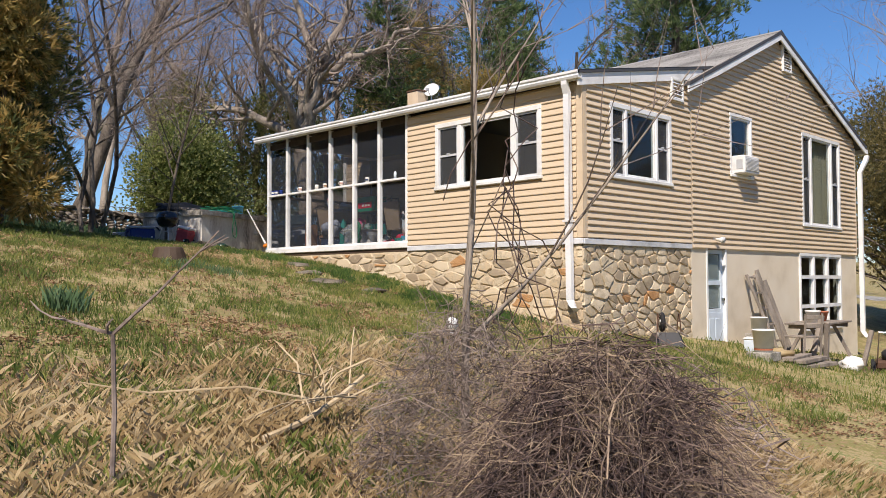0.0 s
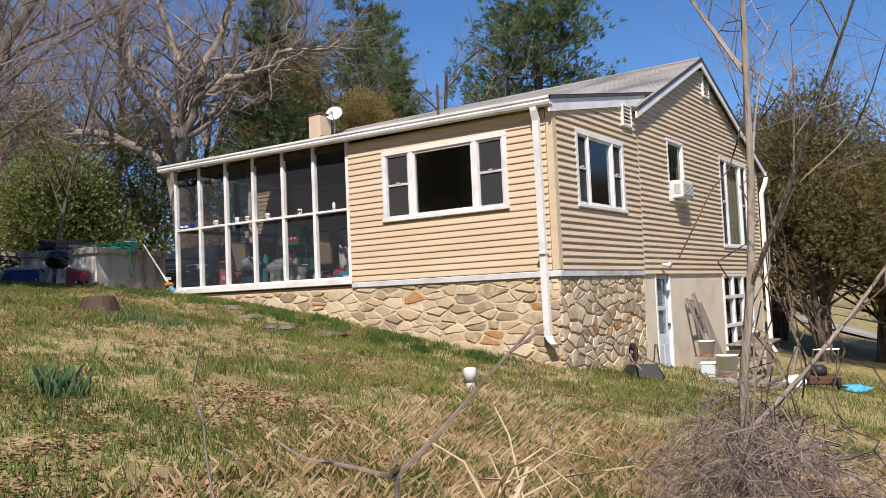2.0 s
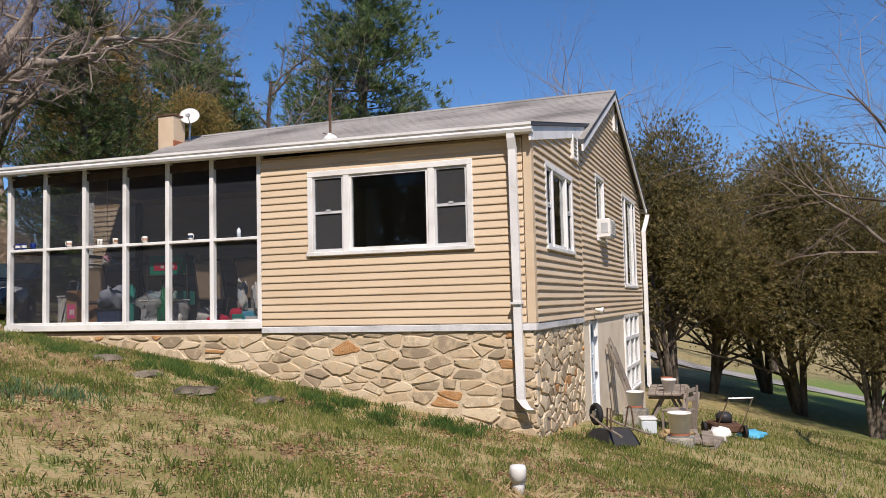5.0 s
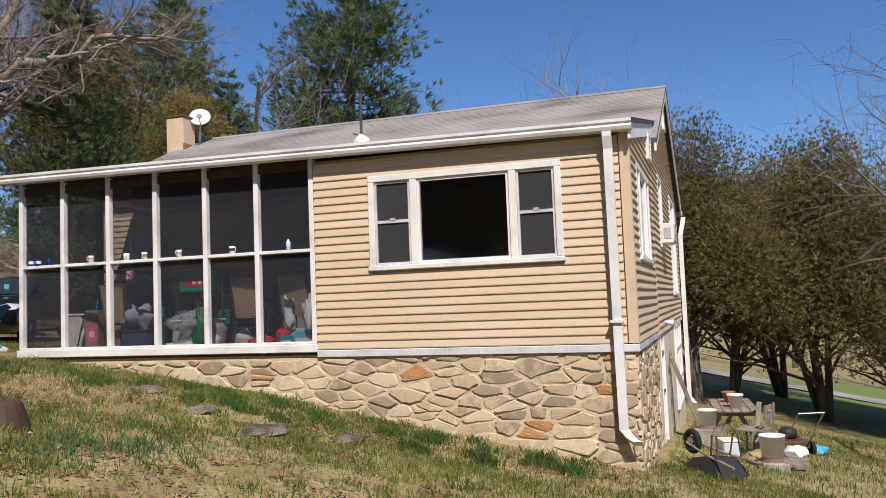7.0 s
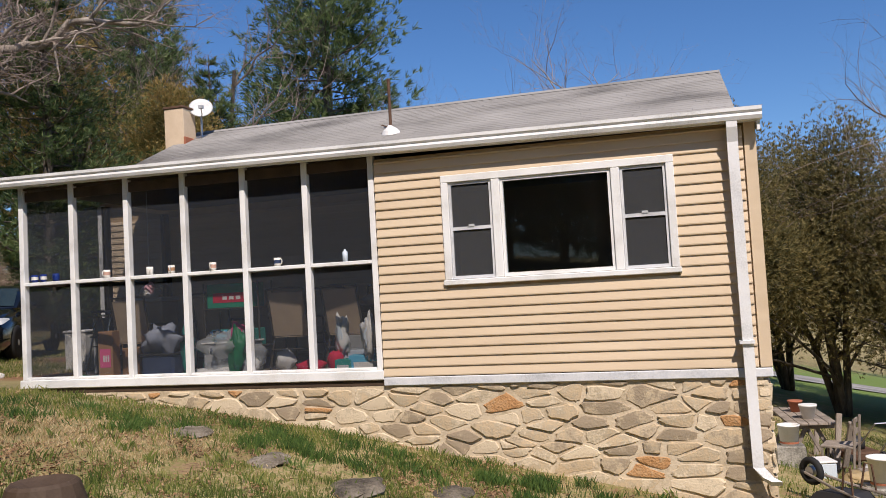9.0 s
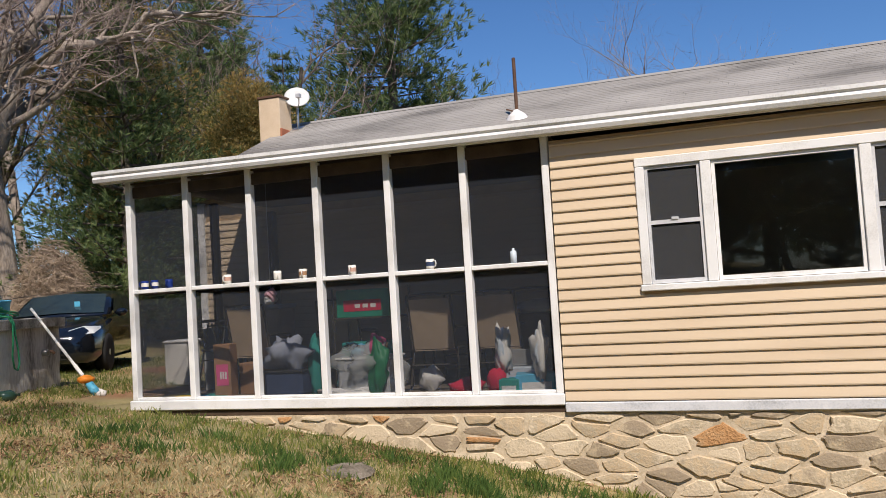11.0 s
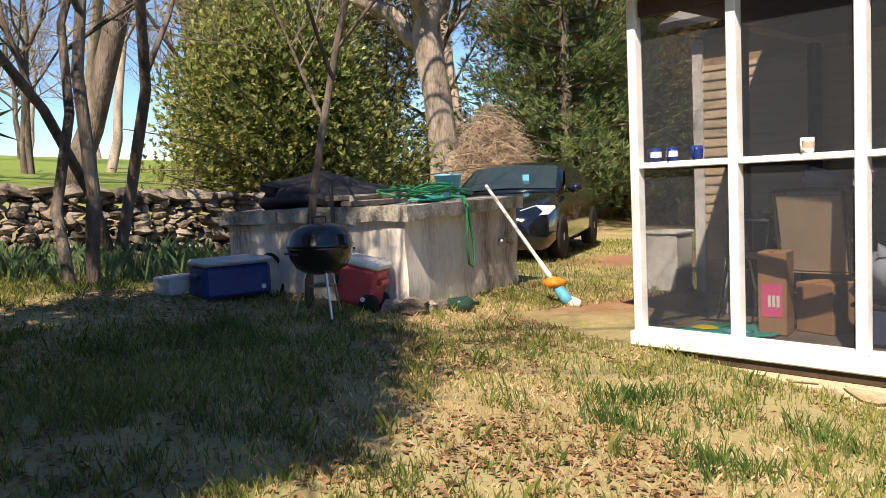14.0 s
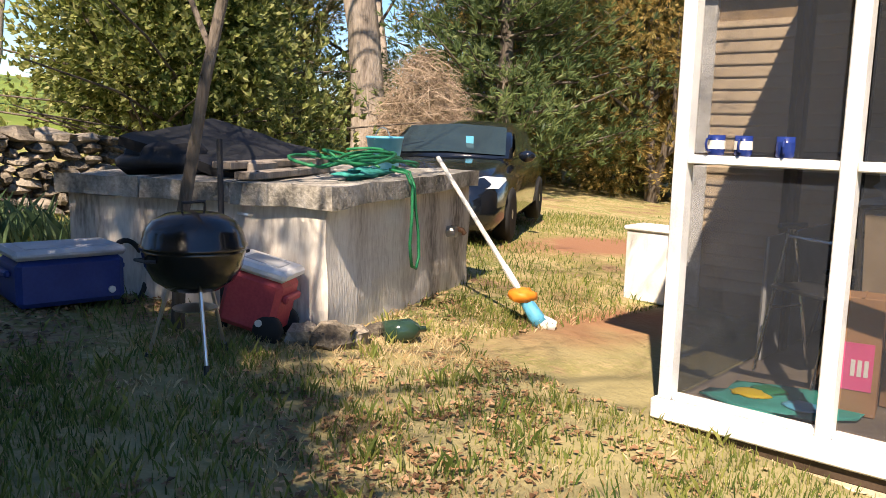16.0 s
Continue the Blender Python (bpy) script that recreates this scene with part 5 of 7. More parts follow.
tangle(gpos(3.3, 3.2), (0.6, 0.6, 1.0), 82, "dead grey-brown vines round a thin trunk", "twig", 1100, 0.002, "vine_thicket", 1.6, 500)
tangle(gpos(18.8, 25.83), (1.15, 1.15, 2.7), 83, "tall tan thicket of bare vines beside the old maple", "twigbrown", 2200, 0.006, "vine_thicket", wisps=900)
tangle(gpos(5.6, 3.4), (0.9, 0.8, 0.6), 84, "low dry bramble canes on the lawn's edge", "twig", 120, 0.006)
tangle(gpos(24.5, -1.5), (1.5, 1.5, 1.6), 85, "grey brush pile under the cedars", "twig", 300, 0.012, "brush_pile")

bare_tree(gpos(17.6, 1.4), 9.5, 0.13, 47, "bare tree by the side lawn with long drooping branches", kids=(10, 7, 5, 4), up=0.0, wob=0.16)
# foreground: vine-hung sapling, thin saplings, pale fallen branch
sap = bare_tree(gpos(3.3, 3.2), 3.4, 0.03, 91, "thin grey tree hung with dead vines", "barkpale", kids=(5, 4, 3), levels=4, lean=(0.0, 0.0), wob=0.04)
b, rng = Build(), random.Random(92)
for k in range(16):
    a, z0 = rng.uniform(0, 6.28), rng.uniform(0.8, 2.6)
    pts, q = [], Vector((0.12 * z0 + 0.03 * math.cos(a), -0.08 * z0 + 0.03 * math.sin(a), z0))
    for i in range(9):
        pts.append(q.copy())
        q += Vector((rng.gauss(0.01, 0.07), rng.gauss(0, 0.07), -rng.uniform(0.05, 0.22)))
    b.tube(pts, 0.004, 3, cap=False)
part("vine", b, M["twigred"], sap, "hanging dead vines")


def sapling(base, h, forks, seed, label, mat="twig", r=0.012):
    rng = random.Random(seed)
    t = thing("sapling", base, label, "sapling")
    b = Build()
    b.tube([(0, 0, -0.1), (0.015, 0.01, h * 0.5), (0, 0, h)], [r, r * 0.9, r * 0.8], 6, cap=False)
    part("stem", b, M[mat], t)
    for d, l in forks:
        b = Build()
        d = Vector(d).normalized()
        p = Vector((0, 0, h - 0.01))
        pts = [p]
        for i in range(5):
            p = p + d * (l / 5) + Vector((rng.gauss(0, 0.015), rng.gauss(0, 0.015), rng.gauss(0, 0.01)))
            pts.append(p)
        b.tube(pts, [r * 0.75 * (1 - 0.13 * i) for i in range(6)], 5, cap=False)
        for _ in range(3):
            i = rng.randint(2, 5)
            b.tube([pts[i], pts[i] + (d + Vector((rng.gauss(0, 0.8), rng.gauss(0, 0.8), 0.3))).normalized() * l * 0.22], [r * 0.4, 0.002], 4, cap=False)
        part("branch", b, M[mat], t)
    return t


sapling(gpos(1.73, 3.78), 0.70, (((0.62, -0.55, 0.75), 0.62), ((-0.55, 0.6, 0.35), 0.30), ((0.1, 0, 1), 0.10)), 95, "thin dark sapling stub with two forked branches")
sapling(gpos(1.25, 3.95), 0.52, (((-0.1, 0.1, 1), 0.45),), 96, "thin dark bent stem in the long grass", r=0.008)
sapling(gpos(5.0, 5.0), 0.25, (((0.5, -0.5, 0.9), 0.75), ((-0.3, 0.3, 0.9), 0.7)), 98, "dark forked stems in the long grass", r=0.007)
fallen = thing("fallen_branch", gpos(3.35, 4.35), "bleached broken branch lying in the grass, with arching pale twigs", "branch")
rng = random.Random(97)
part("butt", Build().tube([(-0.62, -0.15, 0.06), (-0.30, -0.05, 0.10), (0.0, 0.0, 0.20), (0.25, 0.05, 0.32)], [0.022, 0.02, 0.018, 0.012], 7), M["twigpale"], fallen)
for k in range(13):
    a = rng.uniform(-2.9, 1.2)
    l = rng.uniform(0.35, 1.1)
    out = Vector((math.cos(a), math.sin(a), 0))
    p0 = Vector((rng.uniform(-0.4, 0.25), rng.uniform(-0.08, 0.08), 0.2))
    up = rng.uniform(0.03, 0.42)
    b = Build().tube([p0, p0 + out * l * 0.25 + Vector((0, 0, up * 0.7)), p0 + out * l * 0.55 + Vector((rng.gauss(0, 0.05), rng.gauss(0, 0.05), up)), p0 + out * l * 0.85 + Vector((0, 0, up * 0.75)), p0 + out * l + Vector((0, 0, up * 0.35))], [0.007, 0.006, 0.0045, 0.003, 0.0015], 5, cap=False)
    part("twig", b, M["twigpale"], fallen)
b = Build().tube([(-0.1, 0.1, 0.2), (-0.5, 0.25, 0.30), (-0.95, 0.55, 0.28), (-1.3, 0.7, 0.36), (-1.42, 0.72, 0.22)], [0.007, 0.007, 0.006, 0.005, 0.003], 5)
part("twig", b, M["twigpale"], fallen)


# ---- grass, straw, leaves ----
def blades(name, n, region, height, width, mat, seed, label, density=None, lean=0.5, category="grass", flat=False):
    """Single bent blades over a rectangle, thinned by a patchy mask."""
    rng = random.Random(seed)
    x0, x1, y0, y1 = region
    v, f = [], []
    made = tries = 0
    while made < n and tries < n * 6:
        tries += 1
        x, y = rng.uniform(x0, x1), rng.uniform(y0, y1)
        if XF - 0.02 < x < XR and YG - 0.02 < y < YM:
            continue
        if density and rng.random() > density(x, y):
            continue
        z = ground_z(x, y)
        h = height * rng.uniform(0.45, 1.25)
        a = rng.uniform(0, 6.283)
        w = width * rng.uniform(0.6, 1.3)
        cx, cy = math.cos(a) * w, math.sin(a) * w
        la, ll = rng.uniform(0, 6.283), h * rng.uniform(0.1, lean)
        lx, ly = math.cos(la) * ll, math.sin(la) * ll
        k = len(v)
        if flat:
            t1, t2 = rng.uniform(0, h * 0.5), rng.uniform(0, h * 0.5)
            v += [(x - cx, y - cy, z + 0.012), (x + cy * 0.6, y - cx * 0.6, z + 0.012 + t1), (x + cx, y + cy, z + 0.015), (x - cy * 0.6, y + cx * 0.6, z + 0.012 + t2)]
            f.append((k, k + 1, k + 2, k + 3))
        else:
            v += [(x - cx, y - cy, z - 0.01), (x + cx, y + cy, z - 0.01), (x + cx * 0.6 + lx * 0.4, y + cy * 0.6 + ly * 0.4, z + h * 0.6), (x + lx, y + ly, z + h * 0.97)]
            f += [(k, k + 1, k + 2), (k, k + 2, k + 3)]
        made += 1
    me = bpy.data.meshes.new(name)
    me.from_pydata(v, [], f)
    me.materials.append(M[mat])
    return tagged(new(name, me), label, category, "", "stuff")


def patch(x, y, s, o):
    return noise.noise(Vector((x * s, y * s, o)))


def lawn_green(x, y):
    return max(0.05, min(1.0, 0.40 + 1.5 * patch(x, y, 0.55, 1.0) + 1.6 * patch(x, y, 2.3, 5.0) + 1.3 * patch(x, y, 6.5, 3.0))) * (0.7 if x > 7 and y > 13 else 1.0)


def lawn_dry(x, y):
    return max(0.05, min(1.0, 0.5 - 0.9 * patch(x, y, 0.55, 1.0) + 0.6 * patch(x, y, 2.3, 8.0)))


def strip_green(x, y):
    e = 9.40 - 0.02 * (y - 8) + 0.3 * patch(0, y, 0.9, 2.0) - (0.25 if y > 13.5 else 0)
    return max(0.0, 1.0 - abs(x - e) / (0.78 + 0.25 * patch(0, y, 1.3, 4.0))) * (0.02 + 3.0 * max(0, patch(x, y, 2.6, 9.0) - 0.03)) * (0.35 if y > 13.6 else 1.0)


def rough_edge(x, y):
    return max(0.0, min(1.0, (5.6 - y + 0.25 * x) * 0.5)) * max(0.05, 0.5 + 1.2 * patch(x, y, 0.9, 3.0))


blades("lawn_grass", 170000, (-0.5, 11.5, 3.5, 18.6), 0.055, 0.0036, "grass", 101, "thin green lawn grass in patches", lawn_green)
blades("grass_tufts", 30000, (-0.5, 11.5, 3.5, 18.6), 0.095, 0.004, "grass", 113, "taller green tufts scattered over the lawn", lambda x, y: 1.0 if patch(x, y, 4.5, 12.0) > 0.33 else 0.0, 0.8)
blades("lit_straw", 16000, (6.5, 13.0, 12.5, 18.6), 0.035, 0.003, "straw", 112, "pale dry grass on the sunny upper lawn", lawn_dry, 1.4)
blades("lawn_straw", 22000, (-0.5, 11.5, 3.5, 18.6), 0.04, 0.0025, "straw", 102, "dry straw-coloured lawn grass in patches", lawn_dry, 1.2)
blades("lush_grass", 20000, (8.4, 10.38, 7.9, 16.9), 0.095, 0.0035, "grassdark", 103, "dark lush grass tufts along the foot of the stone wall", strip_green, 0.6)
blades("long_straw", 52000, (0.3, 7.0, 1.2, 7.6), 0.10, 0.0010, "straw", 104, "long matted dry grass on the bank", rough_edge, 1.5)
blades("long_grass", 30000, (0.3, 7.0, 1.2, 7.6), 0.10, 0.0022, "grass", 105, "green tufts in the long dry grass", lambda x, y: rough_edge(x, y) * max(0, patch(x, y, 2.2, 6.0) * 3 + 0.1), 0.9)
blades("side_grass", 22000, (11, 26, -1, 7.5), 0.09, 0.006, "grass", 106, "green grass beside the house", lambda x, y: 0.3 + lawn_green(x, y), 0.6)
blades("shade_grass", 34000, (4.5, 10.5, 15.0, 22.5), 0.07, 0.003, "grass", 107, "thicker green grass under the trees", lambda x, y: min(1, max(0.01, (8.6 - x + (y - 16) * 0.5) * 0.3)) * lawn_green(x, y), 0.7)
blades("drive_grass", 16000, (11, 22, 17.0, 23), 0.06, 0.005, "grass", 108, "short green grass along the drive", lambda x, y: max(0, patch(x, y, 0.5, 1.4) + 0.35), 0.6)
blades("wall_lilies", 1300, (5.5, 9.6, 20.6, 22.3), 0.30, 0.010, "cloverblue", 109, "strap-leaved plants along the dry stone wall", lambda x, y: max(0, patch(x, y, 1.2, 7.0) + 0.45), 0.8, "plants")
blades("dead_leaves", 60000, (-0.5, 11.5, 1.5, 20.0), 0.035, 0.02, "litter", 110, "scattered brown dead leaves", lambda x, y: max(0.04, 0.25 + 1.8 * patch(x, y, 0.8, 11.0) + 1.2 * patch(x, y, 3.1, 4.0)), category="leaves", flat=True)
blades("bank_leaves", 14000, (0.3, 7.0, 1.2, 7.6), 0.04, 0.022, "litter", 114, "brown dead leaves matted on the bank", lambda x, y: max(0.02, 0.2 + 2.2 * patch(x, y, 1.5, 14.0)), category="leaves", flat=True)
for x, y, w, h in ((2.95, 7.79, 0.15, 0.20), (5.95, 11.35, 0.38, 0.11), (6.3, 11.0, 0.25, 0.09)):
    blades("strap_leaf_clump", 190, (x - w, x + w, y - w, y + w), h, 0.006, "cloverblue", 115, "clump of blue-green bulb leaves in the lawn", None, 0.6, "plants")
blades("daffodil_leaves", 260, (4.35, 4.95, 1.45, 1.95), 0.33, 0.008, "grassdark", 111, "clump of daffodil leaves", None, 0.4, "plants")
for i, (dx, dy, dz) in enumerate(((0, 0, 0.36), (0.14, -0.1, 0.33), (0.26, -0.2, 0.35), (-0.08, -0.14, 0.30), (0.2, 0.08, 0.31))):
    fl = thing("daffodil", gpos(4.52 + dx, 1.78 + dy), "yellow daffodil in bloom", "flower", "daffodils")
    part("stem", Build().tube([(0, 0, 0), (0.01, 0, dz * 0.6), (0, 0, dz)], 0.004, 5), M["grassdark"], fl)
    fm = pose(0, 0, dz, 70, 0, 100 + 20 * i)
    b = Build()
    for k in range(6):
        a = k * math.pi / 3
        u, w = Vector((math.cos(a), math.sin(a), 0.1)), Vector((-math.sin(a), math.cos(a), 0))
        b.add([fm @ (u * 0.008), fm @ (u * 0.028 + w * 0.015), fm @ (u * 0.048), fm @ (u * 0.028 - w * 0.015)], [(0, 1, 2, 3)])
    part("petal", b, M["yellow"], fl)
    part("trumpet", Build().lathe([(0.008, 0), (0.013, 0.02), (0.02, 0.034), (0.016, 0.03), (0.006, 0.004)], 10, fm), M["yellow"], fl)


# ---- cistern and what lies on and round it ----
CIS = pose(9.70, 18.15, 2.62, 0, 0, 21.3)        # its near corner; local x along the sunny face, y along the shaded one
cis = thing("cistern", CIS, "low concrete cistern with whitewashed sides, painted stain and shadow streaks, and a crumbling slab lid", "cistern")


def rough_box(x0, x1, y0, y1, z0, z1, step, amp, seed):
    """A block with slightly uneven faces."""
    nx, ny, nz = max(1, int((x1 - x0) / step)), max(1, int((y1 - y0) / step)), max(1, int((z1 - z0) / step))
    bm = bmesh.new()
    bmesh.ops.create_cube(bm, size=1)
    bmesh.ops.subdivide_edges(bm, edges=bm.edges, cuts=max(nx, ny, nz) - 1 if max(nx, ny, nz) < 14 else 13, use_grid_fill=True)
    b = Build()
    off = Vector((seed * 3.1, seed * 1.7, 0))
    bm.verts.ensure_lookup_table()
    for v in bm.verts:
        p = Vector((x0 + (v.co.x + 0.5) * (x1 - x0), y0 + (v.co.y + 0.5) * (y1 - y0), z0 + (v.co.z + 0.5) * (z1 - z0)))
        p += Vector((noise.noise(p * 3 + off), noise.noise(p * 3 + off + Vector((9, 0, 0))), noise.noise(p * 3 + off + Vector((0, 9, 0))))) * amp
        b.v.append(tuple(p))
    b.f = [tuple(v.index for v in f.verts) for f in bm.faces]
    bm.free()
    return b


part("body", rough_box(0, 2.54, 0, 1.85, -0.25, 0.76, 0.16, 0.02, 3), M["concrete"], cis)
for i, (y0, y1) in enumerate(((-0.06, 0.60), (0.615, 1.25), (1.265, 1.91))):
    for x0, x1 in ((-0.06, 1.22), (1.232, 2.60)):
        part("slab", rough_box(x0, x1, y0, y1, 0.762, 0.885, 0.12, 0.022, 5 + i), M["concrete_top"], cis, "crumbling concrete lid slab")
part("pipe_stub", Build().tube([(2.03, 0.03, 0.42), (2.03, -0.07, 0.42)], 0.045, 12), M["steel"], cis, "grey pipe stub")
part("pipe_stub", Build().tube([(2.09, 0.0, 0.44), (2.09, -0.10, 0.43), (2.11, -0.11, 0.40)], 0.022, 8), M["rust"], cis)


def on_cis(x, y, z=0.0, rz=0.0):
    return CIS @ pose(x, y, 0.895 + z, 0, 0, rz)


hatch = thing("roofing_panel", on_cis(0.85, 1.25), "old black shingled hatch panel lying on the cistern", "panel")
b = rough_box(-0.62, 0.62, -0.45, 0.45, 0, 0.06, 0.12, 0.03, 9)
b.v = [tuple(pose(0, 0, 0.12, 14, -6, 8) @ Vector(p)) for p in b.v]
part("panel", b, M["tarp"], hatch)
part("edge_board", Build().cbox(-0.62, 0.62, -0.50, -0.44, 0.0, 0.09, 0.01, pose(0, 0, 0.0, 0, 0, 8)), M["oldwood"], hatch)
heap = thing("tarp", on_cis(0.35, 1.35), "crumpled black tarpaulin heaped on the cistern", "tarpaulin")
part("cloth", Build().blob((0, 0, 0.08), (0.26, 0.34, 0.12), 4, 18, 0.28), M["tarp"], heap, "", True)
for i, (x, y, l, rz) in enumerate(((0.6, 0.62, 1.1, 4), (0.75, 0.78, 1.2, -3), (1.2, 0.95, 0.9, 8))):
    pl = thing("plank", on_cis(x, y, 0.05 * (i % 2), rz), "weathered grey plank lying on the cistern", "plank", "planks on the cistern")
    part("board", Build().cbox(-l / 2, l / 2, -0.07, 0.07, 0.0, 0.045, 0.006), M["oldwood"], pl)
    b = Build()
    for k in (-0.4, 0.4):
        b.box(k * l - 0.006, k * l + 0.006, -0.03, -0.02, 0.045, 0.049)
    part("nail", b, M["rust"], pl)
hose = thing("garden_hose", on_cis(1.25, 0.42), "bright green garden hose coiled on the cistern, one loop hanging down", "garden hose")
rng = random.Random(12)
pts = []
for i in range(150):
    a = i * 0.26
    r = 0.29 + 0.14 * math.sin(i * 0.13) + 0.07 * math.sin(i * 0.47)
    pts.append((1.25 * r * math.cos(a) + 0.14 * math.sin(i * 0.09), 0.8 * r * math.sin(a) + 0.06 * math.sin(i * 0.21), 0.03 + 0.07 * (i / 150) + 0.07 * abs(math.sin(i * 0.31))))
part("coil", Build().tube(pts, 0.0115, 6), M["hose"], hose, "", True)
loop = [(-0.25, -0.35, 0.05), (-0.22, -0.46, 0.03), (-0.21, -0.505, -0.06), (-0.24, -0.52, -0.25), (-0.27, -0.52, -0.45), (-0.23, -0.52, -0.60), (-0.15, -0.52, -0.63), (-0.10, -0.52, -0.55), (-0.12, -0.52, -0.38), (-0.16, -0.51, -0.2), (-0.17, -0.505, -0.06), (-0.15, -0.46, 0.03), (-0.08, -0.3, 0.06)]
part("hanging_loop", Build().tube([(x, y, z) for x, y, z in loop], 0.0115, 6), M["hose"], hose, "", True)
rag = thing("rag", on_cis(0.95, 0.22), "faded blue-green rag on the cistern lid", "rag")
part("cloth", Build().blob((0, 0, 0.02), (0.34, 0.10, 0.035), 8, 16, 0.35), M["teal"], rag, "", True)
bucket = thing("bucket", on_cis(2.0, 0.55), "light blue plastic bucket on the cistern's edge", "bucket")
part("pail", Build().lathe([(0.11, 0.0), (0.145, 0.24), (0.152, 0.24), (0.152, 0.26), (0.138, 0.25), (0.105, 0.01)], 22), M["lightblue"], bucket, "", True)
part("handle", Build().tube([(0.15 * math.cos(a), 0.02, 0.23 + 0.1 * math.sin(a)) for a in [math.pi * i / 10 for i in range(11)]], 0.004, 5), M["steel"], bucket)
bowl = thing("basin", on_cis(1.35, 1.15), "dark plastic basin among the hose coils", "basin")
part("bowl", Build().lathe([(0.14, 0.0), (0.22, 0.13), (0.235, 0.135), (0.21, 0.125), (0.13, 0.012)], 22), M["blackplastic"], bowl, "", True)

pole_foot, pole_top = Vector((11.38, 17.82, 2.50)), Vector((11.22, 18.69, 3.64))
pole = thing("pool_brush", pole_foot, "white pole with orange collar and blue head, leaning on cistern", "pole")
d = pole_top - pole_foot
part("shaft", Build().tube([d * 0.16, d], [0.020, 0.016], 8), M["whiteplastic"], pole)
part("grip", Build().tube([d * 0.22, d * 0.34], 0.024, 8), M["whiteplastic"], pole)
b = Build().blob((0, 0, 0), (0.10, 0.10, 0.055), 6, 14, 0.12)
b.v = [tuple(Vector(p) + d * 0.17) for p in b.v]
part("collar", b, M["orange"], pole, "orange collar", True)
part("head", Build().tube([d * 0.15, d * 0.05, Vector((0, 0, 0.01))], [0.045, 0.055, 0.06], 10), M["lightblue"], pole, "pale blue head", True)
part("brush", Build().tube([d * 0.02, Vector((0.06, -0.08, -0.01))], [0.06, 0.045], 10), M["whiteplastic"], pole, "", True)

bar = thing("iron_bar", gpos(9.28, 18.55), "black iron bar leaning on the cistern", "bar")
part("rod", Build().tube([(0, 0, 0), (0.13, 0.22, 1.05)], 0.018, 7), M["blackplastic"], bar)

# kettle grill
grill = thing("kettle_grill", pose(*gpos(8.81, 18.09)) @ Matrix.Scale(0.86, 4), "black enamelled kettle grill on three thin legs", "grill")
part("bowl", Build().lathe([(0.03, 0.40), (0.14, 0.415), (0.22, 0.47), (0.265, 0.55), (0.282, 0.63), (0.285, 0.655)], 32), M["black"], grill, "", True)
lid = part("lid", Build().lathe([(0.290, 0.648), (0.292, 0.665), (0.283, 0.675), (0.268, 0.74), (0.225, 0.80), (0.15, 0.838), (0.06, 0.852), (0.005, 0.854)], 32), M["black"], grill, "glossy black domed lid", True)
part("handle", Build().tube([(-0.07, 0, 0.842), (-0.07, 0, 0.90), (0.07, 0, 0.90), (0.07, 0, 0.842)], 0.009, 7), M["blackplastic"], lid)
part("vent", Build().lathe([(0.045, 0.828), (0.045, 0.842)], 14, pose(0.12, -0.02, 0.005, 0, 14, 0)), M["steel"], lid)
for a in (250, 20, 135):
    c, s_ = math.cos(radians(a)), math.sin(radians(a))
    leg = part("leg", Build().tube([(0.14 * c, 0.14 * s_, 0.43), (0.27 * c, 0.27 * s_, 0.0)], 0.012, 8), M["steel"], grill, "dull aluminium leg")
    part("foot", Build().tube([(0.262 * c, 0.262 * s_, 0.04), (0.275 * c, 0.275 * s_, -0.01)], 0.018, 8), M["blackplastic"], leg)
for s_ in (-1, 1):
    part("side_handle", Build().tube([(s_ * 0.27, -0.06, 0.60), (s_ * 0.325, -0.05, 0.605), (s_ * 0.325, 0.05, 0.605), (s_ * 0.27, 0.06, 0.60)], 0.01, 6), M["blackplastic"], grill)
part("ash_pan", Build().lathe([(0.12, 0.30), (0.125, 0.31), (0.02, 0.33)], 18), M["steel"], grill)


def cooler(m, w, d, h, body, lidmat, label, wheels=False, open_lid=False):
    c = thing("cooler", m, label, "cooler")
    part("body", Build().cbox(-w / 2, w / 2, -d / 2, d / 2, 0.02, h * 0.84, 0.03), M[body], c)
    l = part("lid", Build().cbox(-w / 2 - 0.012, w / 2 + 0.012, -d / 2 - 0.012, d / 2 + 0.012, h * 0.845, h, 0.02), M[lidmat], c, "white cooler lid")
    part("lid_recess", Build().cbox(-w / 2 + 0.06, w / 2 - 0.06, -d / 2 + 0.06, d / 2 - 0.06, h - 0.005, h + 0.006, 0.004), M["grey" if lidmat == "whiteplastic" else lidmat], l)
    for s in (-1, 1):
        part("handle", Build().cbox(s * (w / 2 + 0.018) - 0.018, s * (w / 2 + 0.018) + 0.018, -0.10, 0.10, h * 0.55, h * 0.66, 0.01), M[body], c)
    part("drain_plug", Build().lathe([(0.02, 0), (0.02, 0.015)], 10, pose(w / 2 - 0.08, -d / 2, 0.09, 90, 0, 0)), M["whiteplastic"], c)
    if wheels:
        for s in (-1, 1):
            wh = part("wheel", Build().lathe([(0.02, -0.025), (0.075, -0.025), (0.085, -0.015), (0.085, 0.015), (0.075, 0.025), (0.02, 0.025)], 18, pose(w / 2 - 0.03, s * (d / 2 - 0.02), 0.06, 90, 0, 0)), M["rubber"], c, "black wheel", True)
    return c


cooler(pose(*gpos(8.74, 19.36), 0, 0, -8), 0.58, 0.40, 0.34, "blue", "grey", "dark blue picnic cooler with a dirty white lid in the grass")
cooler(pose(9.36, 18.40, 2.71, 0, 14, -60), 0.33, 0.28, 0.40, "red", "whiteplastic", "faded red wheeled cooler tilted against the cistern", True)
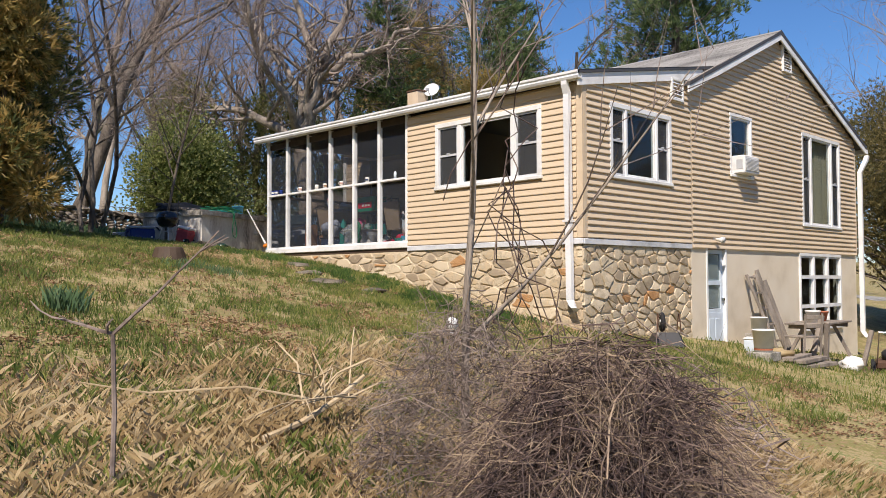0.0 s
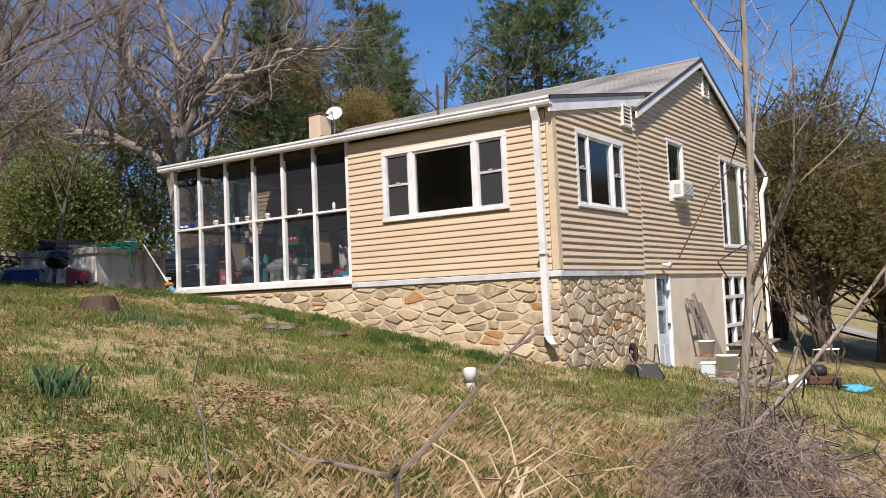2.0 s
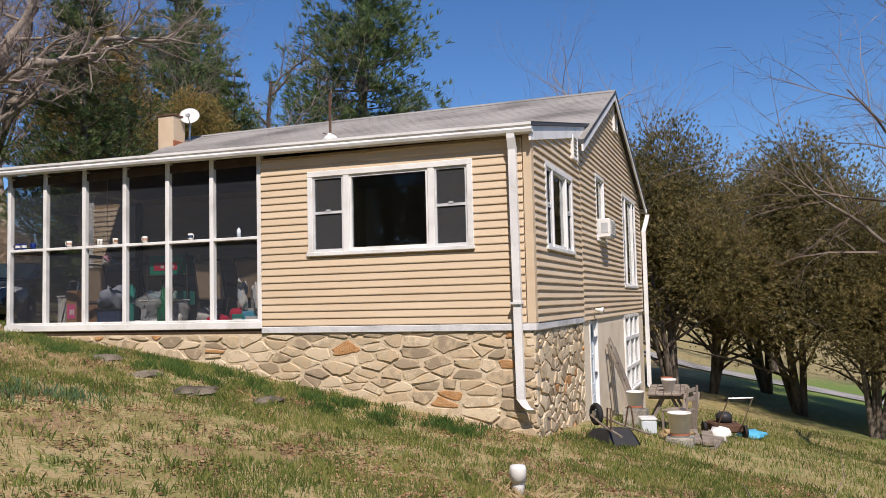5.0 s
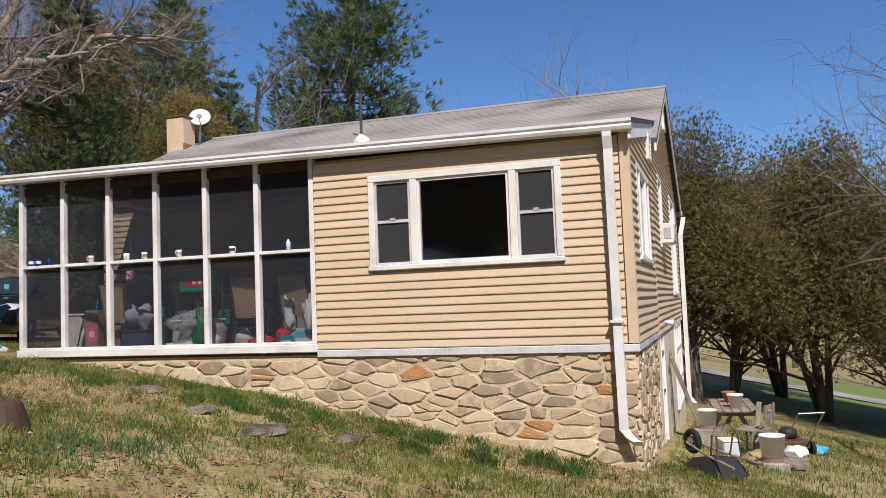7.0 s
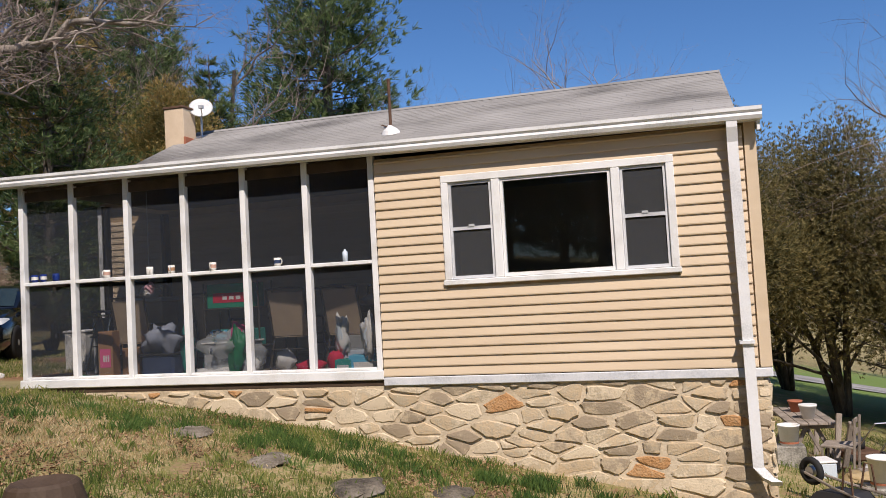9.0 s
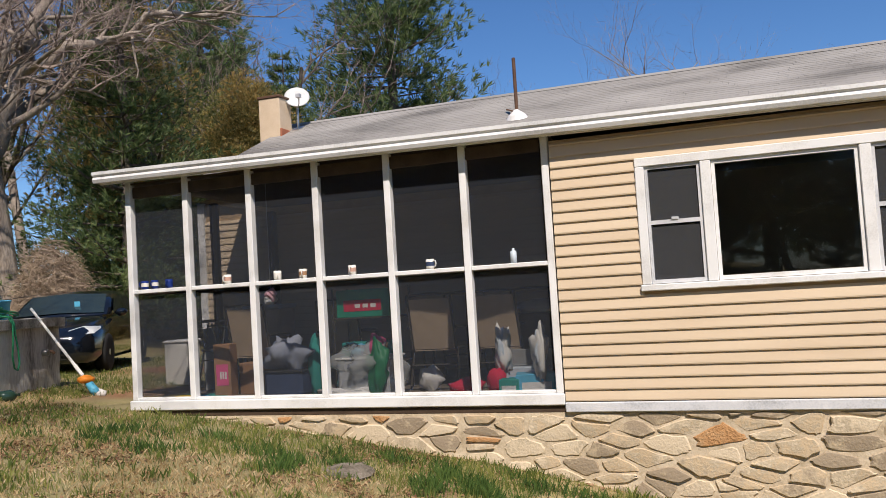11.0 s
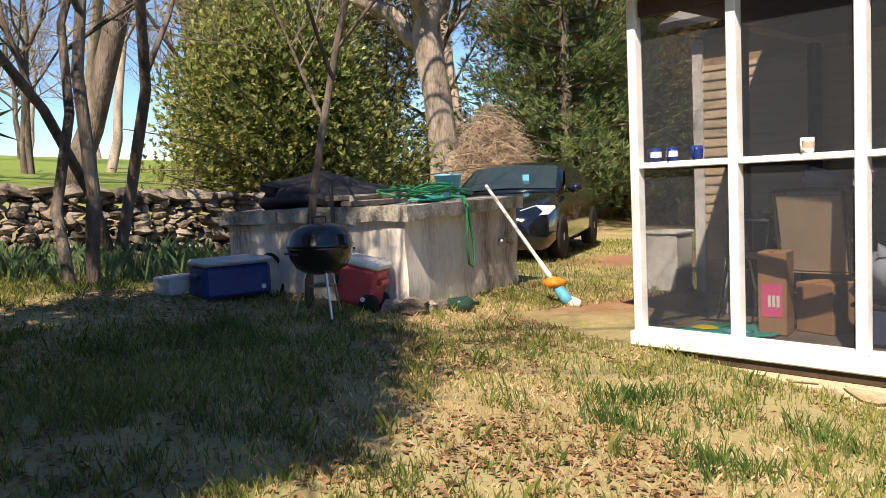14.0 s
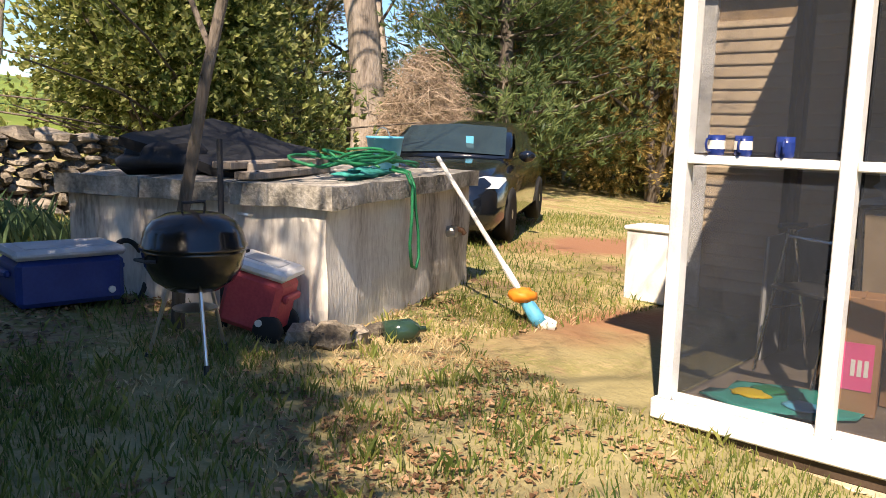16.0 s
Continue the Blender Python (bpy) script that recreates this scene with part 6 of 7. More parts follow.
tub = thing("storage_tub", pose(*gpos(8.42, 19.70), 0, 0, 12) @ Matrix.Scale(0.75, 4), "grey storage tub beside the cooler", "tub")
part("bin", Build().cbox(-0.22, 0.22, -0.16, 0.16, 0, 0.22, 0.02), M["grey"], tub)
tyre = thing("bicycle_tyre", pose(*gpos(9.10, 19.28, 0.18), 82, 0, 30), "thin black tyre leaning in the grass", "tyre")
part("tyre", Build().tube([(0.19 * math.cos(a), 0.19 * math.sin(a), 0) for a in [2 * math.pi * i / 24 for i in range(25)]], 0.016, 6), M["rubber"], tyre)
bot = thing("bottle", pose(*gpos(10.12, 17.95, 0.07), 88, 0, 60), "dark green glass jug lying in the grass", "bottle")
part("jug", Build().lathe([(0.02, -0.12), (0.068, -0.12), (0.072, 0.04), (0.04, 0.09), (0.018, 0.105), (0.018, 0.14)], 16), M["jug"], bot, "", True)
for i, (x, y, s) in enumerate(((9.62, 18.02, 0.12), (9.80, 18.02, 0.08), (9.52, 18.14, 0.10), (10.05, 18.12, 0.06))):
    st = thing("field_stone", gpos(x, y, 0.03), "rough grey stone at the foot of the cistern", "stone", "stones by the cistern")
    part("rock", Build().blob((0, 0, 0), (s * 1.2, s, s * 0.9), 30 + i, 10, 0.18), M["drystone"], st)
box = thing("utility_box", pose(*gpos(13.3, 17.95), 0, 0, 0), "white metal cabinet at the house corner by the dirt path", "cabinet")
part("case", Build().cbox(-0.16, 0.16, -0.20, 0.20, 0.0, 0.62, 0.012), M["whiteplastic"], box)
part("lid", Build().cbox(-0.18, 0.18, -0.22, 0.22, 0.62, 0.66, 0.012), M["white"], box)

# flat stepping stones and stump in the lawn, vent pipe
for i, (x, y, s) in enumerate(((8.5, 12.05, 0.28), (8.15, 11.1, 0.34), (8.55, 10.4, 0.25), (9.0, 13.2, 0.3))):
    st = thing("flat_stone", gpos(x, y, 0.0), "flat grey stone half sunk in the lawn", "stone", "flat stones in the lawn")
    part("rock", Build().blob((0, 0, 0), (s, s * 0.7, 0.06), 50 + i, 12, 0.2), M["drystone"], st)
stump = thing("tree_stump", gpos(6.05, 12.25), "rotting brown tree stump in the lawn", "stump")
part("stump", Build().lathe([(0.30, -0.1), (0.25, 0.05), (0.21, 0.17), (0.19, 0.19), (0.10, 0.15), (0.01, 0.13)], 16), M["darkwood"], stump)
vp = thing("septic_vent", gpos(6.95, 6.98, -0.02), "short white plastic vent pipe with a cap in the lawn", "pipe")
part("pipe", Build().lathe([(0.052, 0), (0.052, 0.21)], 18), M["whiteplastic"], vp, "", True)
part("cap", Build().lathe([(0.068, 0.13), (0.07, 0.24), (0.06, 0.262), (0.02, 0.27)], 18), M["whiteplastic"], vp, "", True)

# ---- parked car ----
CAR = pose(15.60, 22.10, ground_z(15.3, 21.6), 0, 0, 208)     # local x ahead
car = thing("car", CAR, "glossy black saloon car parked on the drive", "car")


def loft(sections, cap=True):
    """Skins closed rings of equal count."""
    b = Build()
    n = len(sections[0])
    for s in sections:
        b.v += [tuple(p) for p in s]
    b.f = [(i * n + j, i * n + (j + 1) % n, (i + 1) * n + (j + 1) % n, (i + 1) * n + j) for i in range(len(sections) - 1) for j in range(n)]
    if cap:
        b.f += [tuple(range(n))[::-1], tuple((len(sections) - 1) * n + j for j in range(n))]
    return b


def car_ring(x, half, low, high, belt):
    pts = [(-0.92, low), (-1.0, low + 0.12), (-1.0, belt * 0.75 + low * 0.25), (-0.96, belt), (-0.80, high), (-0.4, high + 0.02), (0.4, high + 0.02), (0.80, high), (0.96, belt), (1.0, belt * 0.75 + low * 0.25), (1.0, low + 0.12), (0.92, low)]
    return [Vector((x, u * half, z)) for u, z in pts]


body = [car_ring(x, h, l, t, bl) for x, h, l, t, bl in ((2.43, 0.62, 0.30, 0.58, 0.52), (2.36, 0.78, 0.22, 0.70, 0.62), (2.15, 0.88, 0.20, 0.80, 0.70), (1.5, 0.92, 0.20, 0.93, 0.82), (0.95, 0.925, 0.20, 1.00, 0.90), (0, 0.925, 0.20, 1.02, 0.93), (-1.2, 0.925, 0.20, 1.04, 0.95), (-1.9, 0.90, 0.22, 1.05, 0.95), (-2.3, 0.82, 0.30, 1.0, 0.90), (-2.43, 0.72, 0.40, 0.90, 0.8))]
part("body", loft(body), M["carpaint"], car, "", True)
cab = [(1.05, 0.80, 0.99, 0.995), (0.30, 0.72, 1.0, 1.36), (-0.1, 0.68, 1.0, 1.44), (-0.7, 0.67, 1.0, 1.45), (-1.2, 0.68, 1.0, 1.38), (-1.95, 0.74, 1.02, 1.06)]
b = loft([[Vector((x, -h - 0.06, z0)), Vector((x, -h, z1)), Vector((x, 0, z1 + 0.03)), Vector((x, h, z1)), Vector((x, h + 0.06, z0))] for x, h, z0, z1 in cab])
part("cabin", b, M["carpaint"], car, "", True)
ws = Build().add([(1.00, -0.76, 1.02), (1.00, 0.76, 1.02), (0.33, 0.66, 1.37), (0.33, -0.66, 1.37), (1.02, 0, 1.05), (0.33, 0, 1.41)], [(0, 4, 5, 3), (4, 1, 2, 5)])
ws.v = [(x + 0.015, y, z + 0.012) for x, y, z in ws.v]
part("windscreen", ws, M["carglass"], car, "", True)
for s in (-1, 1):
    part("side_window", Build().add([(0.62, s * 0.835, 1.03), (-0.35, s * 0.80, 1.03), (-0.35, s * 0.735, 1.36), (0.22, s * 0.755, 1.32)], [(0, 1, 2, 3)]), M["carglass"], car)
    part("side_window", Build().add([(-0.42, s * 0.80, 1.03), (-1.30, s * 0.80, 1.05), (-1.05, s * 0.745, 1.33), (-0.42, s * 0.735, 1.36)], [(0, 1, 2, 3)]), M["carglass"], car)
    part("wing_mirror", Build().blob((0.72, s * 1.0, 1.02), (0.07, 0.11, 0.075), 2, 12, 0.05), M["carpaint"], car, "", True)
    part("headlight", Build().add([(2.30, s * 0.52, 0.70), (2.12, s * 0.86, 0.74), (1.86, s * 0.905, 0.80), (2.12, s * 0.70, 0.82), (2.27, s * 0.50, 0.76), (2.36, s * 0.52, 0.68), (2.2, s * 0.885, 0.69), (1.9, s * 0.925, 0.77)], [(0, 1, 2, 3, 4), (0, 5, 6, 1), (1, 6, 7, 2), (5, 0, 4)]), M["lamp_glass"], car, "clear headlight")
    part("fog_lamp", Build().lathe([(0.05, 0), (0.05, 0.02)], 10, pose(2.36, s * 0.66, 0.40, 0, 90, 0)), M["lamp_glass"], car)
    for x in (1.42, -1.42):
        w = part("wheel", Build().lathe([(0.22, -0.10), (0.31, -0.105), (0.33, -0.08), (0.33, 0.08), (0.31, 0.105), (0.22, 0.10)], 28, pose(x, s * 0.84, 0.33, 90, 0, 0)), M["rubber"], car, "black tyre", True)
        part("rim", Build().lathe([(0.21, -0.02), (0.215, 0.09), (0.17, 0.095), (0.06, 0.10), (0.01, 0.105)], 20, pose(x, s * 0.84, 0.33, -90 * s, 0, 0)), M["steel"], w, "alloy rim")
for i in range(5):
    part("grille_bar", Build().cbox(2.38, 2.43, -0.42 + i * 0.012, 0.42 - i * 0.012, 0.50 + i * 0.045, 0.52 + i * 0.045, 0.004), M["chrome"], car)
part("bumper_intake", Build().cbox(2.40, 2.43, -0.5, 0.5, 0.28, 0.38, 0.01), M["blackplastic"], car)
part("number_plate", Build().cbox(2.43, 2.44, -0.15, 0.15, 0.40, 0.48, 0.003), M["whiteplastic"], car)
part("card", Build().box(0.70, 0.705, 0.20, 0.30, 1.10, 1.30, pose(0.10, 0, -0.04)), M["lightblue"], car, "light blue parking card behind the windscreen")

# ---- dry stone wall ----
wall_dry = setting("dry_stone_wall", rough_box(1.5, 12.8, 22.76, 23.28, 2.2, 3.22, 0.4, 0.06, 21), M["rust"], "old dry-laid fieldstone wall along the pasture", "stone wall")
rng = random.Random(31)
rocks = []
for k in range(10):
    me = Build().blob((0, 0, 0), (1, 1, 1), 200 + k, 8, 0.16).mesh("stone", M["drystone"])
    rocks.append(me)
count = 0
for row in range(8):
    x = 6.2 + rng.uniform(0, 0.3)
    while x < 12.6 and count < 300:
        w, h = rng.uniform(0.055, 0.16), rng.uniform(0.045, 0.075)
        z = ground_z(x, 22.6) + 0.04 + row * 0.088
        o = new("stone", rng.choice(rocks))
        o.parent = wall_dry
        o.matrix_world = pose(x + w, 22.70 + rng.uniform(-0.04, 0.04) + 0.02 * row, z + rng.uniform(-0.03, 0.03), rng.uniform(-12, 12), rng.uniform(-14, 14), rng.uniform(-20, 20)) @ Matrix.Diagonal((w, 0.15, h, 1))
        x += 2 * w * rng.uniform(0.85, 1.0)
        count += 1
for i in range(30):
    x = 3.4 + i * 0.31
    o = new("cap_stone", rng.choice(rocks))
    o.parent = wall_dry
    o.matrix_world = pose(x, 22.95, ground_z(x, 22.6) + 0.74, rng.uniform(-8, 8), rng.uniform(-8, 8), rng.uniform(-20, 20)) @ Matrix.Diagonal((rng.uniform(0.16, 0.26), 0.30, rng.uniform(0.06, 0.10), 1))

# ---- porch furniture and clutter ----
PF = SILL + 0.062


def sling_chair(x, y, rz, label="bronze-framed patio chair with a tan sling seat and back"):
    c = thing("patio_chair", pose(x, y, PF, 0, 0, rz), label, "chair", "porch patio chairs")
    part("seat", Build().cbox(-0.23, 0.23, -0.24, 0.22, 0.40, 0.415, 0.004), M["tan_sling"], c, "tan sling seat")
    part("backrest", Build().cbox(-0.23, 0.23, -0.006, 0.006, 0.0, 0.58, 0.004, pose(0, 0.22, 0.42, -14, 0, 0)), M["tan_sling"], c, "tan sling back")
    for s in (-1, 1):
        part("frame_side", Build().tube([(s * 0.25, 0.37, 1.02), (s * 0.25, 0.22, 0.42), (s * 0.25, -0.26, 0.41)], 0.014, 6), M["bronze"], c)
        part("armrest", Build().tube([(s * 0.27, 0.28, 0.66), (s * 0.28, -0.22, 0.64), (s * 0.27, -0.27, 0.60)], 0.017, 6), M["bronze"], c)
        part("leg", Build().tube([(s * 0.27, -0.25, 0.62), (s * 0.27, -0.26, 0.0)], 0.014, 6), M["bronze"], c)
        part("leg", Build().tube([(s * 0.25, 0.16, 0.42), (s * 0.27, 0.30, 0.0)], 0.014, 6), M["bronze"], c)
    part("top_rail", Build().tube([(-0.25, 0.37, 1.02), (0, 0.385, 1.035), (0.25, 0.37, 1.02)], 0.014, 6), M["bronze"], c)
    part("cross_bar", Build().tube([(-0.26, 0.255, 0.25), (0.26, 0.255, 0.25)], 0.011, 6), M["bronze"], c)
    return c


first = sling_chair(11.72, 13.28, 94)
for x, y, rz in ((11.75, 12.50, 84), (11.98, 14.54, 95), (11.68, 15.58, 93), (12.5, 13.3, -85), (12.5, 12.5, -95)):
    copy_thing(first, pose(x, y, PF, 0, 0, rz))


def mug(x, y, z, mat, band, label):
    m = thing("mug", pose(x, y, z, 0, 0, random.Random(y).uniform(150, 260)), label, "mug", "mugs on the porch rail")
    part("cup", Build().lathe([(0.034, 0.0), (0.040, 0.01), (0.041, 0.095), (0.037, 0.095), (0.035, 0.012)], 18), M[mat], m, "", True)
    part("handle", Build().tube([(0.04, 0, 0.08), (0.066, 0, 0.075), (0.072, 0, 0.05), (0.062, 0, 0.025), (0.04, 0, 0.02)], 0.006, 6), M[mat], m)
    part("print", Build().lathe([(0.0415, 0.03), (0.0415, 0.07)], 18, None, False), M[band], m, "printed band")


for y, mat, band, text in ((15.18, "ceramic", "rosetan", "white mug with a red-brown print on the porch rail"), (14.57, "ceramic", "ceramic", "small plain white mug on the porch rail"), (14.27, "ceramic", "card", "cream mug with a tan print on the porch rail"),
                           (13.71, "ceramic", "rosetan", "cream mug with a brown print on the porch rail"), (12.87, "ceramic", "navy", "white mug with a dark floral print on the porch rail"), (16.25, "cobalt", "ceramic", "dark blue mug with a white badge on the porch rail"),
                           (16.12, "cobalt", "ceramic", "dark blue mug with a white badge on the porch rail"), (15.93, "cobalt", "cobalt", "large cobalt blue mug on the porch rail")):
    mug(XF + 0.045, y, 3.756, mat, band, text)
vb = thing("glass_bottle", (XF + 0.045, 12.03, 3.756), "small pale glass bottle on the porch rail", "bottle")
part("bottle", Build().lathe([(0.02, 0), (0.03, 0.005), (0.03, 0.11), (0.012, 0.12), (0.012, 0.14)], 14), M["paleblue"], vb, "", True)


def heap_thing(name, x, y, z, size, mat, seed, label, cat, rough=0.2, n=14):
    t = thing(name, (x, y, z), label, cat)
    part("cloth" if cat != "bag" else "sack", Build().blob((0, 0, size[2] * 0.85), size, seed, n, rough), M[mat], t, "", True)
    return t


def carton(name, x, y, z, w, d, h, mat, label, cat="box", stripe=None, rz=0.0):
    t = thing(name, pose(x, y, z, 0, 0, rz), label, cat)
    part("box", Build().cbox(-d / 2, d / 2, -w / 2, w / 2, 0, h, 0.006), M[mat], t)
    part("flap", Build().box(-d / 2 - 0.004, d / 2 + 0.004, -0.006, 0.006, h, h + 0.004), M[mat], t)
    if stripe:
        part("label", Build().box(-d / 2 - 0.004, -d / 2 - 0.001, -w * 0.36, w * 0.36, h * 0.22, h * 0.62), M[stripe], t, "coloured label panel")
        for k in range(3):
            part("print", Build().box(-d / 2 - 0.006, -d / 2 - 0.004, -w * (0.26 - 0.15 * k), -w * (0.16 - 0.15 * k), h * 0.34, h * 0.48), M["whiteplastic"], t, "pale printed bar")
    return t


tbl = thing("shelf_rack", (11.50, 14.00, PF), "dark wire rack holding cartons on the porch", "rack")
for z in (0.30, 0.80):
    part("shelf", Build().cbox(-0.2, 0.2, -0.40, 0.40, z, z + 0.02, 0.004), M["bronze"], tbl)
for x in (-0.19, 0.19):
    for y in (-0.39, 0.39):
        part("upright", Build().tube([(x, y, 0), (x, y, 1.15)], 0.012, 6), M["bronze"], tbl)
carton("carton", 11.47, 14.02, PF + 0.82, 0.64, 0.34, 0.31, "green", "green carton with a red label on the porch rack", stripe="crimson")
carton("carton", 11.47, 14.0, PF + 0.32, 0.60, 0.34, 0.22, "teal", "teal carton on the lower rack shelf", stripe="green")
carton("cardboard_box", 11.10, 15.70, PF, 0.20, 0.20, 0.60, "card", "tall narrow cardboard box with pink tape on the porch", stripe="pink", rz=10)
carton("cardboard_box", 11.35, 15.45, PF, 0.30, 0.26, 0.36, "card", "open brown cardboard box on the porch floor", rz=-14)
hamper = thing("hamper", (11.12, 14.86, PF), "dark blue hamper with a grey-blue bag on top", "hamper")
part("basket", Build().cbox(-0.20, 0.20, -0.24, 0.24, 0, 0.27, 0.03), M["navy"], hamper)
part("rim", Build().cbox(-0.215, 0.215, -0.255, 0.255, 0.26, 0.29, 0.01), M["blackplastic"], hamper)
heap_thing("bag", 11.08, 14.86, PF + 0.29, (0.19, 0.23, 0.19), "greycloth", 5, "slumped grey-blue cloth bag on the hamper", "bag", 0.4, 24)
heap_thing("bag", 11.12, 14.53, PF, (0.09, 0.08, 0.34), "teal", 6, "teal plastic bag beside the hamper", "bag", 0.25)
tubw = thing("storage_bin", (11.05, 13.84, PF), "translucent white storage bin packed with bright things", "bin")
part("bin", Build().cbox(-0.22, 0.22, -0.30, 0.30, 0, 0.40, 0.03), M["grey"], tubw)
part("rim", Build().cbox(-0.235, 0.235, -0.315, 0.315, 0.385, 0.41, 0.008), M["whiteplastic"], tubw)
heap_thing("plastic_wrap", 11.0, 13.86, PF + 0.05, (0.26, 0.34, 0.27), "film", 18, "clear crumpled plastic wrapped over the storage bin", "plastic wrap", 0.4, 26)
heap_thing("toy_bag", 10.80, 13.65, PF + 0.12, (0.07, 0.11, 0.22), "hose", 9, "green and pink patterned bag hanging over the bin", "bag", 0.38, 22)
heap_thing("cloth_bundle", 10.95, 13.72, PF + 0.44, (0.08, 0.09, 0.10), "pink", 10, "pink cloth bundled on the bin", "cloth", 0.25)
heap_thing("towel", 11.05, 13.98, PF + 0.42, (0.14, 0.12, 0.07), "lightblue", 11, "blue and white towel on the bin", "towel", 0.3)
heap_thing("plastic_bag", 10.85, 13.95, PF, (0.12, 0.34, 0.06), "whiteplastic", 12, "crumpled white plastic on the porch floor", "plastic bag", 0.3)
heap_thing("plastic_bag", 10.95, 13.52, PF, (0.10, 0.09, 0.10), "whiteplastic", 14, "white plastic bag on the porch floor", "plastic bag", 0.3)
heap_thing("blanket", 11.25, 13.24, PF, (0.10, 0.13, 0.13), "whiteplastic", 13, "white and pink blanket on the porch floor", "blanket", 0.3)
heap_thing("duffel", 10.90, 12.72, PF, (0.13, 0.18, 0.085), "crimson", 15, "crimson bag on the porch floor", "bag", 0.15)
heap_thing("duffel", 10.90, 12.40, PF, (0.10, 0.10, 0.14), "crimson", 16, "crimson bag with a white tie on the porch floor", "bag", 0.15)
carton("bottle_pack", 10.85, 11.98, PF, 0.40, 0.26, 0.20, "lightblue", "blue and white shrink-wrapped pack of water bottles", "water bottles", "whiteplastic", 12)
carton("bottle_pack", 11.15, 12.15, PF, 0.42, 0.28, 0.24, "paleblue", "pale blue shrink-wrapped pack of bottles", "water bottles", "lightblue")
carton("tissue_box", 10.75, 12.22, PF, 0.20, 0.16, 0.16, "teal", "teal patterned box on the porch floor", "box", "whiteplastic")
heap_thing("rag_heap", 11.05, 12.20, PF, (0.10, 0.12, 0.07), "card", 17, "brown cloth heap on the porch floor", "cloth", 0.3)
for i, (x, y, z, h) in enumerate(((10.72, 11.90, PF + 0.20, 0.40), (10.98, 12.34, PF + 0.24, 0.40))):
    t = thing("inflatable", (x, y, z), "white and blue inflatable toy in the porch corner", "toy", "inflatables")
    part("body", Build().blob((0, 0, h * 0.5), (0.055, 0.075, h * 0.55), 40 + i, 20, 0.42), M["whiteplastic"], t, "", True)
    part("stripe", Build().blob((-0.02, 0.02, h * 0.55), (0.05, 0.045, h * 0.36), 44 + i, 16, 0.4), M["paleblue"], t, "pale blue stripe", True)
carton("storage_box", 11.5, 12.15, PF, 0.5, 0.4, 0.40, "film", "clear plastic storage box in the porch corner", "bin")
heap_thing("tote", 11.7, 12.1, PF + 0.75, (0.16, 0.25, 0.09), "grey", 19, "grey tote slung over a chair", "bag", 0.2)
shelfw = thing("side_cabinet", (11.75, 12.1, PF), "dark cabinet in the porch corner", "cabinet")
part("case", Build().cbox(-0.2, 0.2, -0.3, 0.3, 0, 0.76, 0.01), M["darkwood"], shelfw)
hl = thing("floor_mat", (10.95, 16.0, PF), "green and blue patterned mat on the porch floor", "mat")
part("mat", Build().blob((0, 0, 0.012), (0.28, 0.32, 0.018), 23, 18, 0.25), M["teal"], hl, "", True)
for i, (dx, dy, mt) in enumerate(((-0.08, -0.12, "lightblue"), (0.06, 0.1, "hose"), (-0.05, 0.16, "yellow"))):
    part("patch", Build().blob((dx, dy, 0.03), (0.09, 0.10, 0.014), 25 + i, 12, 0.25), M[mt], hl, "bright patch", True)


def walker(x, y, rz):
    w = thing("walking_frame", pose(x, y, PF, 0, 0, rz), "folded chrome walking frame with black grips", "walking frame", "walking frames")
    for s in (-1, 1):
        part("leg", Build().tube([(s * 0.22, -0.20, 0.0), (s * 0.22, -0.02, 0.84)], 0.012, 7), M["chrome"], w, "chrome leg")
        part("leg", Build().tube([(s * 0.22, 0.20, 0.0), (s * 0.22, 0.02, 0.84)], 0.012, 7), M["chrome"], w, "chrome leg")
        part("grip", Build().tube([(s * 0.22, -0.10, 0.86), (s * 0.22, 0.10, 0.86)], 0.018, 7), M["blackplastic"], w, "black grip")
        part("rung", Build().tube([(s * 0.22, -0.12, 0.38), (s * 0.22, 0.12, 0.38)], 0.009, 6), M["chrome"], w)
    part("seat", Build().cbox(-0.2, 0.2, -0.15, 0.15, 0.50, 0.53, 0.01), M["blackplastic"], w, "black seat")
    part("cross_bar", Build().tube([(-0.22, 0.02, 0.80), (0.22, 0.02, 0.80)], 0.011, 6), M["chrome"], w)
    return w


wk = walker(11.5, 16.05, 62)
copy_thing(wk, pose(12.2, 16.0, PF, 0, 0, 40))
bn = thing("recycling_bin", (12.15, 15.72, PF), "grey lidded bin with white sacks on top", "bin")
part("bin", Build().cbox(-0.2, 0.2, -0.25, 0.25, 0, 0.96, 0.02), M["tan_sling"], bn)
part("lid", Build().cbox(-0.22, 0.22, -0.27, 0.27, 0.96, 1.02, 0.015), M["grey"], bn)
heap_thing("plastic_bag", 12.12, 15.78, PF + 1.02, (0.13, 0.16, 0.08), "whiteplastic", 51, "crumpled white sack on the bin lid", "plastic bag", 0.3)
hb = thing("hanging_plant", (11.2, 15.12, 3.50), "pink and white flower basket hung in the porch", "hanging basket")
part("flowers", Build().blob((0, 0, 0.12), (0.055, 0.06, 0.07), 61, 14, 0.3), M["rose"], hb)
part("leaves", Build().blob((0, 0.03, 0.06), (0.05, 0.05, 0.05), 62, 14, 0.3), M["whiteplastic"], hb)
part("wire", Build().tube([(0, 0, 0.2), (0, 0, 1.42)], 0.003, 4), M["steel"], hb)

# ---- things beside the gable ----
wb = thing("wheelbarrow", pose(11.5, 6.93, ground_z(11.5, 6.93), 0, 0, 40) @ Matrix.Scale(0.78, 4), "upturned rusty wheelbarrow with dark tray and wooden handles", "wheelbarrow")
b = Build()
ring0 = [(-0.42, -0.30, 0.0), (0.42, -0.34, 0.0), (0.42, 0.34, 0.0), (-0.42, 0.30, 0.0)]
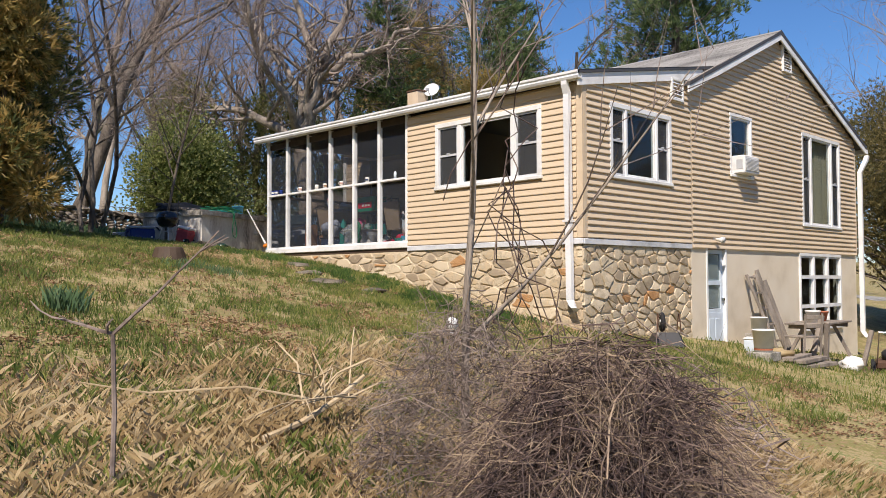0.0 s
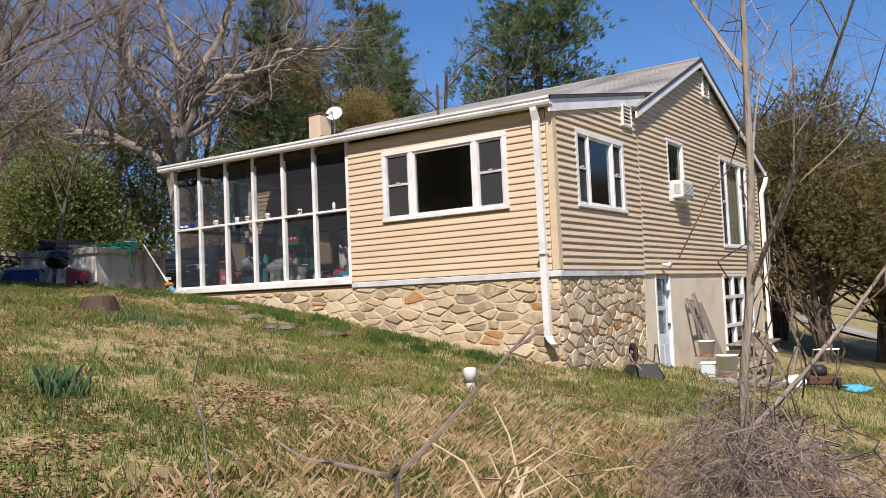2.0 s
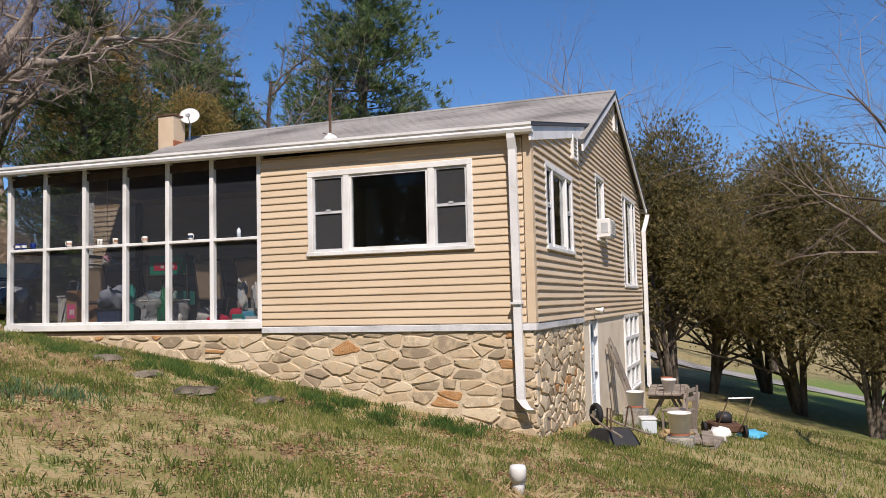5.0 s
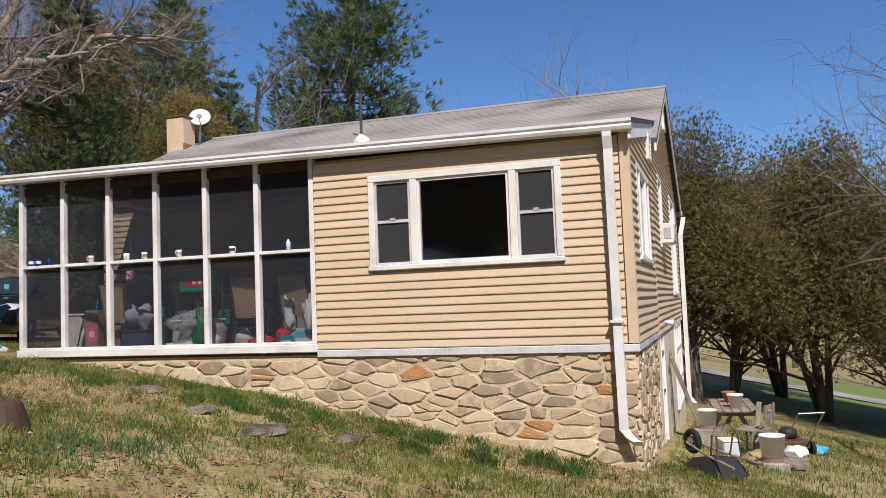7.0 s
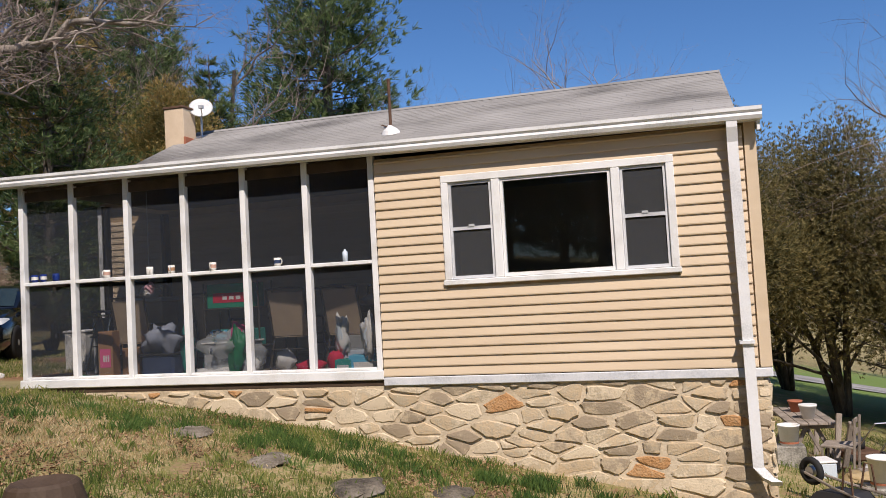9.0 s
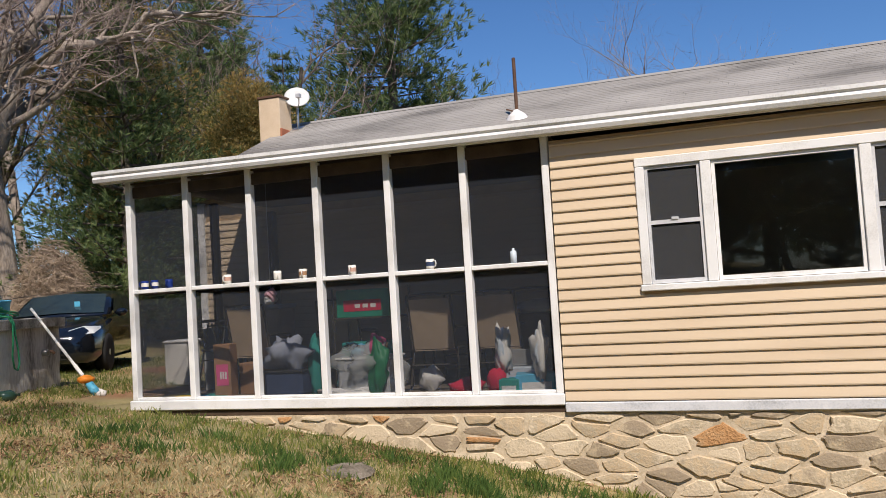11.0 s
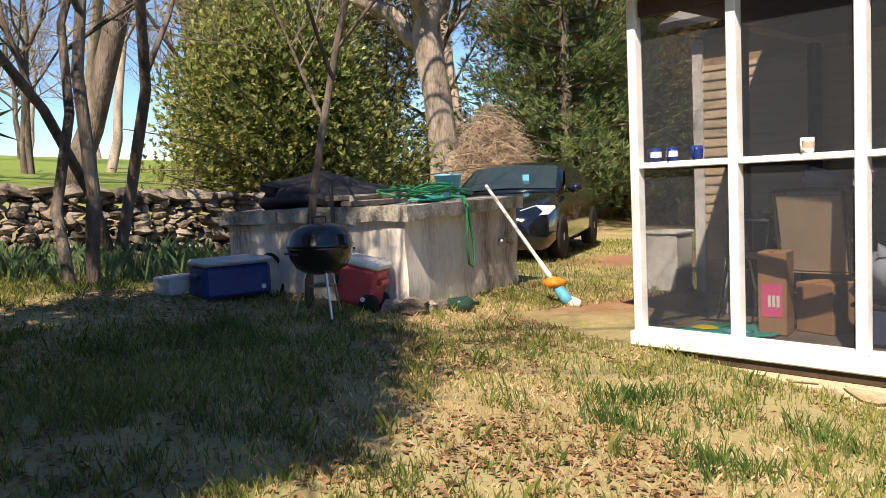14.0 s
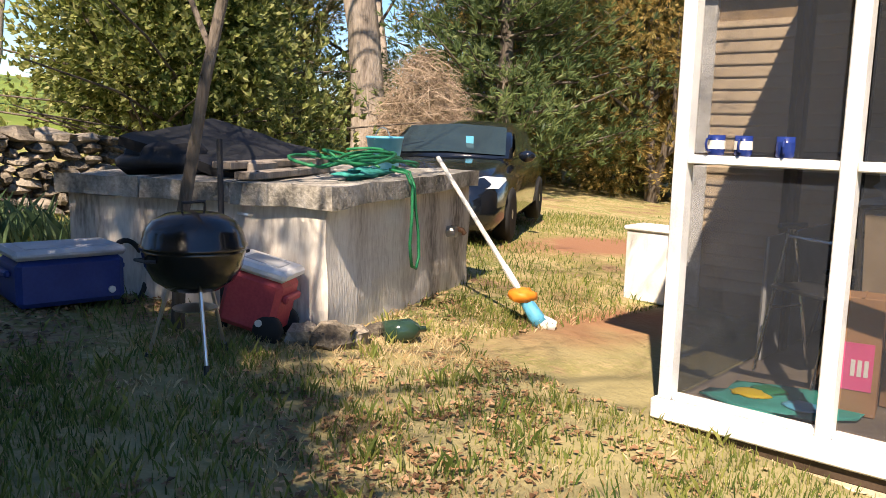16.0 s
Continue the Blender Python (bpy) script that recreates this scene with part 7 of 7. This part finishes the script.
ring1 = [(-0.26, -0.20, 0.26), (0.24, -0.22, 0.22), (0.24, 0.22, 0.22), (-0.26, 0.20, 0.26)]
b.add(ring0 + ring1 + [(x * 0.96, y * 0.96, z - 0.01) for x, y, z in ring0], [(0, 1, 5, 4), (1, 2, 6, 5), (2, 3, 7, 6), (3, 0, 4, 7), (4, 5, 6, 7), (8, 11, 10, 9)])
part("tray", b, M["blackplastic"], wb, "dark rusted steel tray")
whl = part("wheel", Build().tube([(0.50 + 0.15 * math.cos(a), 0, 0.42 + 0.15 * math.sin(a)) for a in [2 * math.pi * i / 20 for i in range(21)]], 0.05, 10), M["rubber"], wb, "black tyre", True)
part("hub", Build().tube([(0.50, -0.05, 0.42), (0.50, 0.05, 0.42)], 0.07, 12), M["steel"], whl)
for s in (-1, 1):
    part("handle", Build().tube([(0.55, s * 0.08, 0.40), (0.0, s * 0.17, 0.30), (-0.75, s * 0.27, 0.22)], 0.02, 6), M["oldwood"], wb, "wooden handle")
    part("leg", Build().tube([(-0.15, s * 0.18, 0.28), (-0.22, s * 0.2, 0.62), (-0.32, s * 0.2, 0.62), (-0.35, s * 0.22, 0.27)], 0.014, 6), M["rust"], wb)


def leaning(x, z1, dx, w, rungs, label):
    l = thing("ladder", (x, YG - 0.55, ground_z(x, YG - 0.5)), label, "ladder")
    h = z1 - ground_z(x, YG - 0.5)
    for s in (-1, 1):
        b = Build()
        b.cbox(-0.035, 0.035, -0.02, 0.02, 0, (h * h + 0.2) ** 0.5, 0.005, pose(s * w / 2, 0, 0, -math.degrees(math.atan2(0.5, h)), math.degrees(math.atan2(dx, h)), 0))
        part("rail", b, M["oldwood"], l)
    for k in range(rungs):
        f = (k + 0.7) / rungs
        part("rung", Build().cbox(-w / 2 + dx * f, w / 2 + dx * f, 0.5 * f - 0.015, 0.5 * f + 0.015, h * f - 0.02, h * f + 0.02, 0.004), M["oldwood"], l)
    return l


leaning(16.0, 1.95, -0.25, 0.34, 5, "grey weathered wooden ladder leaning on the stucco wall")
for i, (x, l) in enumerate(((16.35, 1.7), (16.55, 1.5))):
    pl = thing("plank", pose(x, YG - 0.5, ground_z(x, YG - 0.5), -17, -8, 0), "grey weathered plank leaning on the stucco wall", "plank", "planks by the gable")
    part("board", Build().cbox(-0.07, 0.07, -0.015, 0.015, 0, l, 0.004), M["oldwood"], pl)
table = thing("picnic_table", pose(16.6, 6.65, ground_z(16.6, 6.65), 0, 0, 4), "weathered grey trestle table heaped with clutter", "table")
for i in range(5):
    part("plank", Build().cbox(-0.85, 0.85, -0.36 + i * 0.145, -0.225 + i * 0.145, 0.70, 0.735, 0.005), M["oldwood"], table)
for x in (-0.65, 0.65):
    for s in (-1, 1):
        part("leg", Build().tube([(x, s * 0.05, 0.69), (x, s * 0.40, 0.0)], 0.04, 4), M["oldwood"], table)
    part("brace", Build().cbox(x - 0.03, x + 0.03, -0.34, 0.34, 0.62, 0.70, 0.005), M["oldwood"], table)
for i, (x, y, r, h) in enumerate(((14.9, 7.05, 0.15, 0.28), (13.2, 6.19, 0.17, 0.34))):
    bk = thing("bucket", gpos(x, y, 0.12 if i else 0.3), "dirty white plastic bucket", "bucket", "buckets by the gable")
    part("pail", Build().lathe([(r * 0.82, 0), (r, h), (r * 1.04, h), (r * 1.04, h + 0.02), (r * 0.95, h + 0.01), (r * 0.78, 0.01)], 20), M["whiteplastic"], bk, "", True)
    part("band", Build().lathe([(r * 0.86, 0.03), (r * 0.87, 0.06)], 20, None, False), M["terracotta"], bk)
for x, y, s in ((13.2, 6.19, 0.2), (14.9, 7.05, 0.17)):
    bl = thing("concrete_block", gpos(x, y, -0.02), "grey concrete block under a bucket", "block", "blocks by the gable")
    part("block", Build().cbox(-s, s, -0.2, 0.2, 0, 0.14 if s > 0.18 else 0.32, 0.01), M["concrete_top"], bl)
for i, (x, y, s, mt, nm, lb) in enumerate(((16.2, 6.6, 0.13, "whiteplastic", "clay_pot", "white flower pot on the old table"), (16.9, 6.7, 0.11, "terracotta", "clay_pot", "terracotta flower pot on the old table"))):
    p = thing(nm, (x, y, ground_z(16.6, 6.65) + 0.735), lb, "flower pot")
    part("pot", Build().lathe([(s * 0.65, 0), (s, s * 1.5), (s * 1.08, s * 1.5), (s * 1.08, s * 1.75), (s * 0.9, s * 1.7)], 16), M[mt], p, "", True)
mw = thing("lawn_mower", pose(17.6, 5.7, ground_z(17.6, 5.7), 0, 0, 20), "old dark push mower under the gable window", "lawn mower")
part("deck", Build().cbox(-0.35, 0.35, -0.26, 0.26, 0.10, 0.26, 0.03), M["rust"], mw)
part("engine", Build().lathe([(0.15, 0.26), (0.16, 0.40), (0.10, 0.46), (0.03, 0.47)], 16), M["blackplastic"], mw, "", True)
for x in (-0.3, 0.3):
    for s in (-1, 1):
        part("wheel", Build().lathe([(0.05, -0.03), (0.12, -0.03), (0.12, 0.03), (0.05, 0.03)], 16, pose(x, s * 0.30, 0.12, 90, 0, 0)), M["rubber"], mw)
part("handle", Build().tube([(-0.3, -0.24, 0.2), (-1.0, -0.22, 0.85), (-1.0, 0.22, 0.85), (-0.3, 0.24, 0.2)], 0.013, 6), M["steel"], mw)
heap_thing("tarp", 18.6, 5.2, ground_z(18.6, 5.2), (0.34, 0.28, 0.09), "lightblue", 71, "crumpled bright blue tarpaulin on the ground", "tarpaulin", 0.35)
heap_thing("fallen_bag", 15.7, 5.75, ground_z(15.7, 5.75), (0.2, 0.2, 0.12), "whiteplastic", 72, "white sack by the old table", "bag", 0.3)
heap_thing("leaf_heap", 13.9, 6.3, ground_z(13.9, 6.3), (0.3, 0.22, 0.10), "straw", 73, "heap of dead straw by the buckets", "straw", 0.4)
for i, (x, y, h, l) in enumerate(((15.5, 6.35, 0.85, 12), (15.75, 6.2, 0.8, -16), (17.9, 6.3, 0.75, 16))):
    pst = thing("timber_post", pose(x, y, ground_z(x, y), 8, l, 0), "old timber offcut standing among the clutter", "timber", "timber offcuts")
    part("post", Build().cbox(-0.04, 0.04, -0.04, 0.04, 0, h, 0.006), M["oldwood"], pst)
chair2 = thing("wooden_chair", pose(15.1, 6.35, ground_z(15.1, 6.35), 0, 0, 160), "broken grey wooden chair beside the table", "chair")
part("seat", Build().cbox(-0.22, 0.22, -0.22, 0.22, 0.42, 0.45, 0.005), M["oldwood"], chair2)
for x in (-0.2, 0.2):
    part("leg", Build().tube([(x, -0.2, 0), (x, -0.2, 0.42)], 0.02, 5), M["oldwood"], chair2)
    part("leg", Build().tube([(x, 0.2, 0), (x, 0.26, 0.85)], 0.02, 5), M["oldwood"], chair2)
for z in (0.6, 0.75):
    part("slat", Build().cbox(-0.2, 0.2, 0.215, 0.235, z, z + 0.07, 0.004), M["oldwood"], chair2)
crate = thing("storage_crate", pose(14.0, 6.75, ground_z(14.0, 6.75), 0, 0, 15), "blue and white plastic crate beside the buckets", "crate")
part("crate", Build().cbox(-0.16, 0.16, -0.12, 0.12, 0, 0.22, 0.015), M["paleblue"], crate)
part("lid", Build().cbox(-0.17, 0.17, -0.13, 0.13, 0.22, 0.25, 0.01), M["whiteplastic"], crate)
for i, (dx, dy) in enumerate(((0.0, 0.0), (0.05, 0.2), (-0.06, 0.4), (0.02, 0.1), (-0.03, 0.31))):
    pb = thing("plank", pose(14.2 + dx, 5.75 + dy, ground_z(14.2 + dx, 5.75 + dy) + (0.005 if i < 3 else 0.075), 0, 0, 3 * i - 5), "dark weathered board lying on the ground by the buckets", "plank", "boards on the ground")
    part("board", Build().cbox(-0.55, 0.55, -0.09, 0.09, 0, 0.06, 0.006), M["oldwood"], pb)
# low grey road band far beyond the cedars
b = Build()
for j, y in enumerate(range(-60, 40, 4)):
    for w in (-2.2, 2.2):
        x = 46 + 0.08 * y + w
        b.v.append((x, y, ground_z(x, y) + 0.06))
b.f = [(2 * i, 2 * i + 1, 2 * i + 3, 2 * i + 2) for i in range(len(b.v) // 2 - 1)]
setting("road", b, M["shingle"], "pale grey road beyond the cedars", "road")
